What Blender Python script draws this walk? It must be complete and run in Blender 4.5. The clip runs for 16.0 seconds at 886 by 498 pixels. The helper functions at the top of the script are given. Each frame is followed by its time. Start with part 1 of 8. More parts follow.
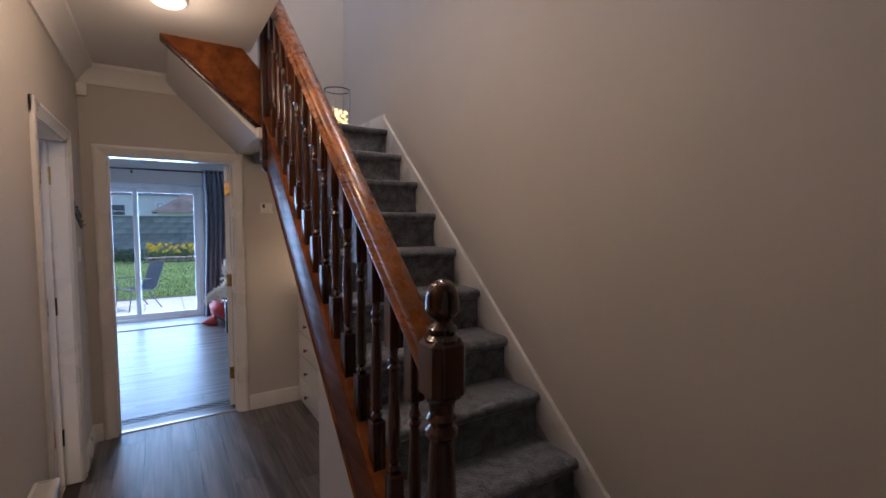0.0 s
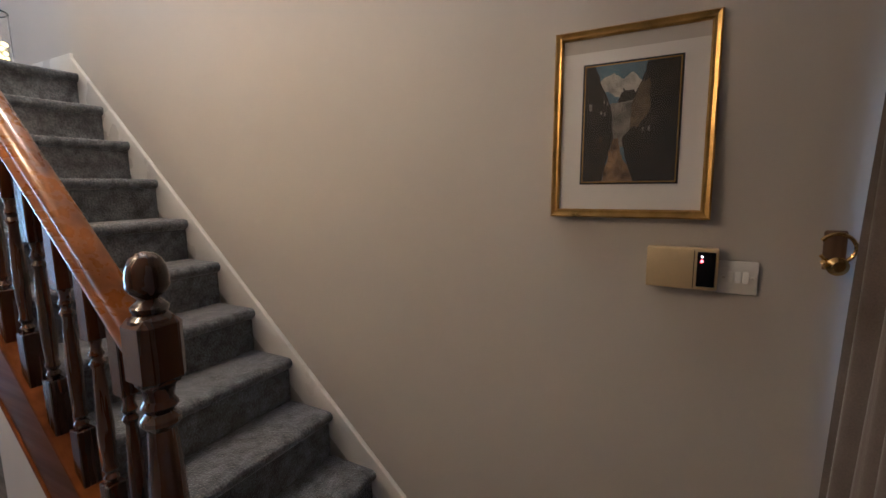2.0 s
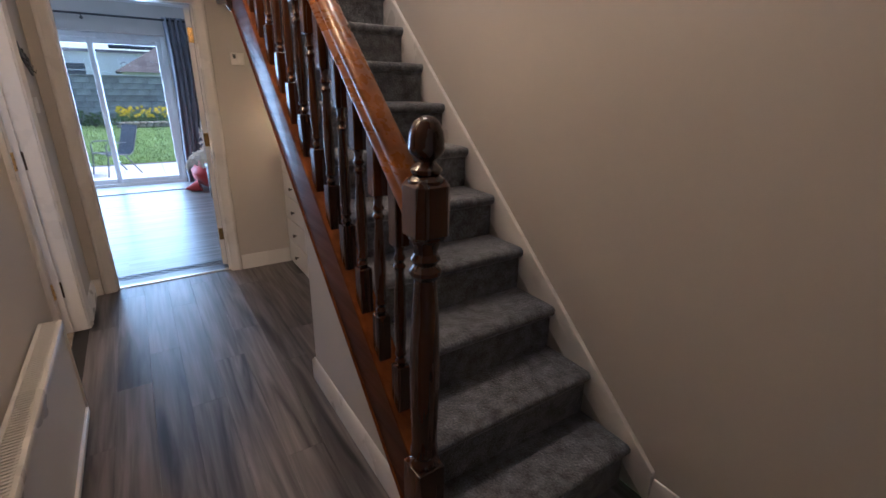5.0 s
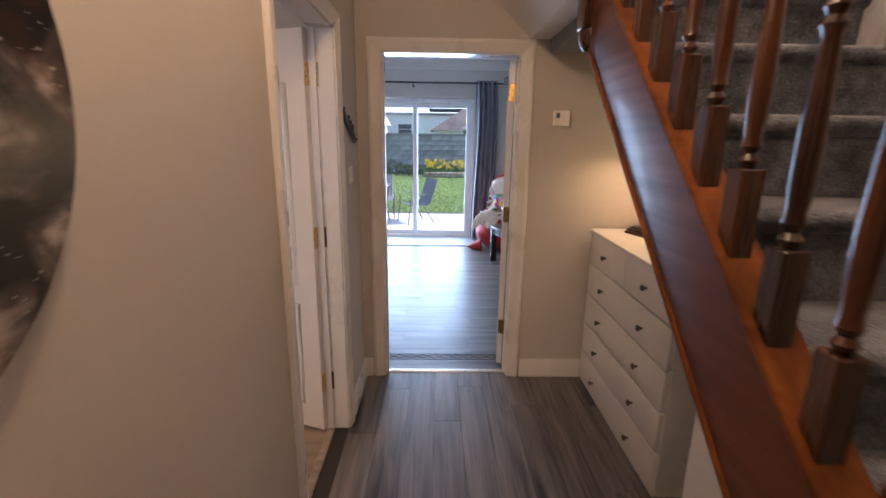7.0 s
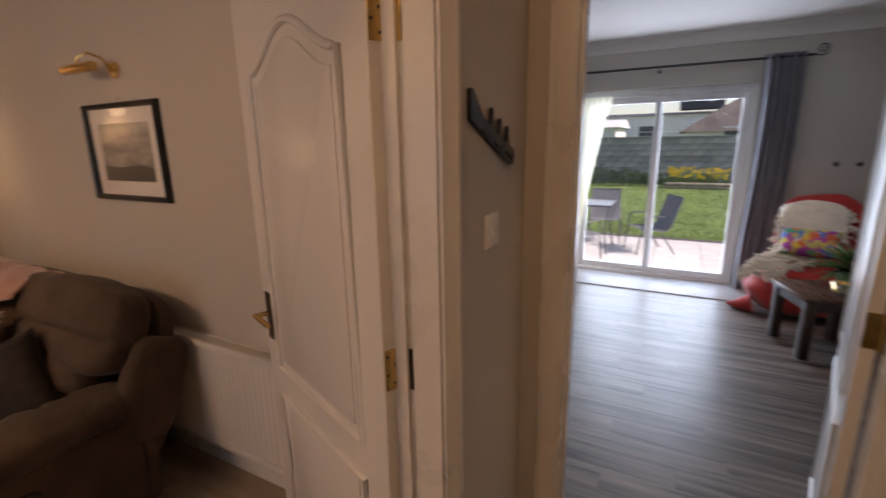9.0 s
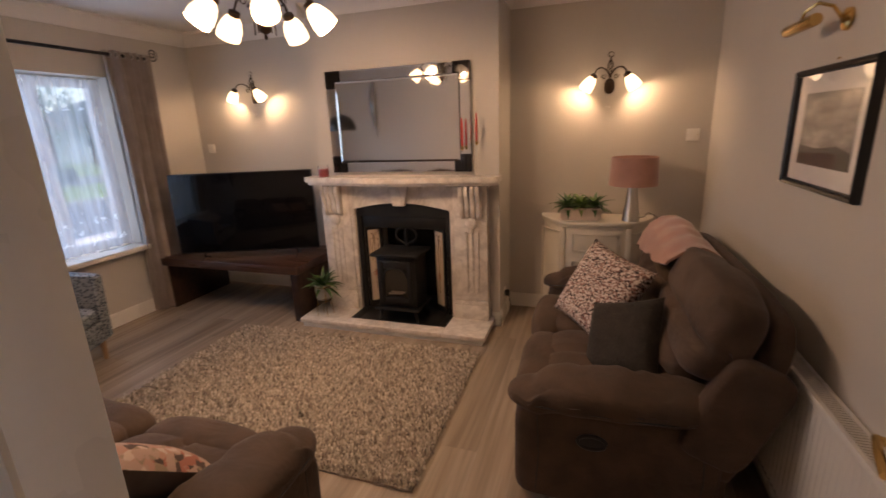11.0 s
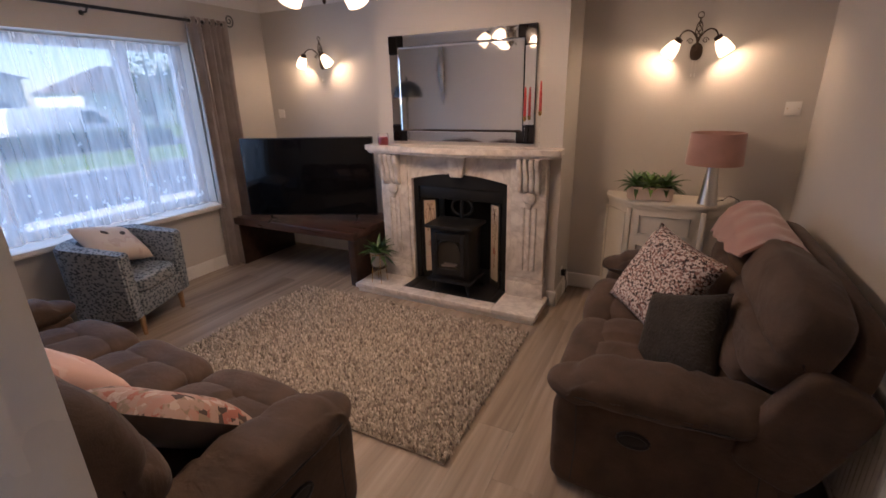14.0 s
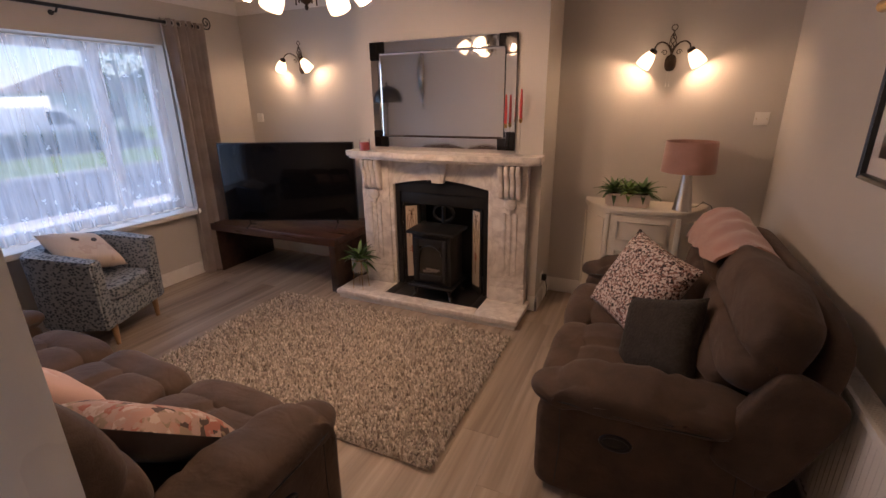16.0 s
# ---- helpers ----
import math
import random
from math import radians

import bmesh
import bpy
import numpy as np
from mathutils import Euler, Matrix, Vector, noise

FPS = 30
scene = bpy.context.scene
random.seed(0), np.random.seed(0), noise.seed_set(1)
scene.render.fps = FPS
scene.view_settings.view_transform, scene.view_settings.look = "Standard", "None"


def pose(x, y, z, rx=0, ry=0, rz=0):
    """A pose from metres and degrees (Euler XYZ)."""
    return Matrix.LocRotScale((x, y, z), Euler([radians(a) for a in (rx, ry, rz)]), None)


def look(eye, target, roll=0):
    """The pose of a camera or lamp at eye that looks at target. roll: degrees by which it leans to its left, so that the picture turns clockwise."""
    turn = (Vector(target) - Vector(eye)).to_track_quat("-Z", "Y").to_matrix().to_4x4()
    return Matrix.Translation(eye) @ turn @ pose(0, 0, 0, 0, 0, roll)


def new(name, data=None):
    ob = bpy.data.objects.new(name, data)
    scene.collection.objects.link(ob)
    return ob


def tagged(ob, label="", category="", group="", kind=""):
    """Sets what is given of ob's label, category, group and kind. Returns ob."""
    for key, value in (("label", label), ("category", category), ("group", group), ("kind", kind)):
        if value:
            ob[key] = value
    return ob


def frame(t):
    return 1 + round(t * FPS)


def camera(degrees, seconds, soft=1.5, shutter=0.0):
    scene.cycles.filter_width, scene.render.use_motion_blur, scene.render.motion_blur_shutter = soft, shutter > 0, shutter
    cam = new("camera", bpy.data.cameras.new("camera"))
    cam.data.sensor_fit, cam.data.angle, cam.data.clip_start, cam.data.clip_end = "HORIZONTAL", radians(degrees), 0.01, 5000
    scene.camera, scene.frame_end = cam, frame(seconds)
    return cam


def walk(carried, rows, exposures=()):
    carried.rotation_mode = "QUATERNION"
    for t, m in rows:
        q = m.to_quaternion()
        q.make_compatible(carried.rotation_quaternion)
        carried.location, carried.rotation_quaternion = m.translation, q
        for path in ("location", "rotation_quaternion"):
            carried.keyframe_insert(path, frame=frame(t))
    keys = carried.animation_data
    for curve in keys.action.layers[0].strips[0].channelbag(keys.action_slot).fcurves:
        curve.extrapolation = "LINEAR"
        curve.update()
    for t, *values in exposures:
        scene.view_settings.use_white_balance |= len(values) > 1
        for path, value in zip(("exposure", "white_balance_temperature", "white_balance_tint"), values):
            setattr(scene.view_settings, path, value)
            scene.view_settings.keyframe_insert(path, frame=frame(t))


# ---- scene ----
cam = camera(89.3, 16.0, 1.5, 0.3)
PATH = [
    (0, (0.264, 0.106, 1.564), (1.331, 1.793, 1.431), 0.2),
    (0.5, (0.28, 0.074, 1.55), (1.504, 1.644, 1.364), 0.6),
    (1, (0.313, 0.04, 1.564), (1.859, 1.287, 1.329), -0.0),
    (1.5, (0.324, 0.009, 1.555), (2.054, 0.981, 1.31), -0.3),
    (2, (0.312, 0.009, 1.551), (2.053, 0.953, 1.27), -0.7),
    (2.5, (0.294, 0.023, 1.503), (2.013, 0.959, 1.091), -0.1),
    (3, (0.280, 0.0, 1.468), (1.762, 1.225, 0.916), 0.1),
    (3.2, (0.268, -0.015, 1.462), (1.602, 1.315, 0.805), 0.9),
    (5.3, (0.289, 0.203, 1.49), (1.268, 1.82, 0.837), 0.9),
    (5.5, (0.283, 0.28, 1.504), (1.189, 1.951, 0.879), 0.6),
    (6, (0.396, 0.558, 1.511), (1.074, 2.368, 0.995), 0.5),
    (6.5, (0.395, 0.863, 1.532), (0.656, 2.783, 1.036), 1.9),
    (7, (0.285, 1.29, 1.537), (0.32, 3.229, 1.051), 0.8),
    (7.5, (0.297, 1.706, 1.511), (0.253, 3.646, 1.029), 0.2),
    (8, (0.323, 2.095, 1.55), (0.124, 4.029, 1.082), 0.4),
    (8.5, (0.289, 2.405, 1.545), (-0.08, 4.317, 1.085), 1.6),
    (9, (0.256, 2.634, 1.556), (-0.656, 4.353, 1.096), -1.0),
    (9.5, (0.232, 2.829, 1.575), (-1.25, 4.101, 1.143), 0.5),
    (10, (0.176, 2.916, 1.568), (-1.667, 3.551, 1.117), -0.3),
    (10.2, (0.119, 2.97, 1.564), (-1.804, 3.272, 1.103), -1.4),
    (12.3, (-0.112, 3.10, 1.672), (-1.722, 2.037, 1.144), -1.3),
    (12.5, (-0.121, 3.11, 1.653), (-1.759, 2.066, 1.175), -0.8),
    (13, (-0.127, 3.096, 1.652), (-1.793, 2.076, 1.224), -0.3),
    (13.5, (-0.124, 3.11, 1.629), (-1.829, 2.158, 1.197), -0.3),
    (14, (-0.13, 3.114, 1.609), (-1.81, 2.242, 0.963), -1.5),
    (14.5, (-0.123, 3.103, 1.589), (-1.806, 2.298, 0.868), -1.5),
    (15, (-0.121, 3.102, 1.584), (-1.809, 2.323, 0.847), -1.3),
    (15.5, (-0.121, 3.113, 1.613), (-1.825, 2.329, 0.919), -1.2),
    (16, (-0.116, 3.095, 1.623), (-1.842, 2.305, 0.993), -0.8),
]
EXPO = [(0.0, 0.25, 5150, 18), (0.5, 0.2, 5100, 16), (1.0, 0.15, 5900, 30), (1.5, 1.2, 5150, 12), (2.0, 1.15, 5050, 8), (2.5, 1.2, 4950, 6), (3.0, 1.15, 4950, 2),
        (5.5, 0.65, 5300, 17), (6.5, 0.65, 5350, 14), (7.0, 0.82, 5900, 22), (8.5, 0.2, 6150, 30), (9.0, 0.2, 7400, 27), (9.5, 0.15, 9500, 27), (10.2, 0.45, 8300, 24),
        (12.5, 0.25, 5900, 23), (13.5, 0.3, 5850, 22), (14.5, 0.35, 5850, 24), (15.0, 0.35, 6150, 26), (16.0, 0.3, 6400, 28)]
walk(cam, [(t, look(eye, target, roll)) for t, eye, target, roll in PATH], EXPO)

# ---- world, sun, large lights ----
world = bpy.data.worlds.new("overcast_sky")
scene.world = world
world.use_nodes = True
wn = world.node_tree
sky = wn.nodes.new("ShaderNodeTexSky")
sky.sky_type, sky.sun_disc, sky.sun_elevation, sky.sun_rotation = "NISHITA", False, radians(41), radians(84)
sky.air_density, sky.dust_density, sky.ozone_density = 1.0, 0.6, 2.5
wn.links.new(sky.outputs[0], wn.nodes["Background"].inputs[0])
wn.nodes["Background"].inputs[1].default_value = 0.15
sun = new("sun", bpy.data.lights.new("sun", "SUN"))
sun.data.energy, sun.data.angle, sun.data.color = 5.0, radians(14), (1.0, 0.97, 0.94)
sun.matrix_world = look((0, 0, 30), (-8.0, -0.8, 23.0))


def window_light(name, m, sx, sy, watts, color=(0.75, 0.87, 1.0)):
    """An area lamp in an opening, for the sky's light."""
    lamp = new(name, bpy.data.lights.new(name, "AREA"))
    lamp.data.shape, lamp.data.size, lamp.data.size_y = "RECTANGLE", sx, sy
    lamp.data.energy, lamp.data.color = watts, color
    lamp.matrix_world = m
    return lamp


window_light("window_light_living", pose(-2.0, -1.021, 1.38, -90, 0, 0) @ pose(0, 0, 0, 180, 0, 0), 1.9, 1.4, 10.0, (0.44, 0.71, 1.0))
window_light("window_light_patio", pose(0, 8.45, 1.05, 90, 0, 0) @ pose(0, 0, 0, 180, 0, 0), 1.6, 1.9, 68, (0.56, 0.78, 1.0))
window_light("window_light_upstairs", look((-0.55, 3.4, 4.1), (1.6, 3.4, 3.4)), 0.8, 0.9, 5.0, (0.60, 0.78, 1.0))
window_light("window_light_front_door", look((1.08, -0.66, 1.5), (1.08, 2.0, 1.1)), 0.3, 0.8, 0.3, (0.55, 0.76, 1.0))


def bulb(name, place, watts, color=(1.0, 0.70, 0.40), radius=0.03):
    lamp = new(name, bpy.data.lights.new(name, "POINT"))
    lamp.data.energy, lamp.data.color, lamp.data.shadow_soft_size = watts, color, radius
    lamp.location = place
    return lamp


# ---- materials ----
def nodes_of(name):
    m = bpy.data.materials.new(name)
    m.use_nodes = True
    t = m.node_tree
    return m, t, t.nodes["Principled BSDF"]


def texture(t, kind, scale, detail=4.0, stretch=(1, 1, 1), space="Object", turn=(0, 0, 0)):
    c = t.nodes.new("ShaderNodeTexCoord")
    mp = t.nodes.new("ShaderNodeMapping")
    mp.inputs["Scale"].default_value = stretch
    mp.inputs["Rotation"].default_value = turn
    t.links.new(c.outputs[space], mp.inputs[0])
    n = t.nodes.new(kind)
    t.links.new(mp.outputs[0], n.inputs["Vector"])
    n.inputs["Scale"].default_value = scale
    if kind == "ShaderNodeTexNoise":
        n.inputs["Detail"].default_value = detail
    return n


def ramp(t, source, stops):
    r = t.nodes.new("ShaderNodeValToRGB")
    t.links.new(source, r.inputs[0])
    e = r.color_ramp.elements
    while len(e) < len(stops):
        e.new(0.5)
    for el, (p, c) in zip(e, stops):
        el.position, el.color = p, (*c, 1)
    return r


def mixed(t, a, b, fac, mode="MIX"):
    m = t.nodes.new("ShaderNodeMix")
    m.data_type, m.blend_type = "RGBA", mode
    for k, v in ((0, fac), (6, a), (7, b)):
        if hasattr(v, "links"):
            t.links.new(v, m.inputs[k])
        else:
            m.inputs[k].default_value = v if k == 0 else (*v, 1)
    return m.outputs[2]


def add_bump(t, p, source, strength, distance=0.002):
    b = t.nodes.new("ShaderNodeBump")
    b.inputs["Strength"].default_value, b.inputs["Distance"].default_value = strength, distance
    t.links.new(source, b.inputs["Height"])
    t.links.new(b.outputs[0], p.inputs["Normal"])


def plain(name, color, rough=0.5, metal=0.0, var=0.12, scale=6.0, grain=180.0, bump=0.15, depth=0.001, coat=0.0, stretch=(1, 1, 1), each=0.0):
    """A surface with a slow drift of tone, a fine grain and relief."""
    m, t, p = nodes_of(name)
    big = texture(t, "ShaderNodeTexNoise", scale, 5, stretch)
    fine = texture(t, "ShaderNodeTexNoise", grain, 3, stretch)
    lo, hi = [max(0, c * (1 - var)) for c in color], [min(1, c * (1 + var)) for c in color]
    col = ramp(t, big.outputs[0], [(0.3, lo), (0.7, hi)]).outputs[0]
    g = ramp(t, fine.outputs[0], [(0.3, (1 - var * 0.6,) * 3), (0.7, (1.0,) * 3)]).outputs[0]
    col = mixed(t, col, g, 1.0, "MULTIPLY")
    if each:
        info = t.nodes.new("ShaderNodeObjectInfo")
        k = ramp(t, info.outputs["Random"], [(0.0, (1 - each,) * 3), (1.0, (1.0,) * 3)]).outputs[0]
        col = mixed(t, col, k, 1.0, "MULTIPLY")
    t.links.new(col, p.inputs["Base Color"])
    rr = ramp(t, big.outputs[0], [(0.2, (max(0.02, rough - 0.06),) * 3), (0.8, (min(1, rough + 0.06),) * 3)])
    t.links.new(rr.outputs[0], p.inputs["Roughness"])
    p.inputs["Metallic"].default_value = metal
    p.inputs["Coat Weight"].default_value = coat
    p.inputs["Coat Roughness"].default_value = 0.08
    if bump:
        add_bump(t, p, fine.outputs[0], bump, depth)
    return m


def wood(name, dark, light, rough=0.35, along="y", grain=1.0, coat=0.0, each=0.25, knots=True):
    """Timber or its print: long grain along one axis, each piece of a tone of its own."""
    m, t, p = nodes_of(name)
    ax = "xyz".index(along)
    st = [14.0 * grain] * 3
    st[ax] = 0.9 * grain
    st2 = [60.0 * grain] * 3
    st2[ax] = 2.5 * grain
    info = t.nodes.new("ShaderNodeObjectInfo")
    a = texture(t, "ShaderNodeTexNoise", 1.0, 6, st)
    b = texture(t, "ShaderNodeTexNoise", 1.0, 3, st2)
    for n, k in ((a, 7.0), (b, 3.0)):
        n.noise_dimensions = "4D"
        mm = t.nodes.new("ShaderNodeMath")
        mm.operation, mm.inputs[1].default_value = "MULTIPLY", k
        t.links.new(info.outputs["Random"], mm.inputs[0])
        t.links.new(mm.outputs[0], n.inputs["W"])
    a.inputs["Distortion"].default_value = 1.2 if knots else 0.3
    mid = [(x + y) / 2 for x, y in zip(dark, light)]
    col = ramp(t, a.outputs[0], [(0.3, dark), (0.5, mid), (0.72, light)]).outputs[0]
    g = ramp(t, b.outputs[0], [(0.35, (0.72,) * 3), (0.6, (1.0,) * 3)]).outputs[0]
    col = mixed(t, col, g, 0.8, "MULTIPLY")
    k = ramp(t, info.outputs["Random"], [(0.0, (1 - each,) * 3), (1.0, (1.0,) * 3)]).outputs[0]
    col = mixed(t, col, k, 1.0, "MULTIPLY")
    t.links.new(col, p.inputs["Base Color"])
    rr = ramp(t, b.outputs[0], [(0.3, (rough + 0.1,) * 3), (0.7, (max(0.03, rough - 0.05),) * 3)])
    t.links.new(rr.outputs[0], p.inputs["Roughness"])
    p.inputs["Coat Weight"].default_value = coat
    p.inputs["Coat Roughness"].default_value = 0.1
    add_bump(t, p, b.outputs[0], 0.12, 0.001)
    return m


def cloth(name, color, weave=420.0, var=0.2, rough=0.9, sheen=0.4, bump=0.5, big=9.0, depth=0.002):
    m, t, p = nodes_of(name)
    a = texture(t, "ShaderNodeTexNoise", big, 5)
    b = texture(t, "ShaderNodeTexNoise", weave, 2)
    lo, hi = [c * (1 - var) for c in color], [min(1, c * (1 + var)) for c in color]
    col = ramp(t, a.outputs[0], [(0.3, lo), (0.7, hi)]).outputs[0]
    g = ramp(t, b.outputs[0], [(0.3, (1 - var,) * 3), (0.7, (1.0,) * 3)]).outputs[0]
    t.links.new(mixed(t, col, g, 1.0, "MULTIPLY"), p.inputs["Base Color"])
    p.inputs["Roughness"].default_value = rough
    p.inputs["Sheen Weight"].default_value = sheen
    p.inputs["Sheen Roughness"].default_value = 0.4
    add_bump(t, p, b.outputs[0], bump, depth)
    return m


def wrinkled(m, scale=6.0, strength=0.34, depth=0.02):
    """Adds slack folds and pulls to an upholstery cloth, under its weave."""
    t = m.node_tree
    p = t.nodes["Principled BSDF"]
    fine = p.inputs["Normal"].links[0].from_node
    n = texture(t, "ShaderNodeTexNoise", scale, 3, (1.0, 1.7, 2.4))
    n.inputs["Distortion"].default_value = 1.6
    b = t.nodes.new("ShaderNodeBump")
    b.inputs["Strength"].default_value, b.inputs["Distance"].default_value = strength, depth
    t.links.new(n.outputs[0], b.inputs["Height"])
    t.links.new(b.outputs[0], fine.inputs["Normal"])


def spotted(name, ground, spots, scale=40.0, cut=0.45, rough=0.9):
    """A printed cloth: blots of several colours on a ground."""
    m, t, p = nodes_of(name)
    v = texture(t, "ShaderNodeTexVoronoi", scale)
    n = texture(t, "ShaderNodeTexNoise", scale * 0.8, 3)
    mask = ramp(t, n.outputs[0], [(cut, (0, 0, 0)), (cut + 0.04, (1, 1, 1))]).outputs[0]
    sep = t.nodes.new("ShaderNodeSeparateColor")
    t.links.new(v.outputs["Color"], sep.inputs[0])
    step = 1.0 / len(spots)
    pal = ramp(t, sep.outputs[0], [(i * step, c) for i, c in enumerate(spots)])
    pal.color_ramp.interpolation = "CONSTANT"
    t.links.new(mixed(t, ground, pal.outputs[0], mask), p.inputs["Base Color"])
    p.inputs["Roughness"].default_value = rough
    f = texture(t, "ShaderNodeTexNoise", 500, 2)
    add_bump(t, p, f.outputs[0], 0.4, 0.001)
    return m


def marble(name, base=(0.76, 0.70, 0.64), vein=(0.54, 0.48, 0.44)):
    m, t, p = nodes_of(name)
    a = texture(t, "ShaderNodeTexNoise", 4.0, 8)
    a.inputs["Distortion"].default_value = 2.2
    b = texture(t, "ShaderNodeTexNoise", 14.0, 6)
    c1 = ramp(t, a.outputs[0], [(0.40, base), (0.49, vein), (0.56, base)]).outputs[0]
    c2 = ramp(t, b.outputs[0], [(0.35, (0.82, 0.8, 0.8)), (0.65, (1, 1, 1))]).outputs[0]
    t.links.new(mixed(t, mixed(t, base, c1, 0.55), c2, 1.0, "MULTIPLY"), p.inputs["Base Color"])
    p.inputs["Roughness"].default_value = 0.28
    return m


def glow(name, color, strength, base=(0.9, 0.85, 0.75)):
    m, t, p = nodes_of(name)
    n = texture(t, "ShaderNodeTexNoise", 25.0, 3)
    c = ramp(t, n.outputs[0], [(0.3, [x * 0.75 for x in color]), (0.7, color)])
    p.inputs["Base Color"].default_value = (*base, 1)
    t.links.new(c.outputs[0], p.inputs["Emission Color"])
    p.inputs["Emission Strength"].default_value = strength
    p.inputs["Roughness"].default_value = 0.3
    return m


def clear(name, color=(1, 1, 1), rough=0.0):
    m, t, p = nodes_of(name)
    p.inputs["Base Color"].default_value = (*color, 1)
    p.inputs["Transmission Weight"].default_value = 1.0
    p.inputs["Roughness"].default_value = rough
    p.inputs["IOR"].default_value = 1.45
    return m


def pane_glass(name, gloss=0.035):
    """Thin window glass: see-through, with a faint mirror."""
    m, t, p = nodes_of(name)
    tr, gl, mx = t.nodes.new("ShaderNodeBsdfTransparent"), t.nodes.new("ShaderNodeBsdfGlossy"), t.nodes.new("ShaderNodeMixShader")
    gl.inputs["Roughness"].default_value = 0.02
    lw, pw, sc = t.nodes.new("ShaderNodeLayerWeight"), t.nodes.new("ShaderNodeMath"), t.nodes.new("ShaderNodeMath")
    pw.operation, pw.inputs[1].default_value = "POWER", 4.0
    sc.operation, sc.inputs[1].default_value, sc.inputs[2].default_value = "MULTIPLY_ADD", 0.6, gloss
    t.links.new(lw.outputs["Facing"], pw.inputs[0])
    t.links.new(pw.outputs[0], sc.inputs[0])
    t.links.new(sc.outputs[0], mx.inputs[0])
    t.links.new(tr.outputs[0], mx.inputs[1])
    t.links.new(gl.outputs[0], mx.inputs[2])
    t.links.new(mx.outputs[0], t.nodes["Material Output"].inputs[0])
    return m


def net_cloth(name, color, see):
    """Sheer net: partly open weave, partly lit through."""
    m, t, p = nodes_of(name)
    tr, tl, df = t.nodes.new("ShaderNodeBsdfTransparent"), t.nodes.new("ShaderNodeBsdfTranslucent"), t.nodes.new("ShaderNodeBsdfDiffuse")
    tl.inputs[0].default_value = df.inputs[0].default_value = (*color, 1)
    m1, m2 = t.nodes.new("ShaderNodeMixShader"), t.nodes.new("ShaderNodeMixShader")
    m1.inputs[0].default_value = 0.35
    t.links.new(tl.outputs[0], m1.inputs[1])
    t.links.new(df.outputs[0], m1.inputs[2])
    n = texture(t, "ShaderNodeTexNoise", 3.0, 4, (6, 6, 0.6))
    r = ramp(t, n.outputs[0], [(0.3, (see - 0.12,) * 3), (0.7, (see + 0.12,) * 3)])
    t.links.new(r.outputs[0], m2.inputs[0])
    t.links.new(m1.outputs[0], m2.inputs[1])
    t.links.new(tr.outputs[0], m2.inputs[2])
    t.links.new(m2.outputs[0], t.nodes["Material Output"].inputs[0])
    return m


WALL = plain("greige_wall_paint", (0.56, 0.52, 0.475), 0.75, var=0.035, scale=1.3, grain=260, bump=0.12, depth=0.0006)
CEIL = plain("white_ceiling_paint", (0.78, 0.76, 0.74), 0.85, var=0.03, scale=1.5, grain=200, bump=0.1)
TRIM = plain("white_gloss_paint", (0.76, 0.73, 0.69), 0.28, var=0.04, scale=3, grain=60, bump=0.05)
DOORW = plain("white_door_paint", (0.78, 0.75, 0.72), 0.25, var=0.03, scale=3, grain=90, bump=0.12, depth=0.0012, stretch=(1, 1, 0.08))
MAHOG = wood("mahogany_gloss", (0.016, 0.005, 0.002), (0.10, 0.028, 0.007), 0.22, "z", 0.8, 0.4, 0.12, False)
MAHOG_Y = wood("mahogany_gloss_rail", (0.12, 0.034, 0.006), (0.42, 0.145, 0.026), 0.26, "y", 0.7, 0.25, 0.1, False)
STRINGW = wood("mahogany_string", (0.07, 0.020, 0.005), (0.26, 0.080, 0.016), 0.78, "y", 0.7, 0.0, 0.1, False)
STRINGW.node_tree.nodes["Principled BSDF"].inputs["Specular IOR Level"].default_value = 0.15
DARKWOOD = wood("dark_stained_wood", (0.018, 0.009, 0.006), (0.06, 0.028, 0.018), 0.35, "y", 0.8, 0.2, 0.1)
HALLF = wood("grey_brown_vinyl_plank", (0.030, 0.027, 0.026), (0.30, 0.265, 0.25), 0.34, "y", 1.1, 0.0, 0.14)
KITF = wood("grey_brown_kitchen_plank", (0.030, 0.027, 0.027), (0.34, 0.295, 0.265), 0.33, "x", 1.1, 0.0, 0.30)
OAKF = wood("pale_oak_laminate", (0.27, 0.20, 0.145), (0.48, 0.385, 0.30), 0.36, "x", 0.5, 0.0, 0.22)
CARPET = cloth("grey_blue_carpet", (0.17, 0.178, 0.195), 130, 0.55, 0.95, 0.6, 0.9, 20, 0.006)
SOFA = cloth("brown_suede_fabric", (0.092, 0.056, 0.037), 380, 0.3, 0.85, 0.08, 0.5, 7)
wrinkled(SOFA)
RUGM = cloth("shaggy_beige_yarn", (0.46, 0.39, 0.325), 260, 0.3, 0.95, 0.3, 0.4, 30)
MARBLE = marble("cream_marble")
IRON = plain("black_cast_iron", (0.009, 0.009, 0.0095), 0.5, 0.2, 0.25, 12, 120, 0.3, 0.002)
BLACK = plain("black_satin", (0.012, 0.012, 0.013), 0.35, 0.0, 0.2, 10, 200, 0.05)
SCREEN = plain("glossy_black_screen", (0.004, 0.004, 0.005), 0.07, 0.0, 0.1, 3, 50, 0.0)
SCREEN.node_tree.nodes["Principled BSDF"].inputs["Specular IOR Level"].default_value = 0.2
BRONZE = plain("aged_bronze", (0.075, 0.05, 0.035), 0.42, 0.8, 0.3, 20, 150, 0.2)
BRASS = plain("polished_brass", (0.72, 0.48, 0.18), 0.22, 1.0, 0.1, 15, 150, 0.05)
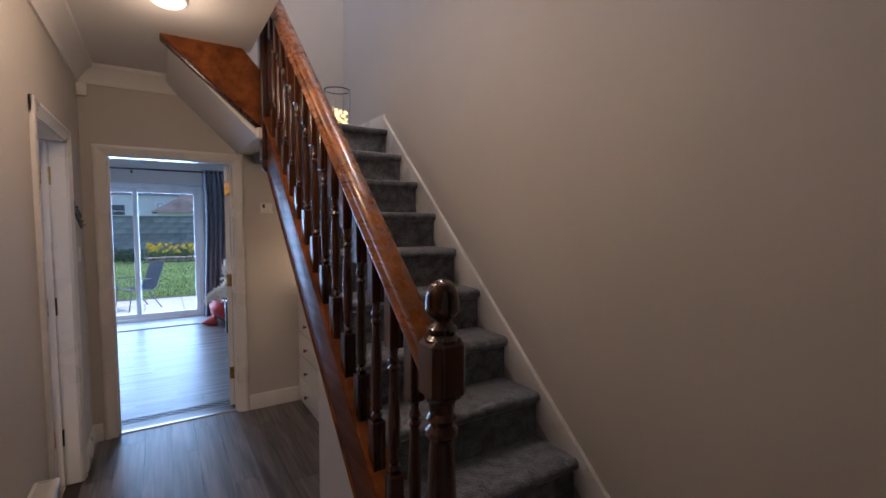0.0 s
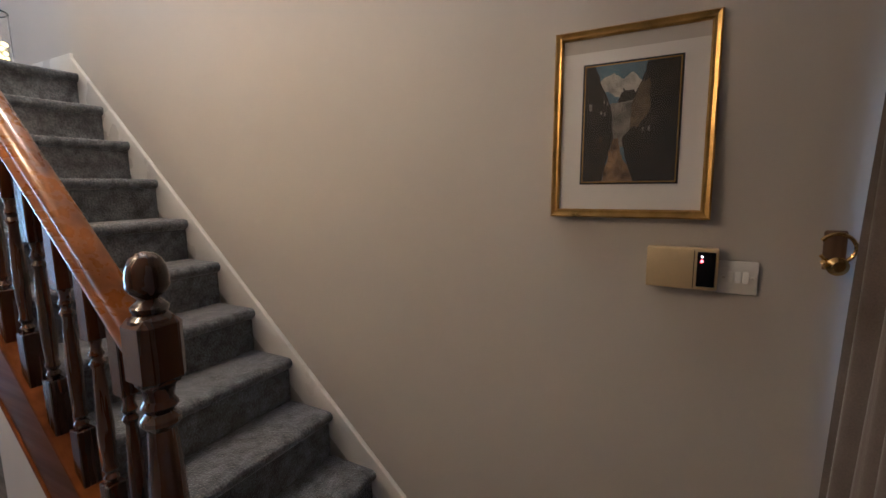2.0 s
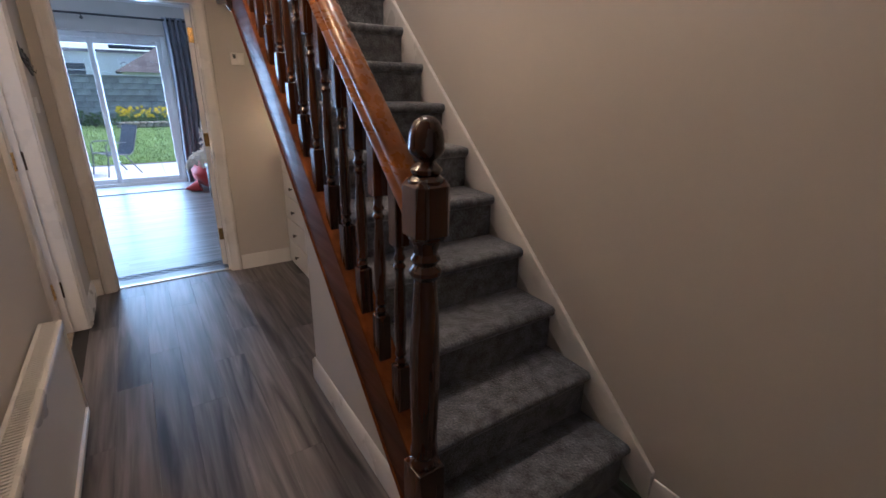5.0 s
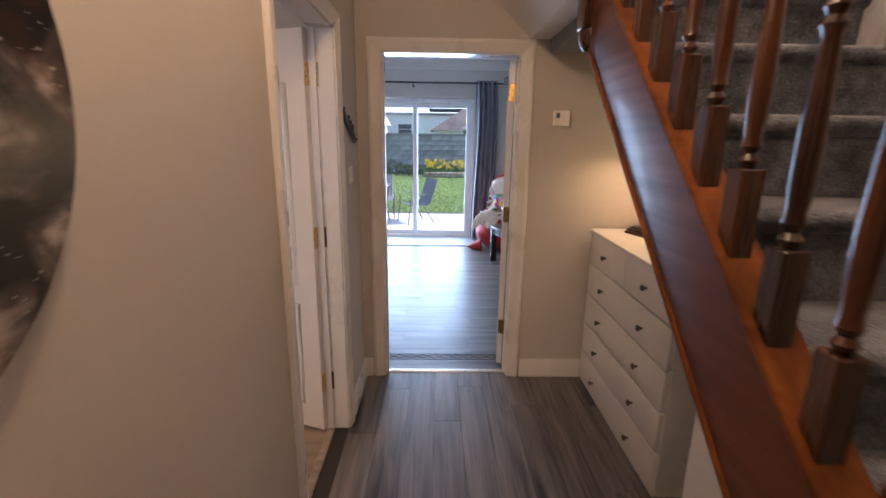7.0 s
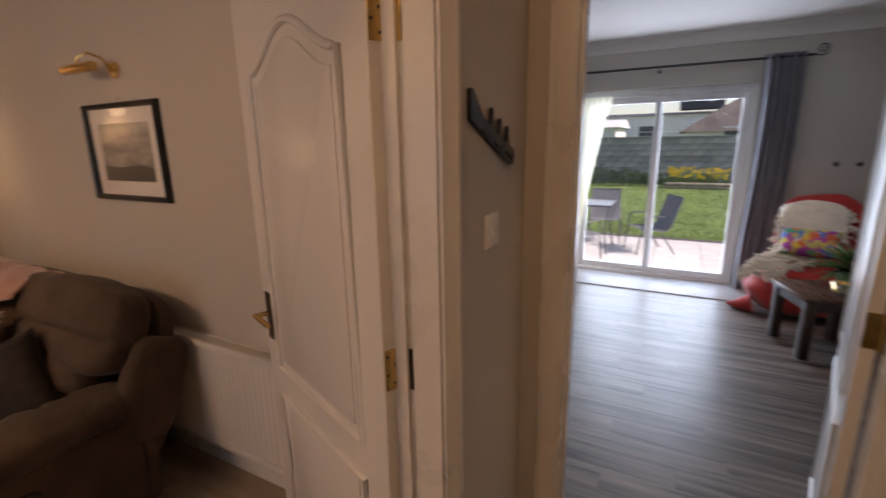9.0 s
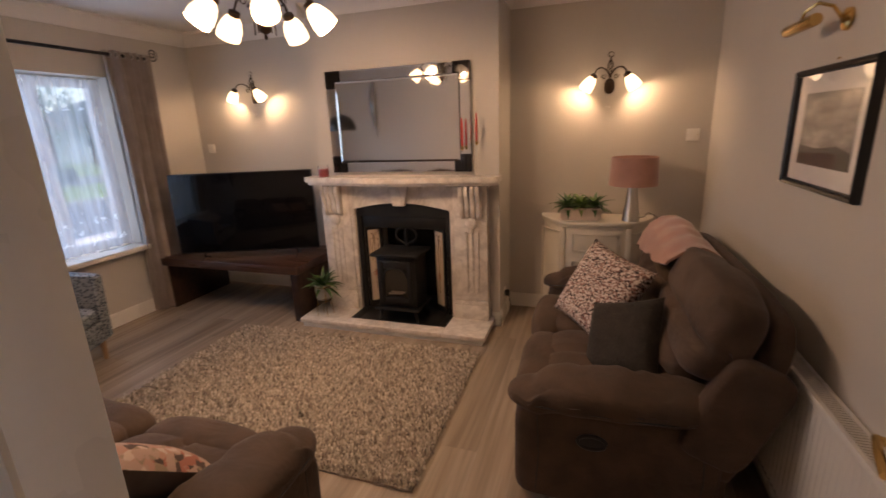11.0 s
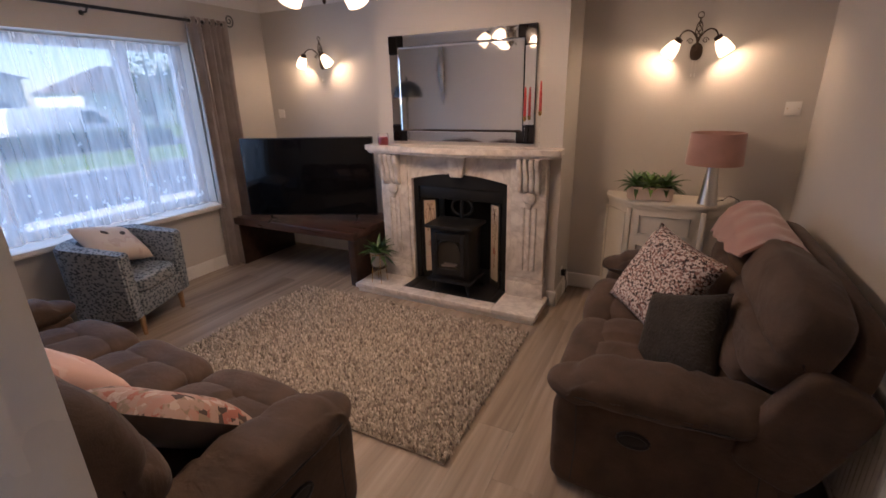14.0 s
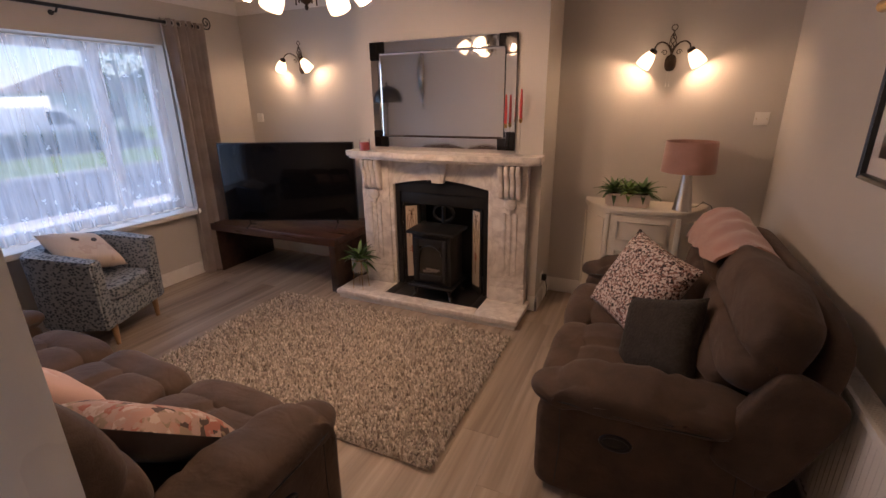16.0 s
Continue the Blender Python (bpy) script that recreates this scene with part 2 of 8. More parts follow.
GILT = plain("gilt_frame", (0.52, 0.32, 0.09), 0.32, 0.85, 0.25, 18, 200, 0.25)
CHROME = plain("brushed_steel", (0.62, 0.58, 0.53), 0.3, 1.0, 0.08, 10, 300, 0.1, stretch=(5, 5, 0.2))
MIRROR = plain("silvered_glass", (0.86, 0.86, 0.87), 0.015, 1.0, 0.0, 1, 1, 0.0)
SMOKE = plain("smoked_mirror_glass", (0.05, 0.045, 0.045), 0.05, 0.9, 0.0, 1, 1, 0.0)
CREAM = plain("cream_painted_wood", (0.74, 0.68, 0.58), 0.42, 0, 0.07, 4, 120, 0.12)
CHESTW = plain("white_painted_chest", (0.77, 0.74, 0.69), 0.38, 0, 0.04, 3, 150, 0.08)
PLASTIC = plain("white_plastic", (0.78, 0.75, 0.70), 0.35, 0, 0.03, 8, 200, 0.03)
IVORY = plain("yellowed_plastic", (0.56, 0.43, 0.24), 0.45, 0, 0.06, 12, 200, 0.05)
MOUNT = plain("white_mount_card", (0.80, 0.77, 0.74), 0.8, 0, 0.02, 5, 300, 0.05)
PINK = cloth("dusty_pink_fabric", (0.46, 0.255, 0.205), 300, 0.1, 0.9, 0.6, 0.5, 8)
LEAF = plain("dark_green_leaf", (0.065, 0.145, 0.035), 0.4, 0, 0.35, 20, 120, 0.2)
LEAF2 = plain("bright_green_leaf", (0.17, 0.29, 0.05), 0.42, 0, 0.4, 14, 120, 0.2)
RADW = plain("white_radiator_enamel", (0.76, 0.73, 0.69), 0.3, 0, 0.03, 3, 80, 0.04)
GREYC = cloth("grey_curtain", (0.19, 0.19, 0.225), 350, 0.15, 0.85, 0.4, 0.4, 7)
TAUPEC = cloth("taupe_curtain", (0.36, 0.30, 0.265), 350, 0.15, 0.85, 0.4, 0.4, 7)
NET = net_cloth("white_net", (0.84, 0.88, 0.94), 0.66)
CREAMNET = net_cloth("cream_net", (0.85, 0.80, 0.62), 0.22)
GLASS = pane_glass("window_glass")
CLEAR = clear("clear_glass")
UPVC = plain("white_upvc", (0.78, 0.79, 0.80), 0.3, 0, 0.03, 4, 100, 0.02)
SHADE = glow("frosted_lit_shade", (1.0, 0.72, 0.42), 3.2, (0.55, 0.46, 0.34))
BULBM = glow("lit_bulb", (1.0, 0.80, 0.52), 22.0)
GROUT = plain("dark_joint", (0.03, 0.026, 0.024), 0.8, 0, 0.1, 10, 100, 0.1)


# ---- mesh helpers ----
def mesh_ob(name, bm, material, smooth=True, angle=40):
    me = bpy.data.meshes.new(name)
    bmesh.ops.recalc_face_normals(bm, faces=bm.faces)
    bm.to_mesh(me)
    bm.free()
    me.materials.append(material)
    if smooth:
        me.polygons.foreach_set("use_smooth", [True] * len(me.polygons))
        me.set_sharp_from_angle(angle=radians(angle))
    return new(name, me)


def part(name, bm, material, parent, label="", smooth=True, angle=40):
    ob = mesh_ob(name, bm, material, smooth, angle)
    ob.parent = parent
    if label:
        ob["label"] = label
    return ob


def thing(name, m, label, category, group=""):
    ob = new(name)
    ob.empty_display_size = 0.1
    ob.matrix_world = m
    return tagged(ob, label, category, group)


def structure(name, bm, material, label="", smooth=False):
    ob = mesh_ob(name, bm, material, smooth)
    return tagged(ob, label, "", "", "structure")


def join(bm, other, m=None):
    if m is not None:
        bmesh.ops.transform(other, matrix=m, verts=other.verts)
    tmp = bpy.data.meshes.new("tmp")
    other.to_mesh(tmp)
    other.free()
    bm.from_mesh(tmp)
    bpy.data.meshes.remove(tmp)
    return bm


def box(x0, x1, y0, y1, z0, z1, b=0.0, seg=2):
    bm = bmesh.new()
    bmesh.ops.create_cube(bm, size=1)
    for v in bm.verts:
        v.co = ((x0 + x1) / 2 + v.co.x * (x1 - x0), (y0 + y1) / 2 + v.co.y * (y1 - y0), (z0 + z1) / 2 + v.co.z * (z1 - z0))
    if b:
        bmesh.ops.bevel(bm, geom=bm.edges, offset=b, segments=seg, affect="EDGES", profile=0.5)
    return bm


def boxes(*specs, b=0.0):
    bm = bmesh.new()
    for s in specs:
        join(bm, box(*s, b=b))
    return bm


def prism(points, lo, hi, axis="x", b=0.0):
    """A flat outline, given in the two other axes in order, pushed out along an axis."""
    bm = bmesh.new()
    put = {"x": lambda u, v, w: (w, u, v), "y": lambda u, v, w: (u, w, v), "z": lambda u, v, w: (u, v, w)}[axis]
    a = [bm.verts.new(put(u, v, lo)) for u, v in points]
    c = [bm.verts.new(put(u, v, hi)) for u, v in points]
    n = len(points)
    bm.faces.new(a)
    bm.faces.new(c[::-1])
    for i in range(n):
        bm.faces.new((a[i], a[(i + 1) % n], c[(i + 1) % n], c[i]))
    if b:
        bmesh.ops.recalc_face_normals(bm, faces=bm.faces)
        bmesh.ops.bevel(bm, geom=bm.edges, offset=b, segments=2, affect="EDGES", profile=0.5)
    return bm


def lathe(profile, seg=24, m=None):
    """A turned shape: (radius, height) from bottom to top round z."""
    bm = bmesh.new()
    rings = []
    for r, z in profile:
        rings.append([bm.verts.new((max(r, 1e-4) * math.cos(2 * math.pi * i / seg), max(r, 1e-4) * math.sin(2 * math.pi * i / seg), z)) for i in range(seg)])
    for a, c in zip(rings, rings[1:]):
        for i in range(seg):
            bm.faces.new((a[i], a[(i + 1) % seg], c[(i + 1) % seg], c[i]))
    bm.faces.new(rings[0][::-1])
    bm.faces.new(rings[-1])
    if m is not None:
        bmesh.ops.transform(bm, matrix=m, verts=bm.verts)
    return bm


def shell(profile, seg=24, thick=0.003, m=None):
    """A turned open shell, with thickness."""
    inner = [(max(r - thick, 0.001), z) for r, z in profile[::-1]]
    bm = bmesh.new()
    rings = []
    for r, z in profile + inner:
        rings.append([bm.verts.new((r * math.cos(2 * math.pi * i / seg), r * math.sin(2 * math.pi * i / seg), z)) for i in range(seg)])
    rings.append(rings[0])
    for a, c in zip(rings, rings[1:]):
        for i in range(seg):
            bm.faces.new((a[i], a[(i + 1) % seg], c[(i + 1) % seg], c[i]))
    if m is not None:
        bmesh.ops.transform(bm, matrix=m, verts=bm.verts)
    return bm


def tube(points, radius, seg=8, closed=False, taper=None):
    """A round bar along points."""
    bm = bmesh.new()
    pts = [Vector(p) for p in points]
    n = len(pts)
    rings = []
    up = Vector((0.13, 0.21, 0.97)).normalized()
    for i, p in enumerate(pts):
        a = pts[(i - 1) % n] if closed or i else p
        c = pts[(i + 1) % n] if closed or i < n - 1 else p
        d = (c - a).normalized()
        s = d.cross(up)
        if s.length < 0.05:
            s = d.cross(Vector((1, 0, 0)))
        s.normalize()
        w = s.cross(d)
        r = radius if taper is None else radius + (taper - radius) * i / max(1, n - 1)
        rings.append([bm.verts.new(p + r * (math.cos(2 * math.pi * k / seg) * s + math.sin(2 * math.pi * k / seg) * w)) for k in range(seg)])
    pairs = list(zip(rings, rings[1:] + rings[:1])) if closed else list(zip(rings, rings[1:]))
    for a, c in pairs:
        for k in range(seg):
            bm.faces.new((a[k], a[(k + 1) % seg], c[(k + 1) % seg], c[k]))
    if not closed:
        bm.faces.new(rings[0][::-1])
        bm.faces.new(rings[-1])
    return bm


def arc(center, radius, a0, a1, n, plane="xz"):
    out = []
    for i in range(n + 1):
        a = radians(a0 + (a1 - a0) * i / n)
        u, v = radius * math.cos(a), radius * math.sin(a)
        out.append({"xz": (center[0] + u, center[1], center[2] + v), "yz": (center[0], center[1] + u, center[2] + v), "xy": (center[0] + u, center[1] + v, center[2])}[plane])
    return out


def puff(cx, cy, cz, sx, sy, sz, e=4.0, n=10, lump=0.0, seed=0.0, m=None, bulge=None):
    """An upholstered block: a rounded box with soft faces."""
    bm = bmesh.new()
    bmesh.ops.create_cube(bm, size=2)
    bmesh.ops.subdivide_edges(bm, edges=bm.edges, cuts=n, use_grid_fill=True)
    for v in bm.verts:
        p = v.co.copy()
        k = (abs(p.x) ** e + abs(p.y) ** e + abs(p.z) ** e) ** (1 / e)
        q = p / k
        q = Vector((q.x * sx / 2, q.y * sy / 2, q.z * sz / 2))
        if bulge:
            q = bulge(q, p)
        if lump:
            w = noise.noise(Vector((q.x * 5 + seed, q.y * 5, q.z * 5)))
            q += p.normalized() * lump * w
        v.co = q + Vector((cx, cy, cz))
    if m is not None:
        bmesh.ops.transform(bm, matrix=m, verts=bm.verts)
    return bm


def pillow(w, h, d, n=14, seed=0.0, sag=0.0):
    """A scatter cushion lying in the xz plane: full middle, pinched corners."""
    bm = bmesh.new()
    bmesh.ops.create_grid(bm, x_segments=n, y_segments=n, size=1)
    front = [(v.co.x, v.co.y) for v in bm.verts]
    bm.free()
    bm = bmesh.new()
    for side in (1, -1):
        g = bmesh.new()
        bmesh.ops.create_grid(g, x_segments=n, y_segments=n, size=1)
        for v in g.verts:
            x, y = v.co.x, v.co.y
            t = max(0, (1 - x ** 4) * (1 - y ** 4)) ** 0.55
            pinch = 1 - 0.07 * (1 - x * x) * abs(y) ** 2 - 0.0
            pinch2 = 1 - 0.07 * (1 - y * y) * abs(x) ** 2
            wob = 0.10 * noise.noise(Vector((x * 1.7 + seed, y * 1.7, side)))
            v.co = (x * w / 2 * pinch2, -side * d / 2 * t * (1 + wob), y * h / 2 * pinch - sag * t)
        join(bm, g)
    bmesh.ops.remove_doubles(bm, verts=bm.verts, dist=0.0005)
    return bm


def drape(x0, x1, z0, z1, folds, deep, n=None, top=0.5, phase=0.0, gather=0.0):
    """A hanging cloth in the xz plane with upright folds, two-sided with thickness."""
    n = n or folds * 10
    rows = 14
    bm = bmesh.new()
    grid = []
    for j in range(rows + 1):
        f = j / rows
        row = []
        for i in range(n + 1):
            u = i / n
            a = 2 * math.pi * folds * u + phase
            k = deep * (top + (1 - top) * f)
            y = k * (math.sin(a) + 0.25 * math.sin(2.3 * a + 1.3 * f)) + 0.3 * deep * noise.noise(Vector((u * 6, f * 2, phase)))
            xm = (x0 + x1) / 2
            x = x0 + (x1 - x0) * u
            x = xm + (x - xm) * (1 - gather * math.sin(math.pi * f)) + 0.15 * deep * math.sin(a * 0.5 + 3 * f)
            row.append(bm.verts.new((x, y, z1 + (z0 - z1) * f)))
        grid.append(row)
    for a, c in zip(grid, grid[1:]):
        for i in range(n):
            bm.faces.new((a[i], a[i + 1], c[i + 1], c[i]))
    return bm


def thicken(bm, t):
    bmesh.ops.recalc_face_normals(bm, faces=bm.faces)
    bmesh.ops.solidify(bm, geom=list(bm.faces), thickness=t)
    return bm

# ---- the large structure ----
LX, RX, FY, BY, H = -0.17, 1.68, -0.62, 3.98, 2.58     # hall: left, right, front, back, height
TX, SX, WY, KY = -3.88, -0.27, -0.89, 3.87             # living room: chimney side, hall side, window side, back
CX, C0, C1 = -3.41, 0.84, 2.39                         # chimney breast: face and its two sides
KX, KB = 1.82, 8.1                                     # kitchen: side wall and back wall


def holed(axis, lo, hi, a0, a1, z0, z1, holes):
    """A wall along an axis ('x' or 'y') from a0 to a1, lo to hi thick, with holes (start, end, sill, head)."""
    bm = bmesh.new()

    def put(u0, u1, w0, w1):
        if u1 - u0 > 1e-4 and w1 - w0 > 1e-4:
            join(bm, box(u0, u1, lo, hi, w0, w1) if axis == "x" else box(lo, hi, u0, u1, w0, w1))
    at = a0
    for h0, h1, s, t in sorted(holes):
        put(at, h0, z0, z1)
        put(h0, h1, z0, s)
        put(h0, h1, t, z1)
        at = h1
    put(at, a1, z0, z1)
    return bm


wall_left = structure("wall_hall_left", holed("y", SX, LX, -1.15, 4.1, 0, H, [(2.642, 3.43, 0, 2.0)]), WALL, "thin greige partition between hall and living room")
wall_right = structure("wall_hall_right", box(RX, RX + 0.12, -0.77, 4.1, 0, 5.0), WALL, "tall plain greige wall beside the stairs")
wall_far = structure("wall_hall_far", holed("x", BY, 4.1, LX, RX, 0, H, [(-0.04, 0.77, 0, 2.0)]), WALL, "greige wall with the kitchen doorway")
wall_front = structure("wall_hall_front", holed("x", -0.77, FY, LX, RX, 0, 5.0, [(0.62, 1.55, 0, 2.08)]), WALL, "greige wall round the front door")
wall_upper = structure("wall_upper_far", box(-0.7, RX, BY + 0.004, 4.1, H, 5.0), WALL, "greige wall above the half landing")
wall_up_left = structure("wall_upper_left", holed("y", -0.8, -0.7, -0.77, 4.1, 2.8, 5.0, [(3.0, 3.8, 3.65, 4.6)]), WALL, "upstairs wall with a small window")
wall_up_front = structure("wall_upper_front", box(-0.7, LX, -0.77, FY, 2.8, 5.0), WALL, "upstairs wall")
ceiling_upper = structure("ceiling_upper", box(-0.8, RX + 0.12, -0.77, 4.1, 5.0, 5.1), CEIL, "white upstairs ceiling")
ceiling_hall = structure("ceiling_hall", boxes((LX, 0.77, FY, 3.13, H, 2.80), (LX, 0.34, 3.13, BY, H, 2.80), (0.77, RX, FY, 0.62, H, 2.80)), CEIL, "white hall ceiling beside the stairwell")
floor_upper = structure("floor_upper", boxes((-0.7, LX, FY, BY, H, 2.80)), CEIL, "upstairs floor edge")

structure("wall_chimney_side", box(TX - 0.12, TX, -1.15, 3.99, 0, H), WALL, "greige alcove walls beside the chimney breast")
structure("wall_living_front", holed("x", -1.15, WY, TX, SX, 0, H, [(-3.0, -1.0, 0.62, 2.11)]), WALL, "greige wall round the front window")
structure("wall_living_back", box(TX, SX, KY, 3.99, 0, H), WALL, "greige wall behind the sofa")
structure("chimney_breast", boxes((TX, CX, C0, 1.25, 0, H), (TX, CX, 1.95, C1, 0, H), (TX, CX, 1.25, 1.95, 0.95, H), (TX, -3.78, 1.25, 1.95, 0, 0.95)), WALL, "greige plastered chimney breast")
structure("ceiling_living", box(TX, SX, WY, KY, H, 2.72), CEIL, "white living room ceiling")

structure("wall_kitchen_back", holed("x", KB, 8.35, -3.0, KX + 0.12, -0.1, H, [(-0.85, 0.85, 0.0, 2.08)]), WALL, "pale wall round the sliding patio door")
structure("wall_kitchen_side", box(KX, KX + 0.12, 4.1, KB, 0, H), WALL, "pale kitchen side wall")
structure("wall_kitchen_left", box(-3.0, -2.9, 4.1, KB, 0, H), WALL, "pale kitchen wall")
structure("wall_kitchen_near", boxes((-2.9, LX, 4.0, 4.1, 0, H)), WALL, "pale kitchen wall")
structure("ceiling_kitchen", boxes((-2.9, KX, 6.05, KB, H, 2.7), (-2.9, -1.2, 4.1, 6.05, H, 2.7), (0.42, KX, 4.1, 6.05, H, 2.7), (-1.2, 0.42, 4.1, 4.9, H, 2.7)), CEIL, "white kitchen ceiling with a rooflight")

floor_hall = structure("floor_hall", box(LX - 0.08, RX, FY, 4.04, -0.1, -0.006), GROUT, "dark grey-brown vinyl plank floor")
floor_living = structure("floor_living", box(TX, SX, WY, KY, -0.1, -0.006), GROUT, "pale oak laminate floor")
floor_kitchen = structure("floor_kitchen", box(-2.9, KX, 4.04, KB, -0.1, -0.006), GROUT, "grey-brown vinyl plank kitchen floor")


def run(profile, a, b, axis, at, flip):
    """A moulding: its profile (out from the wall, up) run along an axis from a to b at a wall's face."""
    pts = [(at + (-u if flip else u), w) for u, w in profile]
    return prism(pts, a, b, "x" if axis == "x" else "y")


COVE = [(0, 2.46), (0.014, 2.46), (0.016, 2.478), (0.030, 2.50), (0.055, 2.530), (0.085, 2.552), (0.098, 2.556), (0.10, 2.579), (0, 2.579)]
SKIRT = [(0, 0), (0.018, 0), (0.018, 0.085), (0.013, 0.098), (0.013, 0.108), (0.006, 0.12), (0, 0.122)]
cove = bmesh.new()
for sp in ((TX, SX, "x", WY, False), (TX, SX, "x", KY, True), (WY, C0, "y", TX, False), (C1, KY, "y", TX, False), (C0 - 0.1, C1 + 0.1, "y", CX, False),
           (TX, CX + 0.1, "x", C0, True), (TX, CX + 0.1, "x", C1, False), (WY, KY, "y", SX, True)):
    join(cove, run(COVE, *sp))
structure("cornice_living", cove, CEIL, "white plaster coving", True)
cove = bmesh.new()
for sp in ((FY, BY, "y", LX, False), (LX, 0.40, "x", BY, True), (LX, 0.77, "x", FY, False)):
    join(cove, run(COVE, *sp))
structure("cornice_hall", cove, CEIL, "white plaster coving", True)
cove = bmesh.new()
for sp in ((-2.9, KX, "x", KB, True), (4.1, KB, "y", KX, True)):
    join(cove, run(COVE, *sp))
structure("cornice_kitchen", cove, CEIL, "white plaster coving", True)
sk = bmesh.new()
for sp in ((TX, SX, "x", WY, False), (TX, SX, "x", KY, True), (WY, C0, "y", TX, False), (C1, KY, "y", TX, False), (TX, CX + 0.018, "x", C1, False), (TX, CX, "x", C0, True),
           (C1 - 0.06, C1 + 0.018, "y", CX, False), (WY, 2.56, "y", SX, True), (3.51, KY, "y", SX, True)):
    join(sk, run(SKIRT, *sp))
structure("baseboard_living", sk, TRIM, "white moulded skirting board", True)
sk = bmesh.new()
for sp in ((FY, 2.56, "y", LX, False), (3.53, BY, "y", LX, False), (LX, -0.115, "x", BY, True), (0.845, RX, "x", BY, True), (FY, 0.74, "y", RX, True), (2.2, BY, "y", RX, True), (LX, 0.54, "x", FY, False)):
    join(sk, run(SKIRT, *sp))
structure("baseboard_hall", sk, TRIM, "white moulded skirting board", True)
sk = bmesh.new()
for sp in ((0.86, KX, "x", KB, True), (-2.9, -0.93, "x", KB, True), (4.1, KB, "y", KX, True)):
    join(sk, run(SKIRT, *sp))
structure("baseboard_kitchen", sk, TRIM, "white skirting board", True)

ARCH = [(0.0, 0.0), (0.072, 0.0), (0.072, 0.010), (0.066, 0.018), (0.050, 0.020), (0.044, 0.015), (0.016, 0.012), (0.010, 0.008), (0.0, 0.008)]


def doorframe(name, axis, face, sign, a0, a1, head, depth, label, stops=True):
    """Architraves (profile across, proud of the face) on one side and the lining of an opening."""
    bm = bmesh.new()

    def strip(u0, inward, z0, z1):
        pts = [(u0 + inward * u, face + sign * w) for u, w in ARCH]
        pts = pts if axis == "x" else [(q, p) for p, q in pts]
        join(bm, prism(pts, z0, z1, "z"))
    strip(a0 + 0.006, -1, 0, head + 0.066)
    strip(a1 - 0.006, 1, 0, head + 0.066)
    pts = [(face + sign * w, head - 0.006 + u) for u, w in ARCH]
    top = prism(pts, a0 - 0.066, a1 + 0.066, "x" if axis == "x" else "y")
    join(bm, top)
    lo, hi = sorted((face - sign * 0.001, face - sign * depth))
    for spec in ((a0 - 0.001, a0 + 0.012, 0, head), (a1 - 0.012, a1 + 0.001, 0, head), (a0, a1, head - 0.012, head + 0.001)):
        join(bm, box(spec[0], spec[1], lo, hi, spec[2], spec[3]) if axis == "x" else box(lo, hi, spec[0], spec[1], spec[2], spec[3]))
    m = face - sign * (depth * 0.45)
    for spec in ((a0 + 0.012, a0 + 0.024, 0, head - 0.012), (a1 - 0.024, a1 - 0.012, 0, head - 0.012))[:2 if stops else 1]:
        join(bm, box(spec[0], spec[1], m - 0.018, m + 0.018, spec[2], spec[3]) if axis == "x" else box(m - 0.018, m + 0.018, spec[0], spec[1], spec[2], spec[3]))
    return structure(name, bm, TRIM, label, True)


doorframe("door_frame_living", "y", LX, 1, 2.642, 3.43, 2.0, 0.102, "white gloss door lining and architrave", False)
doorframe("door_frame_living_inner", "y", SX, -1, 2.585, 3.43, 2.0, 0.004, "white gloss architrave")
doorframe("door_frame_kitchen", "x", BY, -1, -0.04, 0.77, 2.0, 0.124, "white gloss door lining and architrave")
doorframe("door_frame_front", "x", FY, 1, 0.62, 1.55, 2.08, 0.14, "cream gloss front door frame")
tagged(mesh_ob("threshold_strip", prism([(4.015, 0.0), (4.055, 0.0), (4.048, 0.007), (4.022, 0.007)], -0.028, 0.758, "x"), CHROME), "silver metal threshold strip on the floor", "trim", "", "structure")
tagged(mesh_ob("threshold_strip_living", prism([(-0.285, 0.0), (-0.245, 0.0), (-0.252, 0.006), (-0.278, 0.006)], 2.647, 3.418, "y"), OAKF), "thin oak threshold strip", "trim", "", "structure")


# ---- stairs ----
N, GO, RISE, Y1 = 11, 0.2215, 0.2, 0.865
SL = RISE / GO


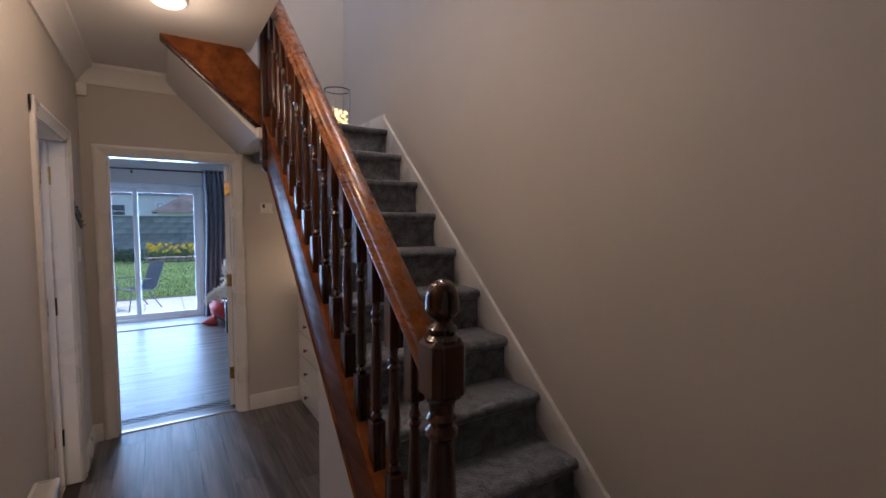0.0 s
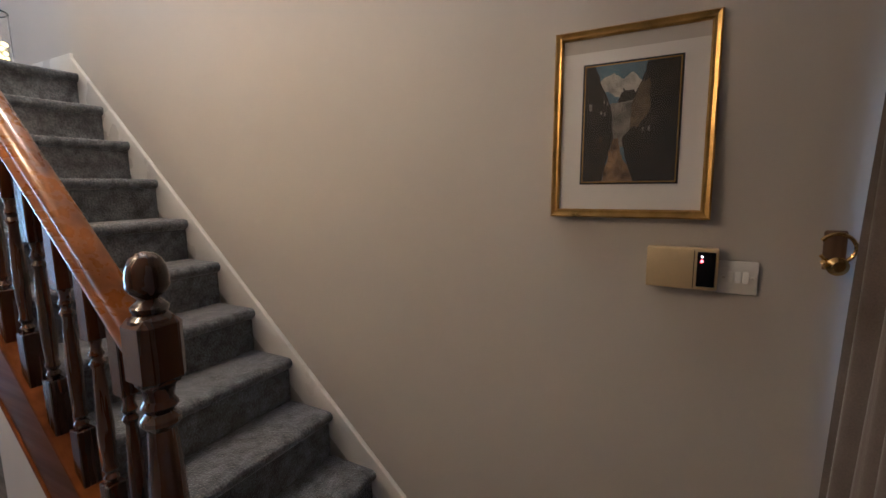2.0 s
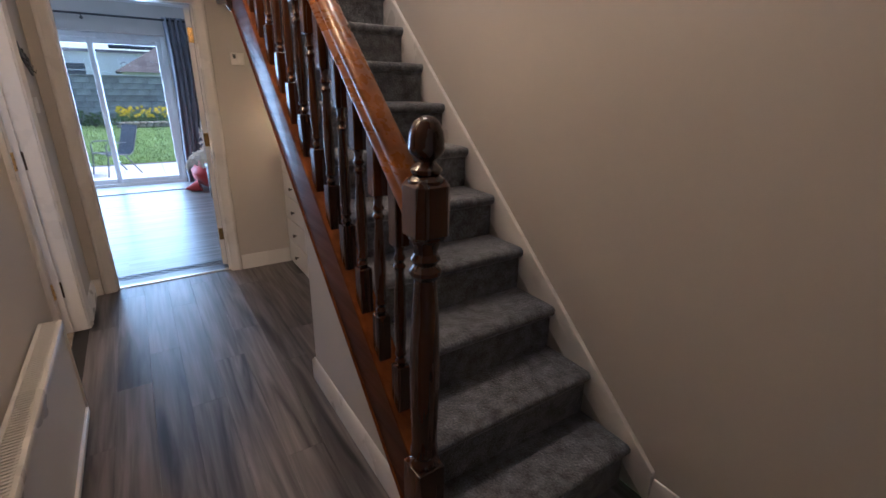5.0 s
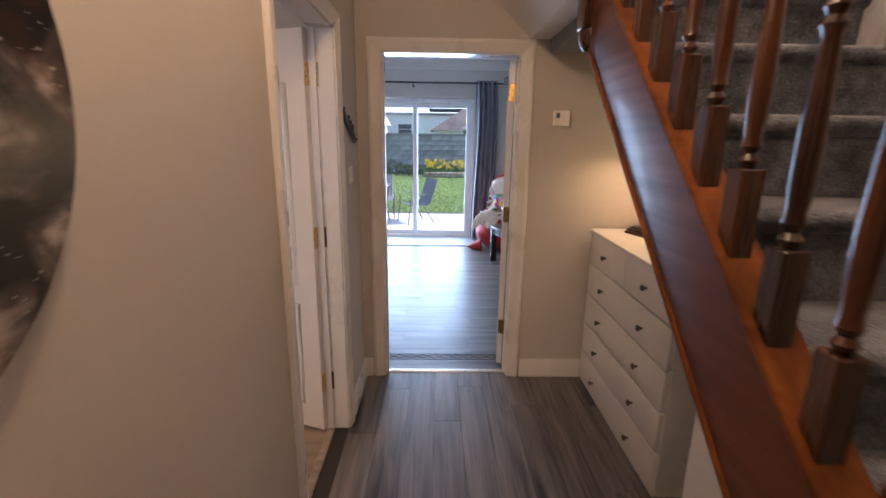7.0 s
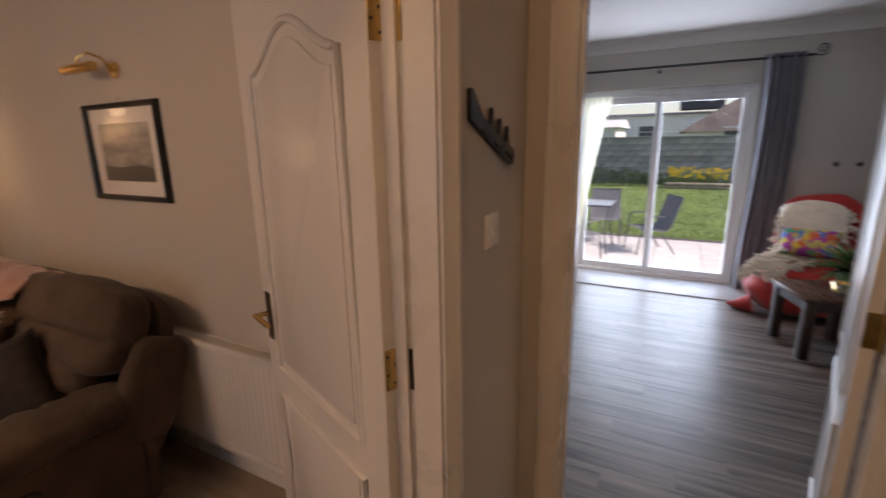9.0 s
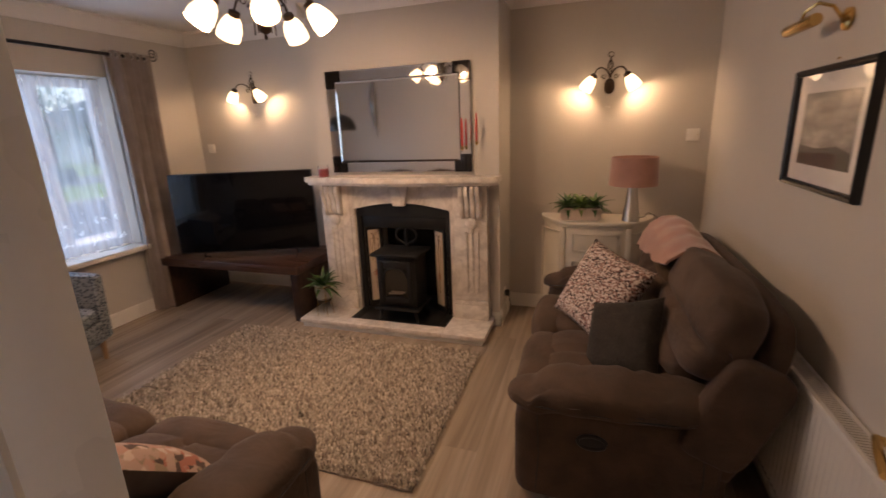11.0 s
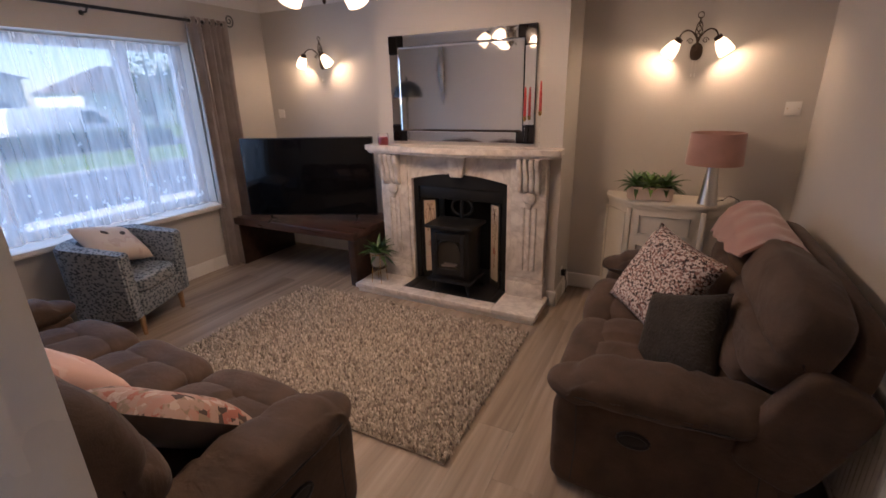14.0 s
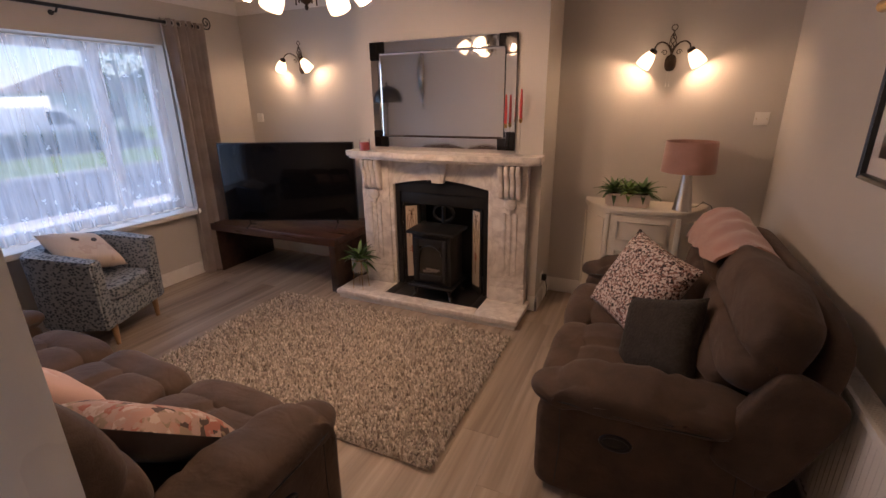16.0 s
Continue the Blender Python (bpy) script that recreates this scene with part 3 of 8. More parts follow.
def stair_steps():
    stair = thing("staircase", pose(0, 0, 0), "straight flight of stairs with grey-blue fitted carpet", "stairs")
    for i in range(N):
        y, z = Y1 + i * GO, (i + 1) * RISE
        pts = [(y, z - RISE + 0.002), (y, z - 0.05), (y - 0.016, z - 0.042), (y - 0.026, z - 0.026), (y - 0.024, z - 0.010), (y - 0.012, z), (y + 0.03, z + 0.002)]
        back = y + GO + 0.004 if i < N - 1 else BY - 0.004
        pts += [(back, z), (back, z - RISE + 0.002)]
        bm = prism(pts, 0.915, RX - 0.02, "x")
        part("step", bm, CARPET, stair, "", True, 50)
    # the white string against the wall and the white soffit below
    top = lambda y: SL * (y - Y1) + 0.262
    part("wall_string", prism([(0.745, 0.002), (3.13, top(3.13) - 0.26), (3.13, top(3.13) - 0.01), (0.745, top(0.745) - 0.0)], RX - 0.022, RX - 0.001, "x", 0.003), TRIM, stair, "white painted wall string")
    part("landing_skirting", box(RX - 0.02, RX - 0.002, 3.13, BY - 0.02, 2.2, 2.32, 0.003), TRIM, stair, "white skirting board")
    part("landing_skirting", box(0.92, RX - 0.02, BY - 0.02, BY - 0.002, 2.2, 2.32, 0.003), TRIM, stair, "white skirting board")
    low = lambda y: 0.905 * y - 0.98
    part("soffit", prism([(1.2, low(1.2)), (1.2, low(1.2) + 0.03), (3.1, low(3.1) + 0.19), (3.1, low(3.1) + 0.12)], 0.90, RX - 0.002, "x"), CEIL, stair, "white plaster soffit")
    return stair


stair_steps()

spandrel = prism([(1.08, 0.0), (2.17, 0.0), (2.17, 0.905 * 2.17 - 0.93), (1.08, 0.905 * 1.08 - 0.93)], 0.875, 0.90, "x")
structure("wall_spandrel", spandrel, WALL, "greige panel below the stair string")
bm = run(SKIRT, 1.09, 2.188, "y", 0.875, True)
join(bm, run(SKIRT, 0.857, 0.905, "x", 2.17, False))
structure("baseboard_spandrel", bm, TRIM, "white moulded skirting board", True)


def string_and_rail():
    b = thing("stair_banister", pose(0, 0, 0), "glossy mahogany banister with turned balusters and acorn newel", "banister")
    lo = lambda y: 0.911 * y - 0.944
    hi = lambda y: 0.905 * y - 0.60
    part("string_board", prism([(1.06, 0.003), (3.06, lo(3.06)), (3.06, hi(3.06)), (1.03, hi(1.03)), (1.03, 0.003)], 0.845, 0.873, "x", 0.002), wood("mahogany_string", (0.05, 0.013, 0.004), (0.17, 0.046, 0.012), 0.46, "y", 0.6, 0.08, 0.05, False), b, "glossy mahogany outer string")
    part("string_capping", prism([(1.03, hi(1.03) - 0.006), (3.06, hi(3.06) - 0.006), (3.06, hi(3.06) + 0.02), (1.03, hi(1.03) + 0.02)], 0.825, 0.915, "x", 0.006), STRINGW, b, "mahogany baserail")
    part("string_bead", prism([(1.08, lo(1.08) - 0.004), (3.06, lo(3.06) - 0.004), (3.06, lo(3.06) + 0.02), (1.08, lo(1.08) + 0.02)], 0.838, 0.88, "x", 0.005), STRINGW, b)
    rz = lambda y: 0.905 * y + 0.165
    prof = [(-0.034, 0.0), (0.034, 0.0), (0.036, 0.016), (0.028, 0.026), (0.030, 0.040), (0.034, 0.052), (0.026, 0.068), (0.010, 0.076), (-0.010, 0.076), (-0.026, 0.068), (-0.034, 0.052), (-0.030, 0.040), (-0.028, 0.026), (-0.036, 0.016)]
    bm = bmesh.new()
    ends = [[bm.verts.new((0.858 + u, y, rz(y) + w * 1.3)) for u, w in prof] for y in (1.06, 1.6, 2.2, 3.07)]
    for a, c in zip(ends, ends[1:]):
        for i in range(len(prof)):
            j = (i + 1) % len(prof)
            bm.faces.new((a[i], a[j], c[j], c[i]))
    bm.faces.new(ends[0])
    bm.faces.new(ends[-1][::-1])
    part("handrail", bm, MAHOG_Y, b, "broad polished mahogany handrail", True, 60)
    # a baluster: square foot and head with a turned middle
    k = 0.023
    turned = [(0.010, 0.165), (0.019, 0.180), (0.012, 0.192), (0.019, 0.205), (0.015, 0.222), (0.018, 0.26), (0.0195, 0.33), (0.016, 0.43), (0.013, 0.485), (0.019, 0.50), (0.012, 0.512), (0.0185, 0.525), (0.012, 0.542), (0.016, 0.565)]
    bmb = lathe(turned, 16)
    f = box(-k, k, -k, k, 0.03, 0.165, 0.003, 1)
    for v in f.verts:
        if v.co.z < 0.05:
            v.co.z += 0.905 * v.co.y - 0.02
    join(bmb, f)
    h = box(-k, k, -k, k, 0.565, 0.765, 0.003, 1)
    for v in h.verts:
        if v.co.z > 0.70:
            v.co.z += 0.905 * v.co.y
    join(bmb, h)
    first = None
    for i in range(14):
        y = 1.2 + 0.132 * i
        if first is None:
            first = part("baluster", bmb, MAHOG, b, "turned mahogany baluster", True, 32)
            ob = first
        else:
            ob = first.copy()
            scene.collection.objects.link(ob)
        ob.location = (0.862, y, hi(y) + 0.0)
    # newel with acorn
    body = box(-0.048, 0.048, -0.048, 0.048, 1.125, 1.278, 0.016, 1)
    join(body, box(-0.046, 0.046, -0.046, 0.046, 0.0, 0.42, 0.006, 2))
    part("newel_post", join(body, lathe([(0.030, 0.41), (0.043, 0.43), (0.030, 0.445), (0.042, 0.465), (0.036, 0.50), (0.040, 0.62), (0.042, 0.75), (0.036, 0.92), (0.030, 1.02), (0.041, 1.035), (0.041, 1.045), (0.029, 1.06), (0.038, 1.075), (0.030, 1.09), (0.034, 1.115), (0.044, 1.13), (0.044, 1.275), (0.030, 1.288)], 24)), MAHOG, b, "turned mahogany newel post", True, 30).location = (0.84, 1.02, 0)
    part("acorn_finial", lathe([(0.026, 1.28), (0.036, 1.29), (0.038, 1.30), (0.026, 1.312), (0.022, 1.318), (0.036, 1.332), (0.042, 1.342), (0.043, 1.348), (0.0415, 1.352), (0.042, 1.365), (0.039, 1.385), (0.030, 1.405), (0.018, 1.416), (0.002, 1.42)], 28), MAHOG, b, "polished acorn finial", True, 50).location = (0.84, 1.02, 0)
    # upper newel with a rounded drop, and the board that climbs on to the left
    up = box(-0.047, 0.047, -0.047, 0.047, 1.93, 3.2, 0.006, 2)
    part("upper_newel", join(up, lathe([(0.004, 1.85), (0.028, 1.858), (0.042, 1.88), (0.046, 1.91), (0.045, 1.94)], 20)), MAHOG, b, "mahogany upper newel with rounded drop", True, 50).location = (0.862, 3.105, 0)
    sl = (2.53 - 2.12) / (0.34 - 0.81)
    bot = lambda x: 2.12 + sl * (x - 0.81)
    part("upper_string", prism([(0.815, bot(0.815)), (0.815, bot(0.815) + 0.36), (0.60, 2.579 + 0.14), (0.30, 2.579 + 0.14), (0.30, bot(0.30))], 3.085, 3.115, "y", 0.003), STRINGW, b, "mahogany string of the upper flight")
    part("upper_bead", prism([(0.815, bot(0.815) - 0.02), (0.815, bot(0.815) + 0.012), (0.30, bot(0.30) + 0.012), (0.30, bot(0.30) - 0.02)], 3.075, 3.117, "y", 0.004), MAHOG, b)
    return b


string_and_rail()
SLP = (2.53 - 2.07) / (0.34 - 0.80)
und = prism([(0.34, 2.53), (0.80, 2.07), (RX, 2.06), (RX, 2.16), (0.86, 2.16), (0.34, 2.66)], 3.12, BY, "y")
structure("soffit_upper_flight", und, CEIL, "white plaster soffit below the upper stairs")
structure("soffit_edge", prism([(0.79, 2.055), (0.91, 2.055), (0.91, 2.12), (0.79, 2.12)], 3.06, 3.125, "y", 0.003), TRIM, "white boxed edge")


# ---- doors and windows ----
def panel_door(name, w, h, m, label, jamb, handle_z=0.98):
    """A moulded two-panel door: the upper panel with an arched head. Built from its hinge edge along -x."""
    d = thing(name, m, label, "door")
    t = 0.036
    leaf = box(-w, 0, -t / 2, t / 2, 0.005, h, 0.002, 1)
    part("leaf", leaf, DOORW, d)

    def arch(x0, x1, z0, z1, rise, n=18):
        pts = [(x0, z0), (x1, z0)]
        for i in range(n + 1):
            u = 1 - i / n
            s = math.sin(math.pi * u)
            pts.append((x0 + (x1 - x0) * u, z1 + rise * s * s))
        return pts
    for side in (1, -1):
        for z0, z1, rise in ((0.81, 1.75, 0.10), (0.15, 0.70, 0.0)):
            x0, x1 = -w + 0.11, -0.11
            pts = arch(x0, x1, z0, z1, rise) if rise else [(x0, z0), (x1, z0), (x1, z1), (x0, z1)]
            ring = [(px, side * (t / 2 + 0.001), pz) for px, pz in pts]
            bead = tube(ring, 0.011, 8, True)
            part("panel_moulding", bead, DOORW, d)
            inner = [((px - (x0 + x1) / 2) * 0.86 + (x0 + x1) / 2, (pz - (z0 + z1) / 2) * 0.93 + (z0 + z1) / 2) for px, pz in pts]
            part("raised_panel", prism(inner, side * t / 2 - side * 0.003, side * (t / 2 + 0.004), "y", 0.0018), DOORW, d)
    for side in (1, -1):
        s = side * (t / 2)
        plate = part("handle_plate", box(-w + 0.035, -w + 0.075, min(s, s + side * 0.006), max(s, s + side * 0.006), handle_z - 0.085, handle_z + 0.085, 0.002, 1), BRONZE, d, "dark bronze handle plate")
        part("lever", join(tube([(-w + 0.055, s, handle_z + 0.01), (-w + 0.055, s + side * 0.05, handle_z + 0.01)], 0.009), tube([(-w + 0.05, s + side * 0.05, handle_z + 0.01), (-w + 0.10, s + side * 0.052, handle_z + 0.014), (-w + 0.16, s + side * 0.045, handle_z + 0.004)], 0.0085)), BRASS, plate, "brass lever handle")
    for z in (0.28, 1.05, 1.79):
        worn = BRASS if z > 1.5 else BRONZE
        hm = box(0.0005, 0.003, -t / 2 + 0.004, t / 2 + 0.004, z - 0.05, z + 0.05, 0.0008, 1)
        join(hm, tube([(0.004, t / 2 + 0.005, z - 0.052), (0.004, t / 2 + 0.005, z + 0.052)], 0.006))
        hg = part("hinge", hm, BRASS, d, "worn brass butt hinge")
        jm = box(jamb[0], jamb[1], jamb[2], jamb[3], z - 0.042, z + 0.058, 0.0008, 1)
        bmesh.ops.transform(jm, matrix=m.inverted(), verts=jm.verts)
        jp = part("hinge_plate", jm, worn, hg, "dark worn hinge plate")
        for dz in (-0.034, -0.011, 0.011, 0.034):
            for k, y in enumerate((-0.008, 0.010)):
                if k == (dz in (-0.034, 0.011)):
                    part("screw", lathe([(0.0035, 0), (0.003, 0.0012)], 8, pose(0.003, y, z + dz, 0, 90, 0)), BLACK, hg)
    return d


panel_door("living_room_door", 0.765, 1.975, pose(-0.275, 3.414, 0.008, 0, 0, -21.6) @ pose(-0.004, -0.023, 0), "white moulded panel door standing open into the living room", (-0.277, -0.241, 3.4145, 3.4185))
panel_door("kitchen_door", 0.775, 1.975, pose(0.754, 4.112, 0.008, 0, 0, -103) @ pose(-0.004, -0.023, 0), "white moulded panel door standing open into the kitchen", (0.7545, 0.7585, 4.066, 4.102))


def front_door():
    d = thing("front_door", pose(0.632, -0.69, 0.004), "closed cream front door with two frosted glass panels", "door")
    w, h = 0.906, 2.05
    part("leaf", holed("x", -0.022, 0.022, 0, w, 0, h, [(0.16, w - 0.16, 1.0, 1.85)]), TRIM, d)
    g = part("pane", box(0.16, w - 0.16, -0.004, 0.004, 1.0, 1.85), clear("frosted_glass", (0.92, 0.95, 1.0), 0.35), d, "frosted glass pane")
    g.visible_shadow = False
    part("letter_plate", box(0.3, 0.6, 0.022, 0.03, 0.88, 0.94, 0.003), BRASS, d, "brass letter plate")
    part("night_latch", box(w - 0.13, w - 0.03, 0.022, 0.06, 1.2, 1.28, 0.008), BRASS, d, "brass night latch")


front_door()


def door_curtain():
    """A heavy curtain drawn across the front door on a short pole."""
    c = thing("curtain", pose(0, 0, 0), "heavy taupe curtain drawn across the front door", "curtain")
    b = drape(0.66, 1.635, 0.02, 2.16, 9, 0.036, 150, 0.6, 0.9)
    for v in b.verts:
        f = (2.16 - v.co.z) / 2.14
        v.co.y += -0.385 + 0.06 * f
    part("cloth", thicken(b, 0.004), cloth("heavy_taupe_velvet", (0.17, 0.135, 0.115), 300, 0.2, 0.9, 0.5, 0.4, 6), c, "", True, 80)
    p = thing("curtain_pole", pose(0, 0, 0), "dark wooden curtain pole above the front door", "curtain pole")
    part("pole", tube([(0.55, -0.385, 2.19), (RX - 0.03, -0.385, 2.19)], 0.014, 12), DARKWOOD, p)
    for x in (0.62, RX - 0.05):
        part("bracket", box(x - 0.012, x + 0.012, FY + 0.001, -0.372, 2.165, 2.18, 0.003), DARKWOOD, p)


door_curtain()


def key_hook():
    k = thing("curtain_holdback", pose(RX, -0.305, 1.36), "dark brass curtain holdback on a small wooden plaque", "curtain holdback")
    part("plaque", box(-0.012, -0.001, -0.022, 0.022, -0.02, 0.075, 0.005), wood("plaque_wood", (0.12, 0.06, 0.03), (0.3, 0.17, 0.09), 0.5, "z"), k)
    part("ring", tube(arc((-0.028, 0.0, 0.035), 0.034, 30, 330, 16, "yz"), 0.0045), BRASS, k)
    part("knob", lathe([(0.006, 0), (0.008, 0.02), (0.02, 0.032), (0.022, 0.045), (0.012, 0.055)], 16, pose(0, 0.0, -0.005, 0, -90, 0)), BRASS, k)
    part("hook_tip", tube([(-0.014, 0.01, 0.0), (-0.04, 0.02, -0.008), (-0.055, 0.03, 0.006)], 0.005), BRASS, k)


key_hook()


def living_window():
    w = tagged(new("window_1"), "white upvc window of three lights with a deep sill", "window", "", "structure")
    y0, y1, z0, z1 = -1.10, -1.03, 0.66, 2.10
    bm = bmesh.new()
    for s in ((-3.0, -2.93, z0, z1), (-1.07, -1.0, z0, z1), (-2.93, -1.07, z0, z0 + 0.07), (-2.93, -1.07, z1 - 0.07, z1), (-2.54, -2.44, z0 + 0.07, z1 - 0.07), (-1.54, -1.44, z0 + 0.07, z1 - 0.07)):
        join(bm, box(s[0], s[1], y0, y1, s[2], s[3], 0.006))
    part("window_frame", bm, UPVC, w)
    for a, b in ((-2.93, -2.54), (-2.44, -1.54), (-1.44, -1.07)):
        g = part("pane", box(a, b, -1.07, -1.064, z0 + 0.07, z1 - 0.07), GLASS, w)
        g.visible_shadow = False
    part("window_sill", box(-3.04, -0.96, -1.03, -0.80, 0.615, 0.66, 0.008), TRIM, w, "white painted window board")


living_window()


def curtain_pole(name, x0, x1, y, z, label, curl=True):
    p = thing(name, pose(0, 0, 0), label, "curtain pole")
    part("pole", tube([(x0, y, z), (x1, y, z)], 0.013, 12), BLACK, p)
    if curl:
        for x, s in ((x0, -1), (x1, 1)):
            pts = []
            for i in range(26):
                a = radians(-90 + 22 * i)
                r = 0.055 * (1 - i / 30)
                pts.append((x + s * (0.03 + r * math.cos(a) * 0.9 + 0.02), y, z + 0.045 + r * math.sin(a)))
            part("scroll_finial", tube([(x, y, z)] + pts, 0.006, 8), BLACK, p)
    return p


pl = curtain_pole("curtain_pole", -3.36, -0.75, -0.80, 2.285, "black iron curtain pole with scroll ends above the window")
for bx in (-2.2, -0.9):
    part("bracket", join(tube([(bx, -0.889, 2.25), (bx, -0.82, 2.25), (bx, -0.80, 2.275)], 0.007), lathe([(0.018, 0), (0.018, 0.006)], 14, pose(bx, -0.889, 2.25, -90, 0, 0))), BLACK, pl)
ctn = thing("curtain", pose(0, 0, 0), "drawn-back taupe eyelet curtain hanging to the floor", "curtain")
cb = drape(-3.36, -2.96, 0.015, 2.315, 6, 0.05, 72, 0.8, 0.4, 0.10)
bmesh.ops.translate(cb, verts=cb.verts, vec=(0, -0.80, 0))
part("cloth", thicken(cb, 0.003), TAUPEC, ctn, "", True, 80)
for i in range(6):
    part("eyelet", tube(arc((-3.32 + 0.065 * i, -0.80, 2.285), 0.024, 0, 360, 14, "yz"), 0.004, 6, True), CHROME, ctn)
nt = thing("net_curtain", pose(0, 0, 0), "white sheer net curtain with embroidered leaves across the window", "net curtain")
cb = drape(-2.98, -1.02, 0.675, 2.09, 17, 0.026, 340, 0.7, 0.2)
bmesh.ops.translate(cb, verts=cb.verts, vec=(0, -0.975, 0))
part("cloth", cb, NET, nt, "", True, 80)
emb = bmesh.new()
rng = random.Random(5)
for i in range(70):
    cx = -2.95 + 1.9 * (i + rng.random()) / 70
    cz = 0.74 + 0.22 * rng.random() ** 1.5 if i % 5 else 1.0 + rng.random()
    for k in range(5):
        a = rng.random() * 6.28
        l = 0.018 + 0.012 * rng.random()
        p = bmesh.new()
        vs = [p.verts.new(q) for q in ((cx, -0.966, cz), (cx + l * math.cos(a + 0.4) * 0.6, -0.964, cz + l * math.sin(a + 0.4) * 0.6), (cx + l * math.cos(a), -0.966, cz + l * math.sin(a)), (cx + l * math.cos(a - 0.4) * 0.6, -0.965, cz + l * math.sin(a - 0.4) * 0.6))]
        p.faces.new(vs)
        join(emb, p)
tagged(part("embroidery", emb, net_cloth("white_thread", (0.8, 0.83, 0.88), 0.15), nt, "embroidered leaf border"), kind="stuff")


def patio_door():
    w = tagged(new("window_2"), "white sliding patio door of two large panes", "patio door", "", "structure")
    bm = bmesh.new()
    x0, x1, z0, z1 = -0.85, 0.85, 0.0, 2.08
    for s in ((x0, x0 + 0.06, z0, z1), (x1 - 0.06, x1, z0, z1), (x0 + 0.06, x1 - 0.06, z0, z0 + 0.05), (x0 + 0.06, x1 - 0.06, z1 - 0.07, z1)):
        join(bm, box(s[0], s[1], KB + 0.06, KB + 0.16, s[2], s[3], 0.006))
    part("window_frame", bm, UPVC, w)
    for a, b, y in ((x0 + 0.06, 0.01, KB + 0.12), (-0.06, x1 - 0.06, KB + 0.09)):
        s = bmesh.new()
        for q in ((a, a + 0.06, 0.05, z1 - 0.07), (b - 0.06, b, 0.05, z1 - 0.07), (a + 0.06, b - 0.06, 0.05, 0.12), (a + 0.06, b - 0.06, z1 - 0.14, z1 - 0.07)):
            join(s, box(q[0], q[1], y - 0.018, y + 0.018, q[2], q[3], 0.005))
        sash = part("sash", s, UPVC, w)
        g = part("pane", box(a + 0.06, b - 0.06, y - 0.003, y + 0.003, 0.12, z1 - 0.14), GLASS, sash)
        g.visible_shadow = False


patio_door()
rl = tagged(new("window_3"), "white rooflight in the kitchen ceiling", "rooflight", "", "structure")
part("window_frame", boxes((-1.2, -1.14, 4.9, 6.05, H - 0.01, 2.76), (0.36, 0.42, 4.9, 6.05, H - 0.01, 2.76), (-1.14, 0.36, 4.9, 4.96, H - 0.01, 2.76), (-1.14, 0.36, 5.99, 6.05, H - 0.01, 2.76), (-0.03, 0.03, 4.96, 5.99, 2.6, 2.74)), UPVC, rl)
g = part("pane", box(-1.14, 0.36, 4.96, 5.99, 2.745, 2.75), GLASS, rl)
g.visible_shadow = False
uw = tagged(new("window_4"), "small upstairs window", "window", "", "structure")
part("window_frame", boxes((-0.77, -0.72, 3.0, 3.05, 3.65, 4.6), (-0.77, -0.72, 3.75, 3.8, 3.65, 4.6), (-0.77, -0.72, 3.05, 3.75, 3.65, 3.7), (-0.77, -0.72, 3.05, 3.75, 4.55, 4.6)), UPVC, uw)
g = part("pane", box(-0.75, -0.745, 3.05, 3.75, 3.7, 4.55), GLASS, uw)
g.visible_shadow = False


# ---- hall things ----
def radiator(name, m, length, height, ribs, label):
    """A panel radiator with pressed ribs, side covers, a top grille and valves, built along x with its face to -y."""
    r = thing(name, m, label, "radiator")
    bm = bmesh.new()
    n = max(4, int(length / 0.033))
    prof = []
    for i in range(n * 4 + 1):
        u = i / (n * 4)
        ph = (i % 4) / 4
        prof.append((u * length, -0.075 - (0.008 if ph in (0.25, 0.5) and ribs else 0.0)))
    prof += [(length, -0.062), (0, -0.062)]
    part("panel", prism(prof, 0.03, height - 0.03, "z"), RADW, r, "", True, 60)
    part("rim", boxes((0, length, -0.086, -0.06, height - 0.03, height - 0.004), (0, length, -0.086, -0.06, 0.0, 0.03), b=0.004), RADW, r)
    part("side_cover", box(-0.004, 0.0, -0.084, -0.012, 0.01, height, 0.0015), RADW, r)
    part("side_cover", box(length, length + 0.004, -0.084, -0.012, 0.01, height, 0.0015), RADW, r)
    g = part("top_frame", boxes((0, length, -0.084, -0.072, height - 0.008, height), (0, length, -0.022, -0.010, height - 0.008, height)), RADW, r, "white top grille frame")
    bars = bmesh.new()
    k = 0
    while 0.02 + 0.0135 * k < length - 0.02:
        x = 0.02 + 0.0135 * k
        join(bars, box(x, x + 0.006, -0.072, -0.022, height - 0.007, height - 0.002))
        k += 1
    tagged(part("grille", bars, RADW, r), kind="stuff")
    part("back_plate", box(0.01, length - 0.01, -0.030, -0.012, 0.03, height - 0.03, 0.002), RADW, r)
    for x in (0.12, length - 0.15):
        part("wall_bracket", box(x, x + 0.03, -0.012, 0, 0.05, height - 0.1), RADW, r)
    part("valve", join(lathe([(0.016, -0.03), (0.018, 0.0), (0.014, 0.03), (0.008, 0.036)], 14, pose(length + 0.03, -0.045, 0.04)), tube([(length + 0.03, -0.045, 0.01), (length + 0.03, -0.045, -0.125)], 0.0075)), PLASTIC, r, "white radiator valve and pipe")
    return r


radiator("radiator", pose(LX, 2.30, 0.13, 0, 0, 90) @ pose(-1.45, 0, 0), 1.42, 0.45, False, "white panel radiator with a slotted top on the hall wall")


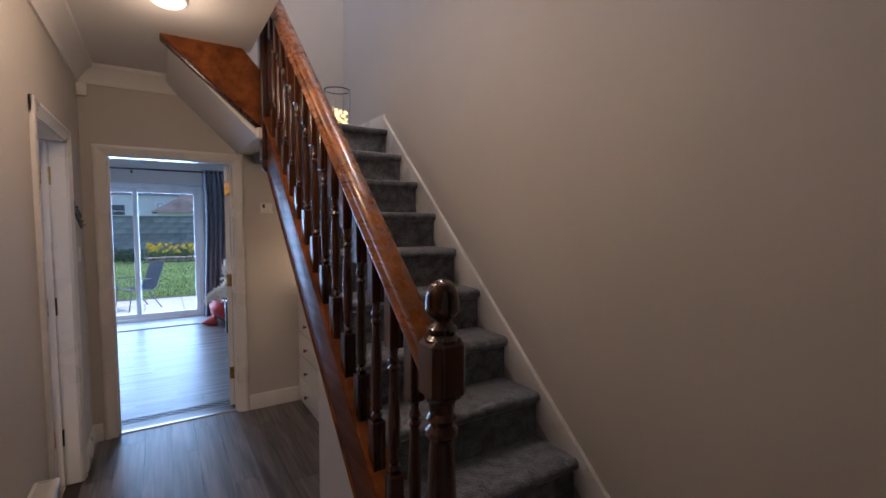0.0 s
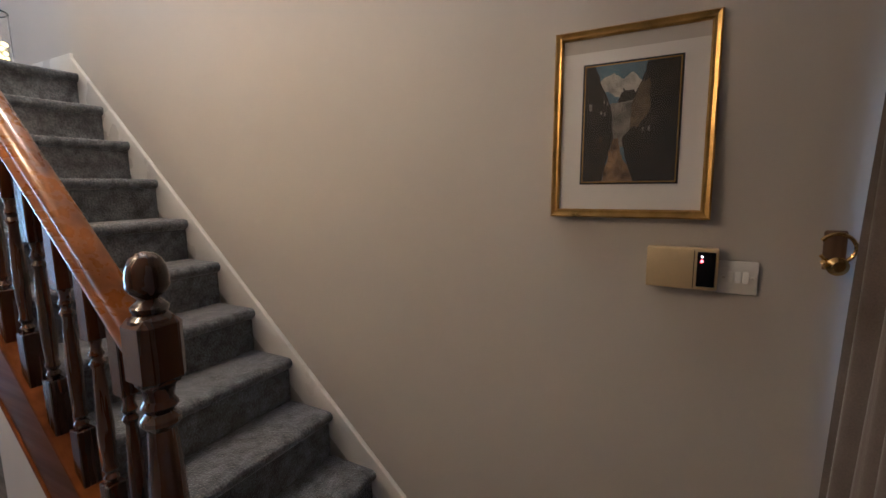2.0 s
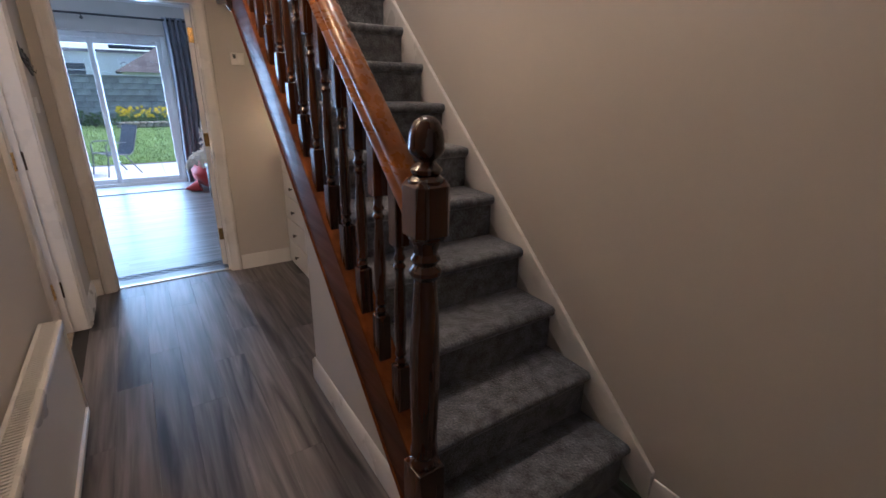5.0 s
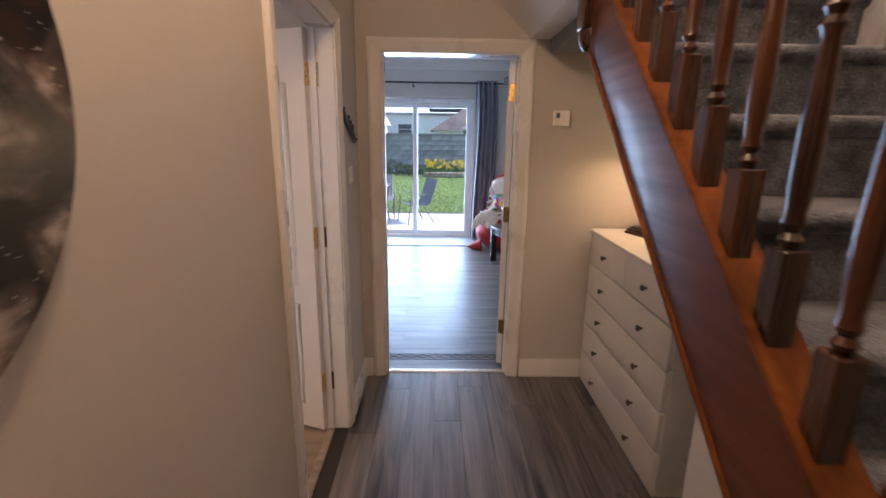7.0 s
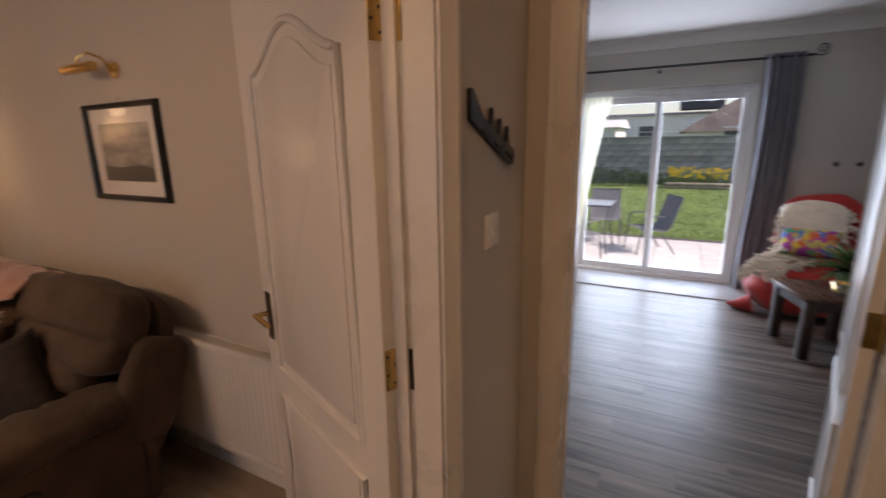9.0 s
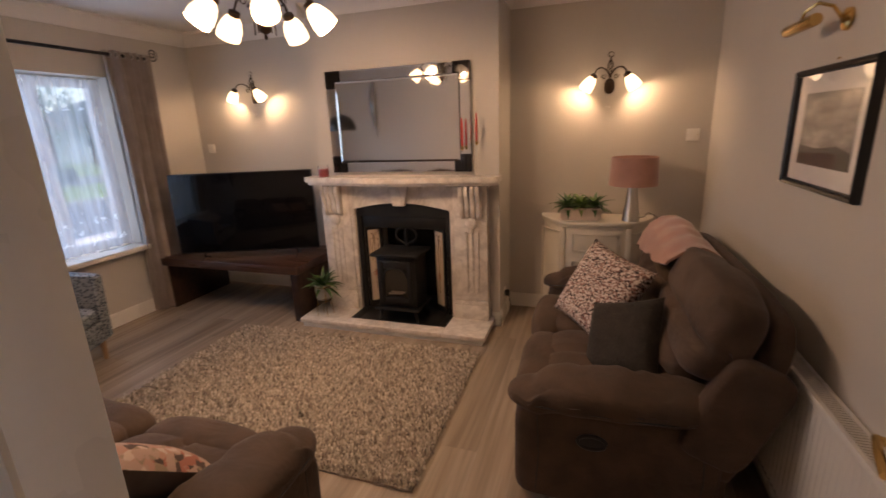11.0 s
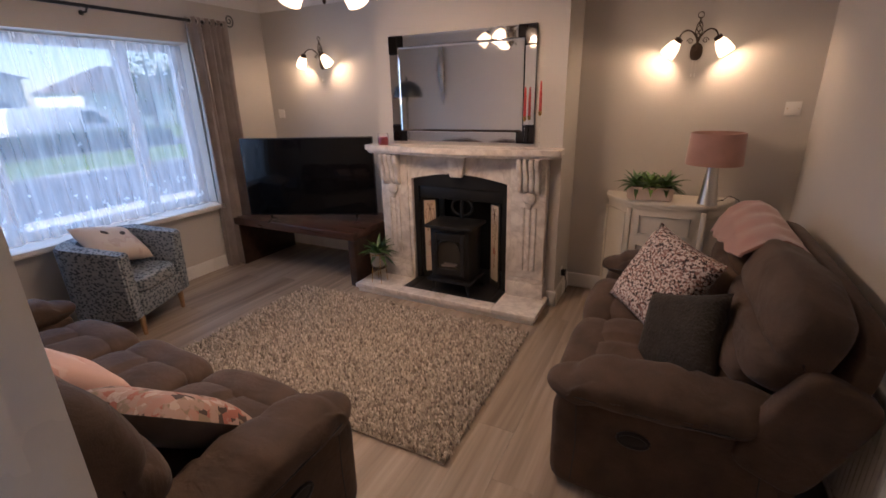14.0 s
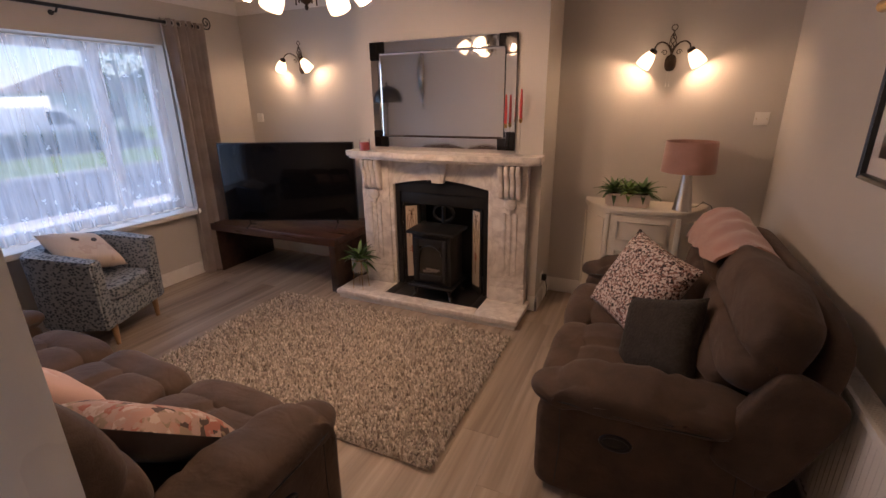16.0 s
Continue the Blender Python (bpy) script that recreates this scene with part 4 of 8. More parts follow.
def galaxy_art():
    a = thing("round_wall_art", pose(LX, 1.497, 1.595), "round glossy black resin artwork with white and rust splashes", "wall art")
    m, t, p = nodes_of("black_resin_swirl")
    n1, n2 = texture(t, "ShaderNodeTexNoise", 9.0, 12), texture(t, "ShaderNodeTexNoise", 4.5, 10)
    n1.inputs["Distortion"].default_value = 0.4
    c1 = ramp(t, n1.outputs[0], [(0.47, (0.006, 0.006, 0.005)), (0.53, (0.07, 0.06, 0.055)), (0.60, (0.36, 0.31, 0.29)), (0.68, (0.70, 0.65, 0.61))]).outputs[0]
    rust = ramp(t, n2.outputs[0], [(0.57, (0.0, 0.0, 0.0)), (0.72, (0.20, 0.065, 0.025))]).outputs[0]
    t.links.new(mixed(t, c1, rust, 0.75, "ADD"), p.inputs["Base Color"])
    p.inputs["Roughness"].default_value = 0.3
    part("disc", lathe([(0.005, 0.0), (0.355, 0.0), (0.362, 0.004), (0.362, 0.020), (0.357, 0.025), (0.005, 0.025)], 72, pose(0, 0, 0, 0, 90, 0)), m, a, "", True, 30)
    rng = random.Random(3)
    fl = bmesh.new()
    for i in range(520):
        q, r0 = rng.random() * 6.28, 0.345 * math.sqrt(rng.random())
        if noise.noise(Vector((r0 * math.cos(q) * 5, r0 * math.sin(q) * 5, 2))) < -0.15:
            continue
        s = 0.0006 + 0.0015 * rng.random() ** 2
        join(fl, box(0.0252, 0.0262, r0 * math.cos(q) - s, r0 * math.cos(q) + s, r0 * math.sin(q) - s, r0 * math.sin(q) + s))
    tagged(part("fleck", fl, plain("pale_fleck", (0.8, 0.75, 0.68), 0.2, 0.3), a), kind="stuff")


galaxy_art()


def chest():
    c = thing("chest_of_drawers", pose(0, 0, 0), "white painted chest of six drawers with round knobs under the stairs", "chest of drawers")
    x0, x1, y0, y1, z1 = 1.245, RX - 0.022, 2.93, 3.94, 1.01
    for a, b in ((y0, y0 + 0.018), (y1 - 0.018, y1)):
        part("side_panel", box(x0 + 0.012, x1, a, b, 0.03, z1 - 0.018, 0.002), CHESTW, c)
    part("back_panel", box(x1 - 0.01, x1, y0 + 0.018, y1 - 0.018, 0.03, z1 - 0.018), CHESTW, c)
    # Board coloured dark so that the drawer gaps read as shaded.
    part("gap_shade_board", box(x0 + 0.045, x0 + 0.06, y0 + 0.018, y1 - 0.018, 0.03, z1 - 0.02), GROUT, c, "dark board giving the gaps between drawers their shade")
    part("top", box(x0 - 0.022, x1, y0 - 0.010, y1 + 0.006, z1 - 0.018, z1, 0.004), CHESTW, c)
    part("plinth", box(x0 + 0.006, x1, y0 + 0.004, y1 - 0.004, 0.0, 0.03, 0.003), CHESTW, c)
    knob = lathe([(0.006, 0), (0.006, 0.012), (0.014, 0.018), (0.0145, 0.024), (0.009, 0.028)], 16)
    steel = plain("dark_pewter_knob", (0.16, 0.14, 0.12), 0.35, 0.9, 0.15, 20)
    first = None
    for row in range(5):
        zb = 0.036 + row * 0.1925
        spans = [(y0 + 0.006, y1 - 0.006)] if row < 4 else [(y0 + 0.006, (y0 + y1) / 2 - 0.002), ((y0 + y1) / 2 + 0.002, y1 - 0.006)]
        for a, b in spans:
            d = part("drawer", box(x0 - 0.010, x0 + 0.030, a, b, zb, zb + 0.184, 0.004), CHESTW, c)
            for y in ((3.18, 3.68) if row < 4 else ((a + b) / 2,)):
                if first is None:
                    first = part("knob", knob, steel, d, "round pewter knob")
                    ob = first
                else:
                    ob = first.copy()
                    scene.collection.objects.link(ob)
                    ob.parent = d
                ob.matrix_basis = pose(x0 - 0.010, y, zb + 0.085, 0, -90, 0)


chest()


def tiffany_lamp():
    """Bronze table lamp: stepped base, twin columns, a tilted leaded shade."""
    l = thing("table_lamp", pose(1.49, 3.77, 1.01, 0, 0, 20), "lit bronze table lamp with a leaded cream and amber glass shade", "table lamp")
    part("base", boxes((-0.085, 0.085, -0.085, 0.085, 0.0, 0.016), (-0.078, 0.078, -0.078, 0.078, 0.016, 0.03), (-0.066, 0.066, -0.066, 0.066, 0.03, 0.042), b=0.003), BRONZE, l)
    part("stem", lathe([(0.03, 0.042), (0.03, 0.05), (0.018, 0.06), (0.014, 0.085), (0.010, 0.10)], 4, pose(0, 0, 0, 0, 0, 45)), BRONZE, l)
    for x in (-0.028, 0.028):
        part("column", box(x - 0.0065, x + 0.0065, -0.0065, 0.0065, 0.105, 0.36, 0.002), BRONZE, l)
    for z in (0.097, 0.358):
        part("crosspiece", box(-0.046, 0.046, -0.014, 0.014, z, z + 0.010, 0.002), BRONZE, l)
    part("neck", box(-0.006, 0.006, -0.006, 0.006, 0.368, 0.62, 0.002), BRONZE, l)
    tilt = pose(0, 0, 0.64, 0, 0, 0) @ pose(0, 0, 0, -14, 10, 0)
    part("socket", lathe([(0.008, 0.015), (0.032, 0.012), (0.036, -0.002), (0.036, -0.035), (0.030, -0.04)], 18, tilt), BRONZE, l)
    part("finial", lathe([(0.006, 0.012), (0.010, 0.022), (0.006, 0.032), (0.002, 0.036)], 12, tilt), BRONZE, l)
    cream = glow("leaded_cream_glass", (1.0, 0.80, 0.45), 2.6, (0.8, 0.7, 0.5))
    amber = glow("leaded_amber_glass", (0.9, 0.38, 0.05), 1.6, (0.6, 0.3, 0.08))
    yellow = glow("leaded_yellow_glass", (1.0, 0.70, 0.12), 2.0, (0.7, 0.5, 0.1))
    lead = plain("lead_came", (0.06, 0.045, 0.035), 0.4, 0.8)
    n = 16
    # radius, height of the bands from the top to the rim
    bands = [(0.034, -0.035, 0.088, -0.108, cream), (0.088, -0.108, 0.098, -0.124, amber), (0.098, -0.124, 0.106, -0.150, yellow)]
    for r0, z0, r1, z1, mat in bands:
        for i in range(n):
            a0, a1 = 2 * math.pi * (i + 0.04) / n, 2 * math.pi * (i + 0.96) / n
            bm = bmesh.new()
            vs = []
            for t in (0, -0.003):
                vs.append([bm.verts.new(((r + t) * math.cos(a), (r + t) * math.sin(a), z)) for r, z, a in ((r0, z0, a0), (r0, z0, a1), (r1, z1, a1), (r1, z1, a0))])
            bm.faces.new(vs[0])
            bm.faces.new(vs[1][::-1])
            for k in range(4):
                bm.faces.new((vs[0][k], vs[0][(k + 1) % 4], vs[1][(k + 1) % 4], vs[1][k]))
            bmesh.ops.transform(bm, matrix=tilt, verts=bm.verts)
            part("glass_piece", bm, mat, l, "", False)
    for r, z in ((0.034, -0.035), (0.088, -0.108), (0.098, -0.124), (0.106, -0.150)):
        came = tube([(r * math.cos(2 * math.pi * i / 32), r * math.sin(2 * math.pi * i / 32), z) for i in range(32)], 0.0025, 6, True)
        bmesh.ops.transform(came, matrix=tilt, verts=came.verts)
        part("lead_ring", came, lead, l)
    for i in range(n):
        a = 2 * math.pi * i / n
        came = tube([(r * math.cos(a), r * math.sin(a), z) for r, z in ((0.034, -0.035), (0.088, -0.108), (0.098, -0.124), (0.106, -0.150))], 0.0016, 5)
        bmesh.ops.transform(came, matrix=tilt, verts=came.verts)
        part("lead_strip", came, lead, l)
    m = pose(1.49, 3.77, 1.01, 0, 0, 20) @ tilt
    part("light_bulb", lathe([(0.012, -0.045), (0.024, -0.07), (0.026, -0.085), (0.016, -0.105), (0.002, -0.108)], 14, tilt), BULBM, l, "lit bulb")
    bulb("lamp_light_hall", m @ Vector((0, 0, -0.118)), 4.6, (1.0, 0.68, 0.36), 0.03)


tiffany_lamp()


def framed(name, m, w, h, frame_w, frame_d, frame_mat, label, mount_w=0.0, art=None, inner=(0, 0, 0, 0), gilt_slip=False):
    """A framed picture in the xz plane, its face to -y, standing proud of y = 0."""
    f = thing(name, m, label, "picture")
    prof = [(0, 0), (0, -frame_d * 0.7), (frame_w * 0.2, -frame_d), (frame_w * 0.55, -frame_d * 0.8), (frame_w * 0.8, -frame_d * 0.85), (frame_w, -frame_d * 0.55), (frame_w, 0)]
    corners = [(-w / 2, -h / 2), (w / 2, -h / 2), (w / 2, h / 2), (-w / 2, h / 2)]
    for i in range(4):
        (ax, az), (bx, bz) = corners[i], corners[(i + 1) % 4]
        d = Vector((bx - ax, 0, bz - az)).normalized()
        inw = Vector((-d.z, 0, d.x))
        bm = bmesh.new()
        r0 = [bm.verts.new(Vector((ax, y, az)) + inw * u + d * u) for u, y in prof]
        r1 = [bm.verts.new(Vector((bx, y, bz)) + inw * u - d * u) for u, y in prof]
        for k in range(len(prof)):
            j = (k + 1) % len(prof)
            bm.faces.new((r0[k], r0[j], r1[j], r1[k]))
        bm.faces.new(r0)
        bm.faces.new(r1[::-1])
        part("frame_side", bm, frame_mat, f, "", True, 30)
    part("mount", box(-w / 2 + frame_w * 0.8, w / 2 - frame_w * 0.8, -0.007, -0.001, -h / 2 + frame_w * 0.8, h / 2 - frame_w * 0.8), MOUNT, f, "white card mount", False)
    return f


def street_painting():
    y = (0.365 - 0.045) / 2
    w, h = 0.415, 0.522
    f = framed("framed_street_painting", pose(RX, 0.16, 1.715, 0, 0, -90) @ pose(0, 0, 0, -2, 0, 0), w, h, 0.024, 0.022, GILT, "gilt framed painting of a narrow street with a white mount")
    d = plain("painting_dark_wall", (0.024, 0.018, 0.013), 0.6, 0, 0.9, 26, 90, 0.3)
    warm = plain("painting_warm_wall", (0.13, 0.095, 0.05), 0.6, 0, 0.7, 20, 90, 0.3)
    skyb = plain("painting_sky", (0.12, 0.20, 0.25), 0.6, 0, 0.3, 12, 90, 0.3)
    cloud = plain("painting_cloud", (0.46, 0.43, 0.37), 0.6, 0, 0.45, 24, 90, 0.3)
    lane = plain("painting_lane", (0.27, 0.17, 0.085), 0.6, 0, 0.7, 34, 90, 0.3)
    house = plain("painting_house", (0.24, 0.225, 0.19), 0.6, 0, 0.6, 30, 90, 0.3)
    aw, ah = 0.238, 0.318
    part("mount_edge", box(-aw / 2 - 0.008, aw / 2 + 0.008, -0.009, -0.006, -ah / 2 - 0.008, ah / 2 + 0.008), BLACK, f, "dark inner border", False)
    part("picture_line", box(-aw / 2 - 0.003, aw / 2 + 0.003, -0.0095, -0.0085, -ah / 2 - 0.003, ah / 2 + 0.003), GILT, f, "", False)
    X = lambda u: -aw / 2 + aw * u
    Z = lambda v: -ah / 2 + ah * v

    def patch(name, pts, mat, lev):
        if len(pts) > 4:
            rough = []
            for (u0, v0), (u1, v1) in zip(pts, pts[1:] + pts[:1]):
                for k in range(5):
                    u, v = u0 + (u1 - u0) * k / 5, v0 + (v1 - v0) * k / 5
                    inside = 0.01 < u < 0.99 and 0.01 < v < 0.99
                    j = 0.022 * inside
                    rough.append((u + j * noise.noise(Vector((u * 19, v * 19, lev))), v + j * noise.noise(Vector((u * 19, v * 19, lev + 9)))))
            pts = rough
        part(name, prism([(X(u), Z(v)) for u, v in pts], -0.0096 - 0.0004 * lev, -0.0093 - 0.0004 * (lev - 1), "y"), mat, f, "", False)
    patch("sky_patch", [(0, 0), (1, 0), (1, 1), (0, 1)], skyb, 1)
    patch("cloud_patch", [(0.12, 0.80), (0.25, 0.78), (0.4, 0.7), (0.55, 0.72), (0.62, 0.86), (0.52, 0.92), (0.42, 0.88), (0.33, 0.93), (0.2, 0.9)], cloud, 2)
    patch("house_patch", [(0.26, 0.30), (0.28, 0.66), (0.38, 0.68), (0.40, 0.74), (0.52, 0.76), (0.54, 0.62), (0.54, 0.30)], house, 3)
    patch("roof_patch", [(0.37, 0.67), (0.40, 0.76), (0.415, 0.76), (0.415, 0.79), (0.43, 0.79), (0.43, 0.76), (0.54, 0.77), (0.55, 0.70)], d, 4)
    patch("left_houses", [(0, 0), (0.22, 0), (0.26, 0.16), (0.33, 0.36), (0.30, 0.62), (0.22, 0.78), (0.10, 1.0), (0, 1.0)], d, 5)
    patch("right_houses", [(0.56, 0), (0.50, 0.14), (0.43, 0.36), (0.50, 0.44), (0.52, 0.66), (0.62, 0.86), (0.68, 1.0), (1, 1), (1, 0)], d, 5)
    patch("lit_wall", [(0.50, 0.46), (0.52, 0.66), (0.60, 0.82), (0.70, 0.86), (0.72, 0.60), (0.60, 0.46)], warm, 6)
    patch("lane_patch", [(0.22, 0.0), (0.27, 0.17), (0.33, 0.36), (0.38, 0.38), (0.42, 0.24), (0.52, 0.1), (0.56, 0.0)], lane, 6)
    for u, v, s in ((0.05, 0.62, 1.5), (0.18, 0.58, 0.8), (0.22, 0.57, 0.8), (0.21, 0.68, 0.6), (0.25, 0.66, 0.6), (0.70, 0.42, 1.0), (0.64, 0.42, 0.8), (0.46, 0.44, 0.9), (0.34, 0.42, 0.7), (0.18, 0.34, 1.3)):
        patch("window_patch", [(u, v), (u + 0.022 * s, v), (u + 0.022 * s, v + 0.04 * s), (u, v + 0.04 * s)], house if s != 1.3 else warm, 7)
    g = part("glass", box(-w / 2 + 0.022, w / 2 - 0.022, -0.0145, -0.0135, -h / 2 + 0.022, h / 2 - 0.022), GLASS, f, "picture glass", False)
    g.visible_shadow = False


street_painting()


def alarm_panel():
    a = thing("alarm_panel", pose(RX, 0.012, 1.325), "yellowed plastic alarm keypad with a dark window and red light", "alarm panel")
    part("case", box(-0.034, -0.001, -0.085, 0.085, -0.055, 0.055, 0.005), IVORY, a)
    part("display", box(-0.037, -0.030, -0.078, -0.036, -0.046, 0.046, 0.002), SCREEN, a, "dark keypad window")
    part("cover_groove", box(-0.0345, -0.033, -0.030, -0.028, -0.05, 0.05), BLACK, a)
    part("red_light", lathe([(0.004, 0), (0.003, 0.002)], 10, pose(-0.037, -0.047, 0.022, 0, -90, 0)), glow("red_led", (1.0, 0.05, 0.05), 6.0), a, "small red light")
    part("white_light", lathe([(0.0025, 0), (0.002, 0.002)], 10, pose(-0.037, -0.047, 0.034, 0, -90, 0)), glow("white_led", (1.0, 0.9, 0.8), 3.0), a)


alarm_panel()


def switch_plate(name, m, w, h, rockers, label):
    """A wall plate in the xz plane, its face to -y."""
    s = thing(name, m, label, "light switch")
    part("plate", box(-w / 2, w / 2, -0.009, -0.0005, -h / 2, h / 2, 0.003), PLASTIC, s)
    for i in range(rockers):
        x = (i - (rockers - 1) / 2) * 0.017
        part("rocker", prism([(-0.009, -0.016), (-0.014, -0.014), (-0.010, 0.014), (-0.009, 0.016)], x - 0.006, x + 0.006, "x"), PLASTIC, s)
    for x in (-w / 2 + 0.013, w / 2 - 0.013):
        part("screw", lathe([(0.0035, 0), (0.003, 0.0014)], 10, pose(x, -0.009, 0, 90, 0, 0)), CHROME if rockers else IVORY, s)
    return s


switch_plate("light_switch", pose(RX, -0.118, 1.305, 0, 0, -90), 0.088, 0.086, 3, "white three-gang light switch below the painting")
switch_plate("light_switch", pose(LX, 3.695, 1.335, 0, 0, 90), 0.086, 0.086, 1, "white single light switch between two door frames")
switch_plate("light_switch", pose(TX, 3.755, 1.475, 0, 0, 90), 0.086, 0.086, 0, "white blank wall plate in the alcove")
switch_plate("light_switch", pose(TX, -0.76, 1.47, 0, 0, 90), 0.086, 0.086, 0, "white wall plate beside the curtain")


def thermostat():
    t = thing("thermostat", pose(1.005, BY, 1.648), "white room thermostat with a small display", "thermostat")
    part("case", box(-0.045, 0.045, -0.03, -0.001, -0.042, 0.042, 0.004), PLASTIC, t)
    part("display", box(-0.034, -0.014, -0.0315, -0.029, 0.0, 0.03, 0.001), plain("grey_lcd", (0.12, 0.13, 0.12), 0.2), t, "dark display")
    part("dial_cover", box(0.002, 0.042, -0.033, -0.029, -0.03, 0.034, 0.003), PLASTIC, t)


thermostat()


def coat_hooks():
    """Black cut-metal rack: a long board with figures along its upper edge."""
    c = thing("key_rack", pose(LX, 3.535, 1.50, 0, 0, 90), "black cut-metal key rack with small figures", "wall rack")
    pts = [(0.02, 0.17), (0.035, 0.17), (0.09, 0.115), (0.20, 0.07), (0.31, 0.035), (0.31, 0.0), (0.29, -0.005), (0.17, 0.04), (0.02, 0.105)]
    part("board", prism(pts, -0.012, -0.002, "y", 0.0015), BLACK, c)
    for x, z in ((0.15, 0.085), (0.205, 0.062), (0.26, 0.045)):
        bm = prism([(x - 0.016, z - 0.005), (x + 0.016, z - 0.008), (x + 0.009, z + 0.03), (x - 0.008, z + 0.034)], -0.011, -0.003, "y", 0.001)
        join(bm, puff(x, -0.007, z + 0.042, 0.020, 0.011, 0.022, 2.0, 4))
        part("cutout", bm, BLACK, c)
    for x, z in ((0.08, 0.075), (0.16, 0.045), (0.24, 0.02)):
        part("hook", tube([(x, -0.012, z + 0.01), (x, -0.03, z - 0.01), (x, -0.034, z + 0.005)], 0.003, 6), BLACK, c)


coat_hooks()


def hall_lamp(x, y, watts, top=H, color=(1.0, 0.66, 0.35)):
    l = thing("ceiling_light", pose(x, y, top), "lit flush round glass ceiling light with a chrome ring", "ceiling light", "hall ceiling lights")
    part("ring", lathe([(0.085, -0.018), (0.088, -0.014), (0.088, 0.0), (0.07, 0.0)], 32), CHROME, l)
    part("diffuser", lathe([(0.002, -0.05), (0.03, -0.047), (0.06, -0.036), (0.076, -0.022), (0.078, -0.012)], 28), glow("opal_glass_lit", (1.0, 0.80, 0.56), 1.0), l, "softly lit opal glass bowl")
    bulb("ceiling_light_hall", (x, y, top - 0.16), watts, color, 0.10)


hall_lamp(0.33, 2.58, 2.5)
# Next two fittings are unseen, added to brighten the hall walls and the stairs.
hall_lamp(0.20, 1.75, 12.0)
hall_lamp(1.05, 2.15, 50.0, 5.0, (1.0, 0.79, 0.57))
s = thing("motion_sensor", pose(LX + 0.03, BY - 0.05, 2.40), "small white alarm sensor in the corner", "sensor")
part("case", join(box(-0.028, 0.028, -0.02, 0.02, -0.03, 0.05, 0.008), box(-0.02, 0.02, -0.026, -0.012, -0.02, 0.02, 0.006)), PLASTIC, s)
part("bracket", box(-0.012, 0.012, 0.018, 0.05, -0.01, 0.03, 0.002), PLASTIC, s)


def vase():
    v = thing("glass_vase", pose(1.34, 3.19, 2.202), "clear glass hurricane vase with a dark rim and lit fairy lights", "vase")
    part("glass", shell([(0.085, 0.0), (0.088, 0.01), (0.088, 0.25)], 32, 0.004), CLEAR, v)
    part("base", lathe([(0.08, 0.004), (0.084, 0.004), (0.084, 0.012), (0.08, 0.012)], 32), CLEAR, v)
    part("rim", tube(arc((0, 0, 0.25), 0.087, 0, 360, 32, "xy")[:-1], 0.004, 8, True), BLACK, v, "dark metal rim")
    rng = random.Random(11)
    fl = glow("fairy_light", (1.0, 0.70, 0.22), 1.6)
    for i in range(40):
        a, r = rng.random() * 6.28, 0.065 * math.sqrt(rng.random())
        part("fairy_light", puff(r * math.cos(a), r * math.sin(a), 0.03 + 0.085 * rng.random(), 0.022, 0.022, 0.022, 2, 2), fl, v)
    wire = [(0.05 * math.cos(i * 1.9) * (0.6 + 0.4 * math.sin(i)), 0.05 * math.sin(i * 1.9), 0.018 + 0.003 * i) for i in range(24)]
    part("wire", tube(wire, 0.001, 5), CHROME, v)


vase()


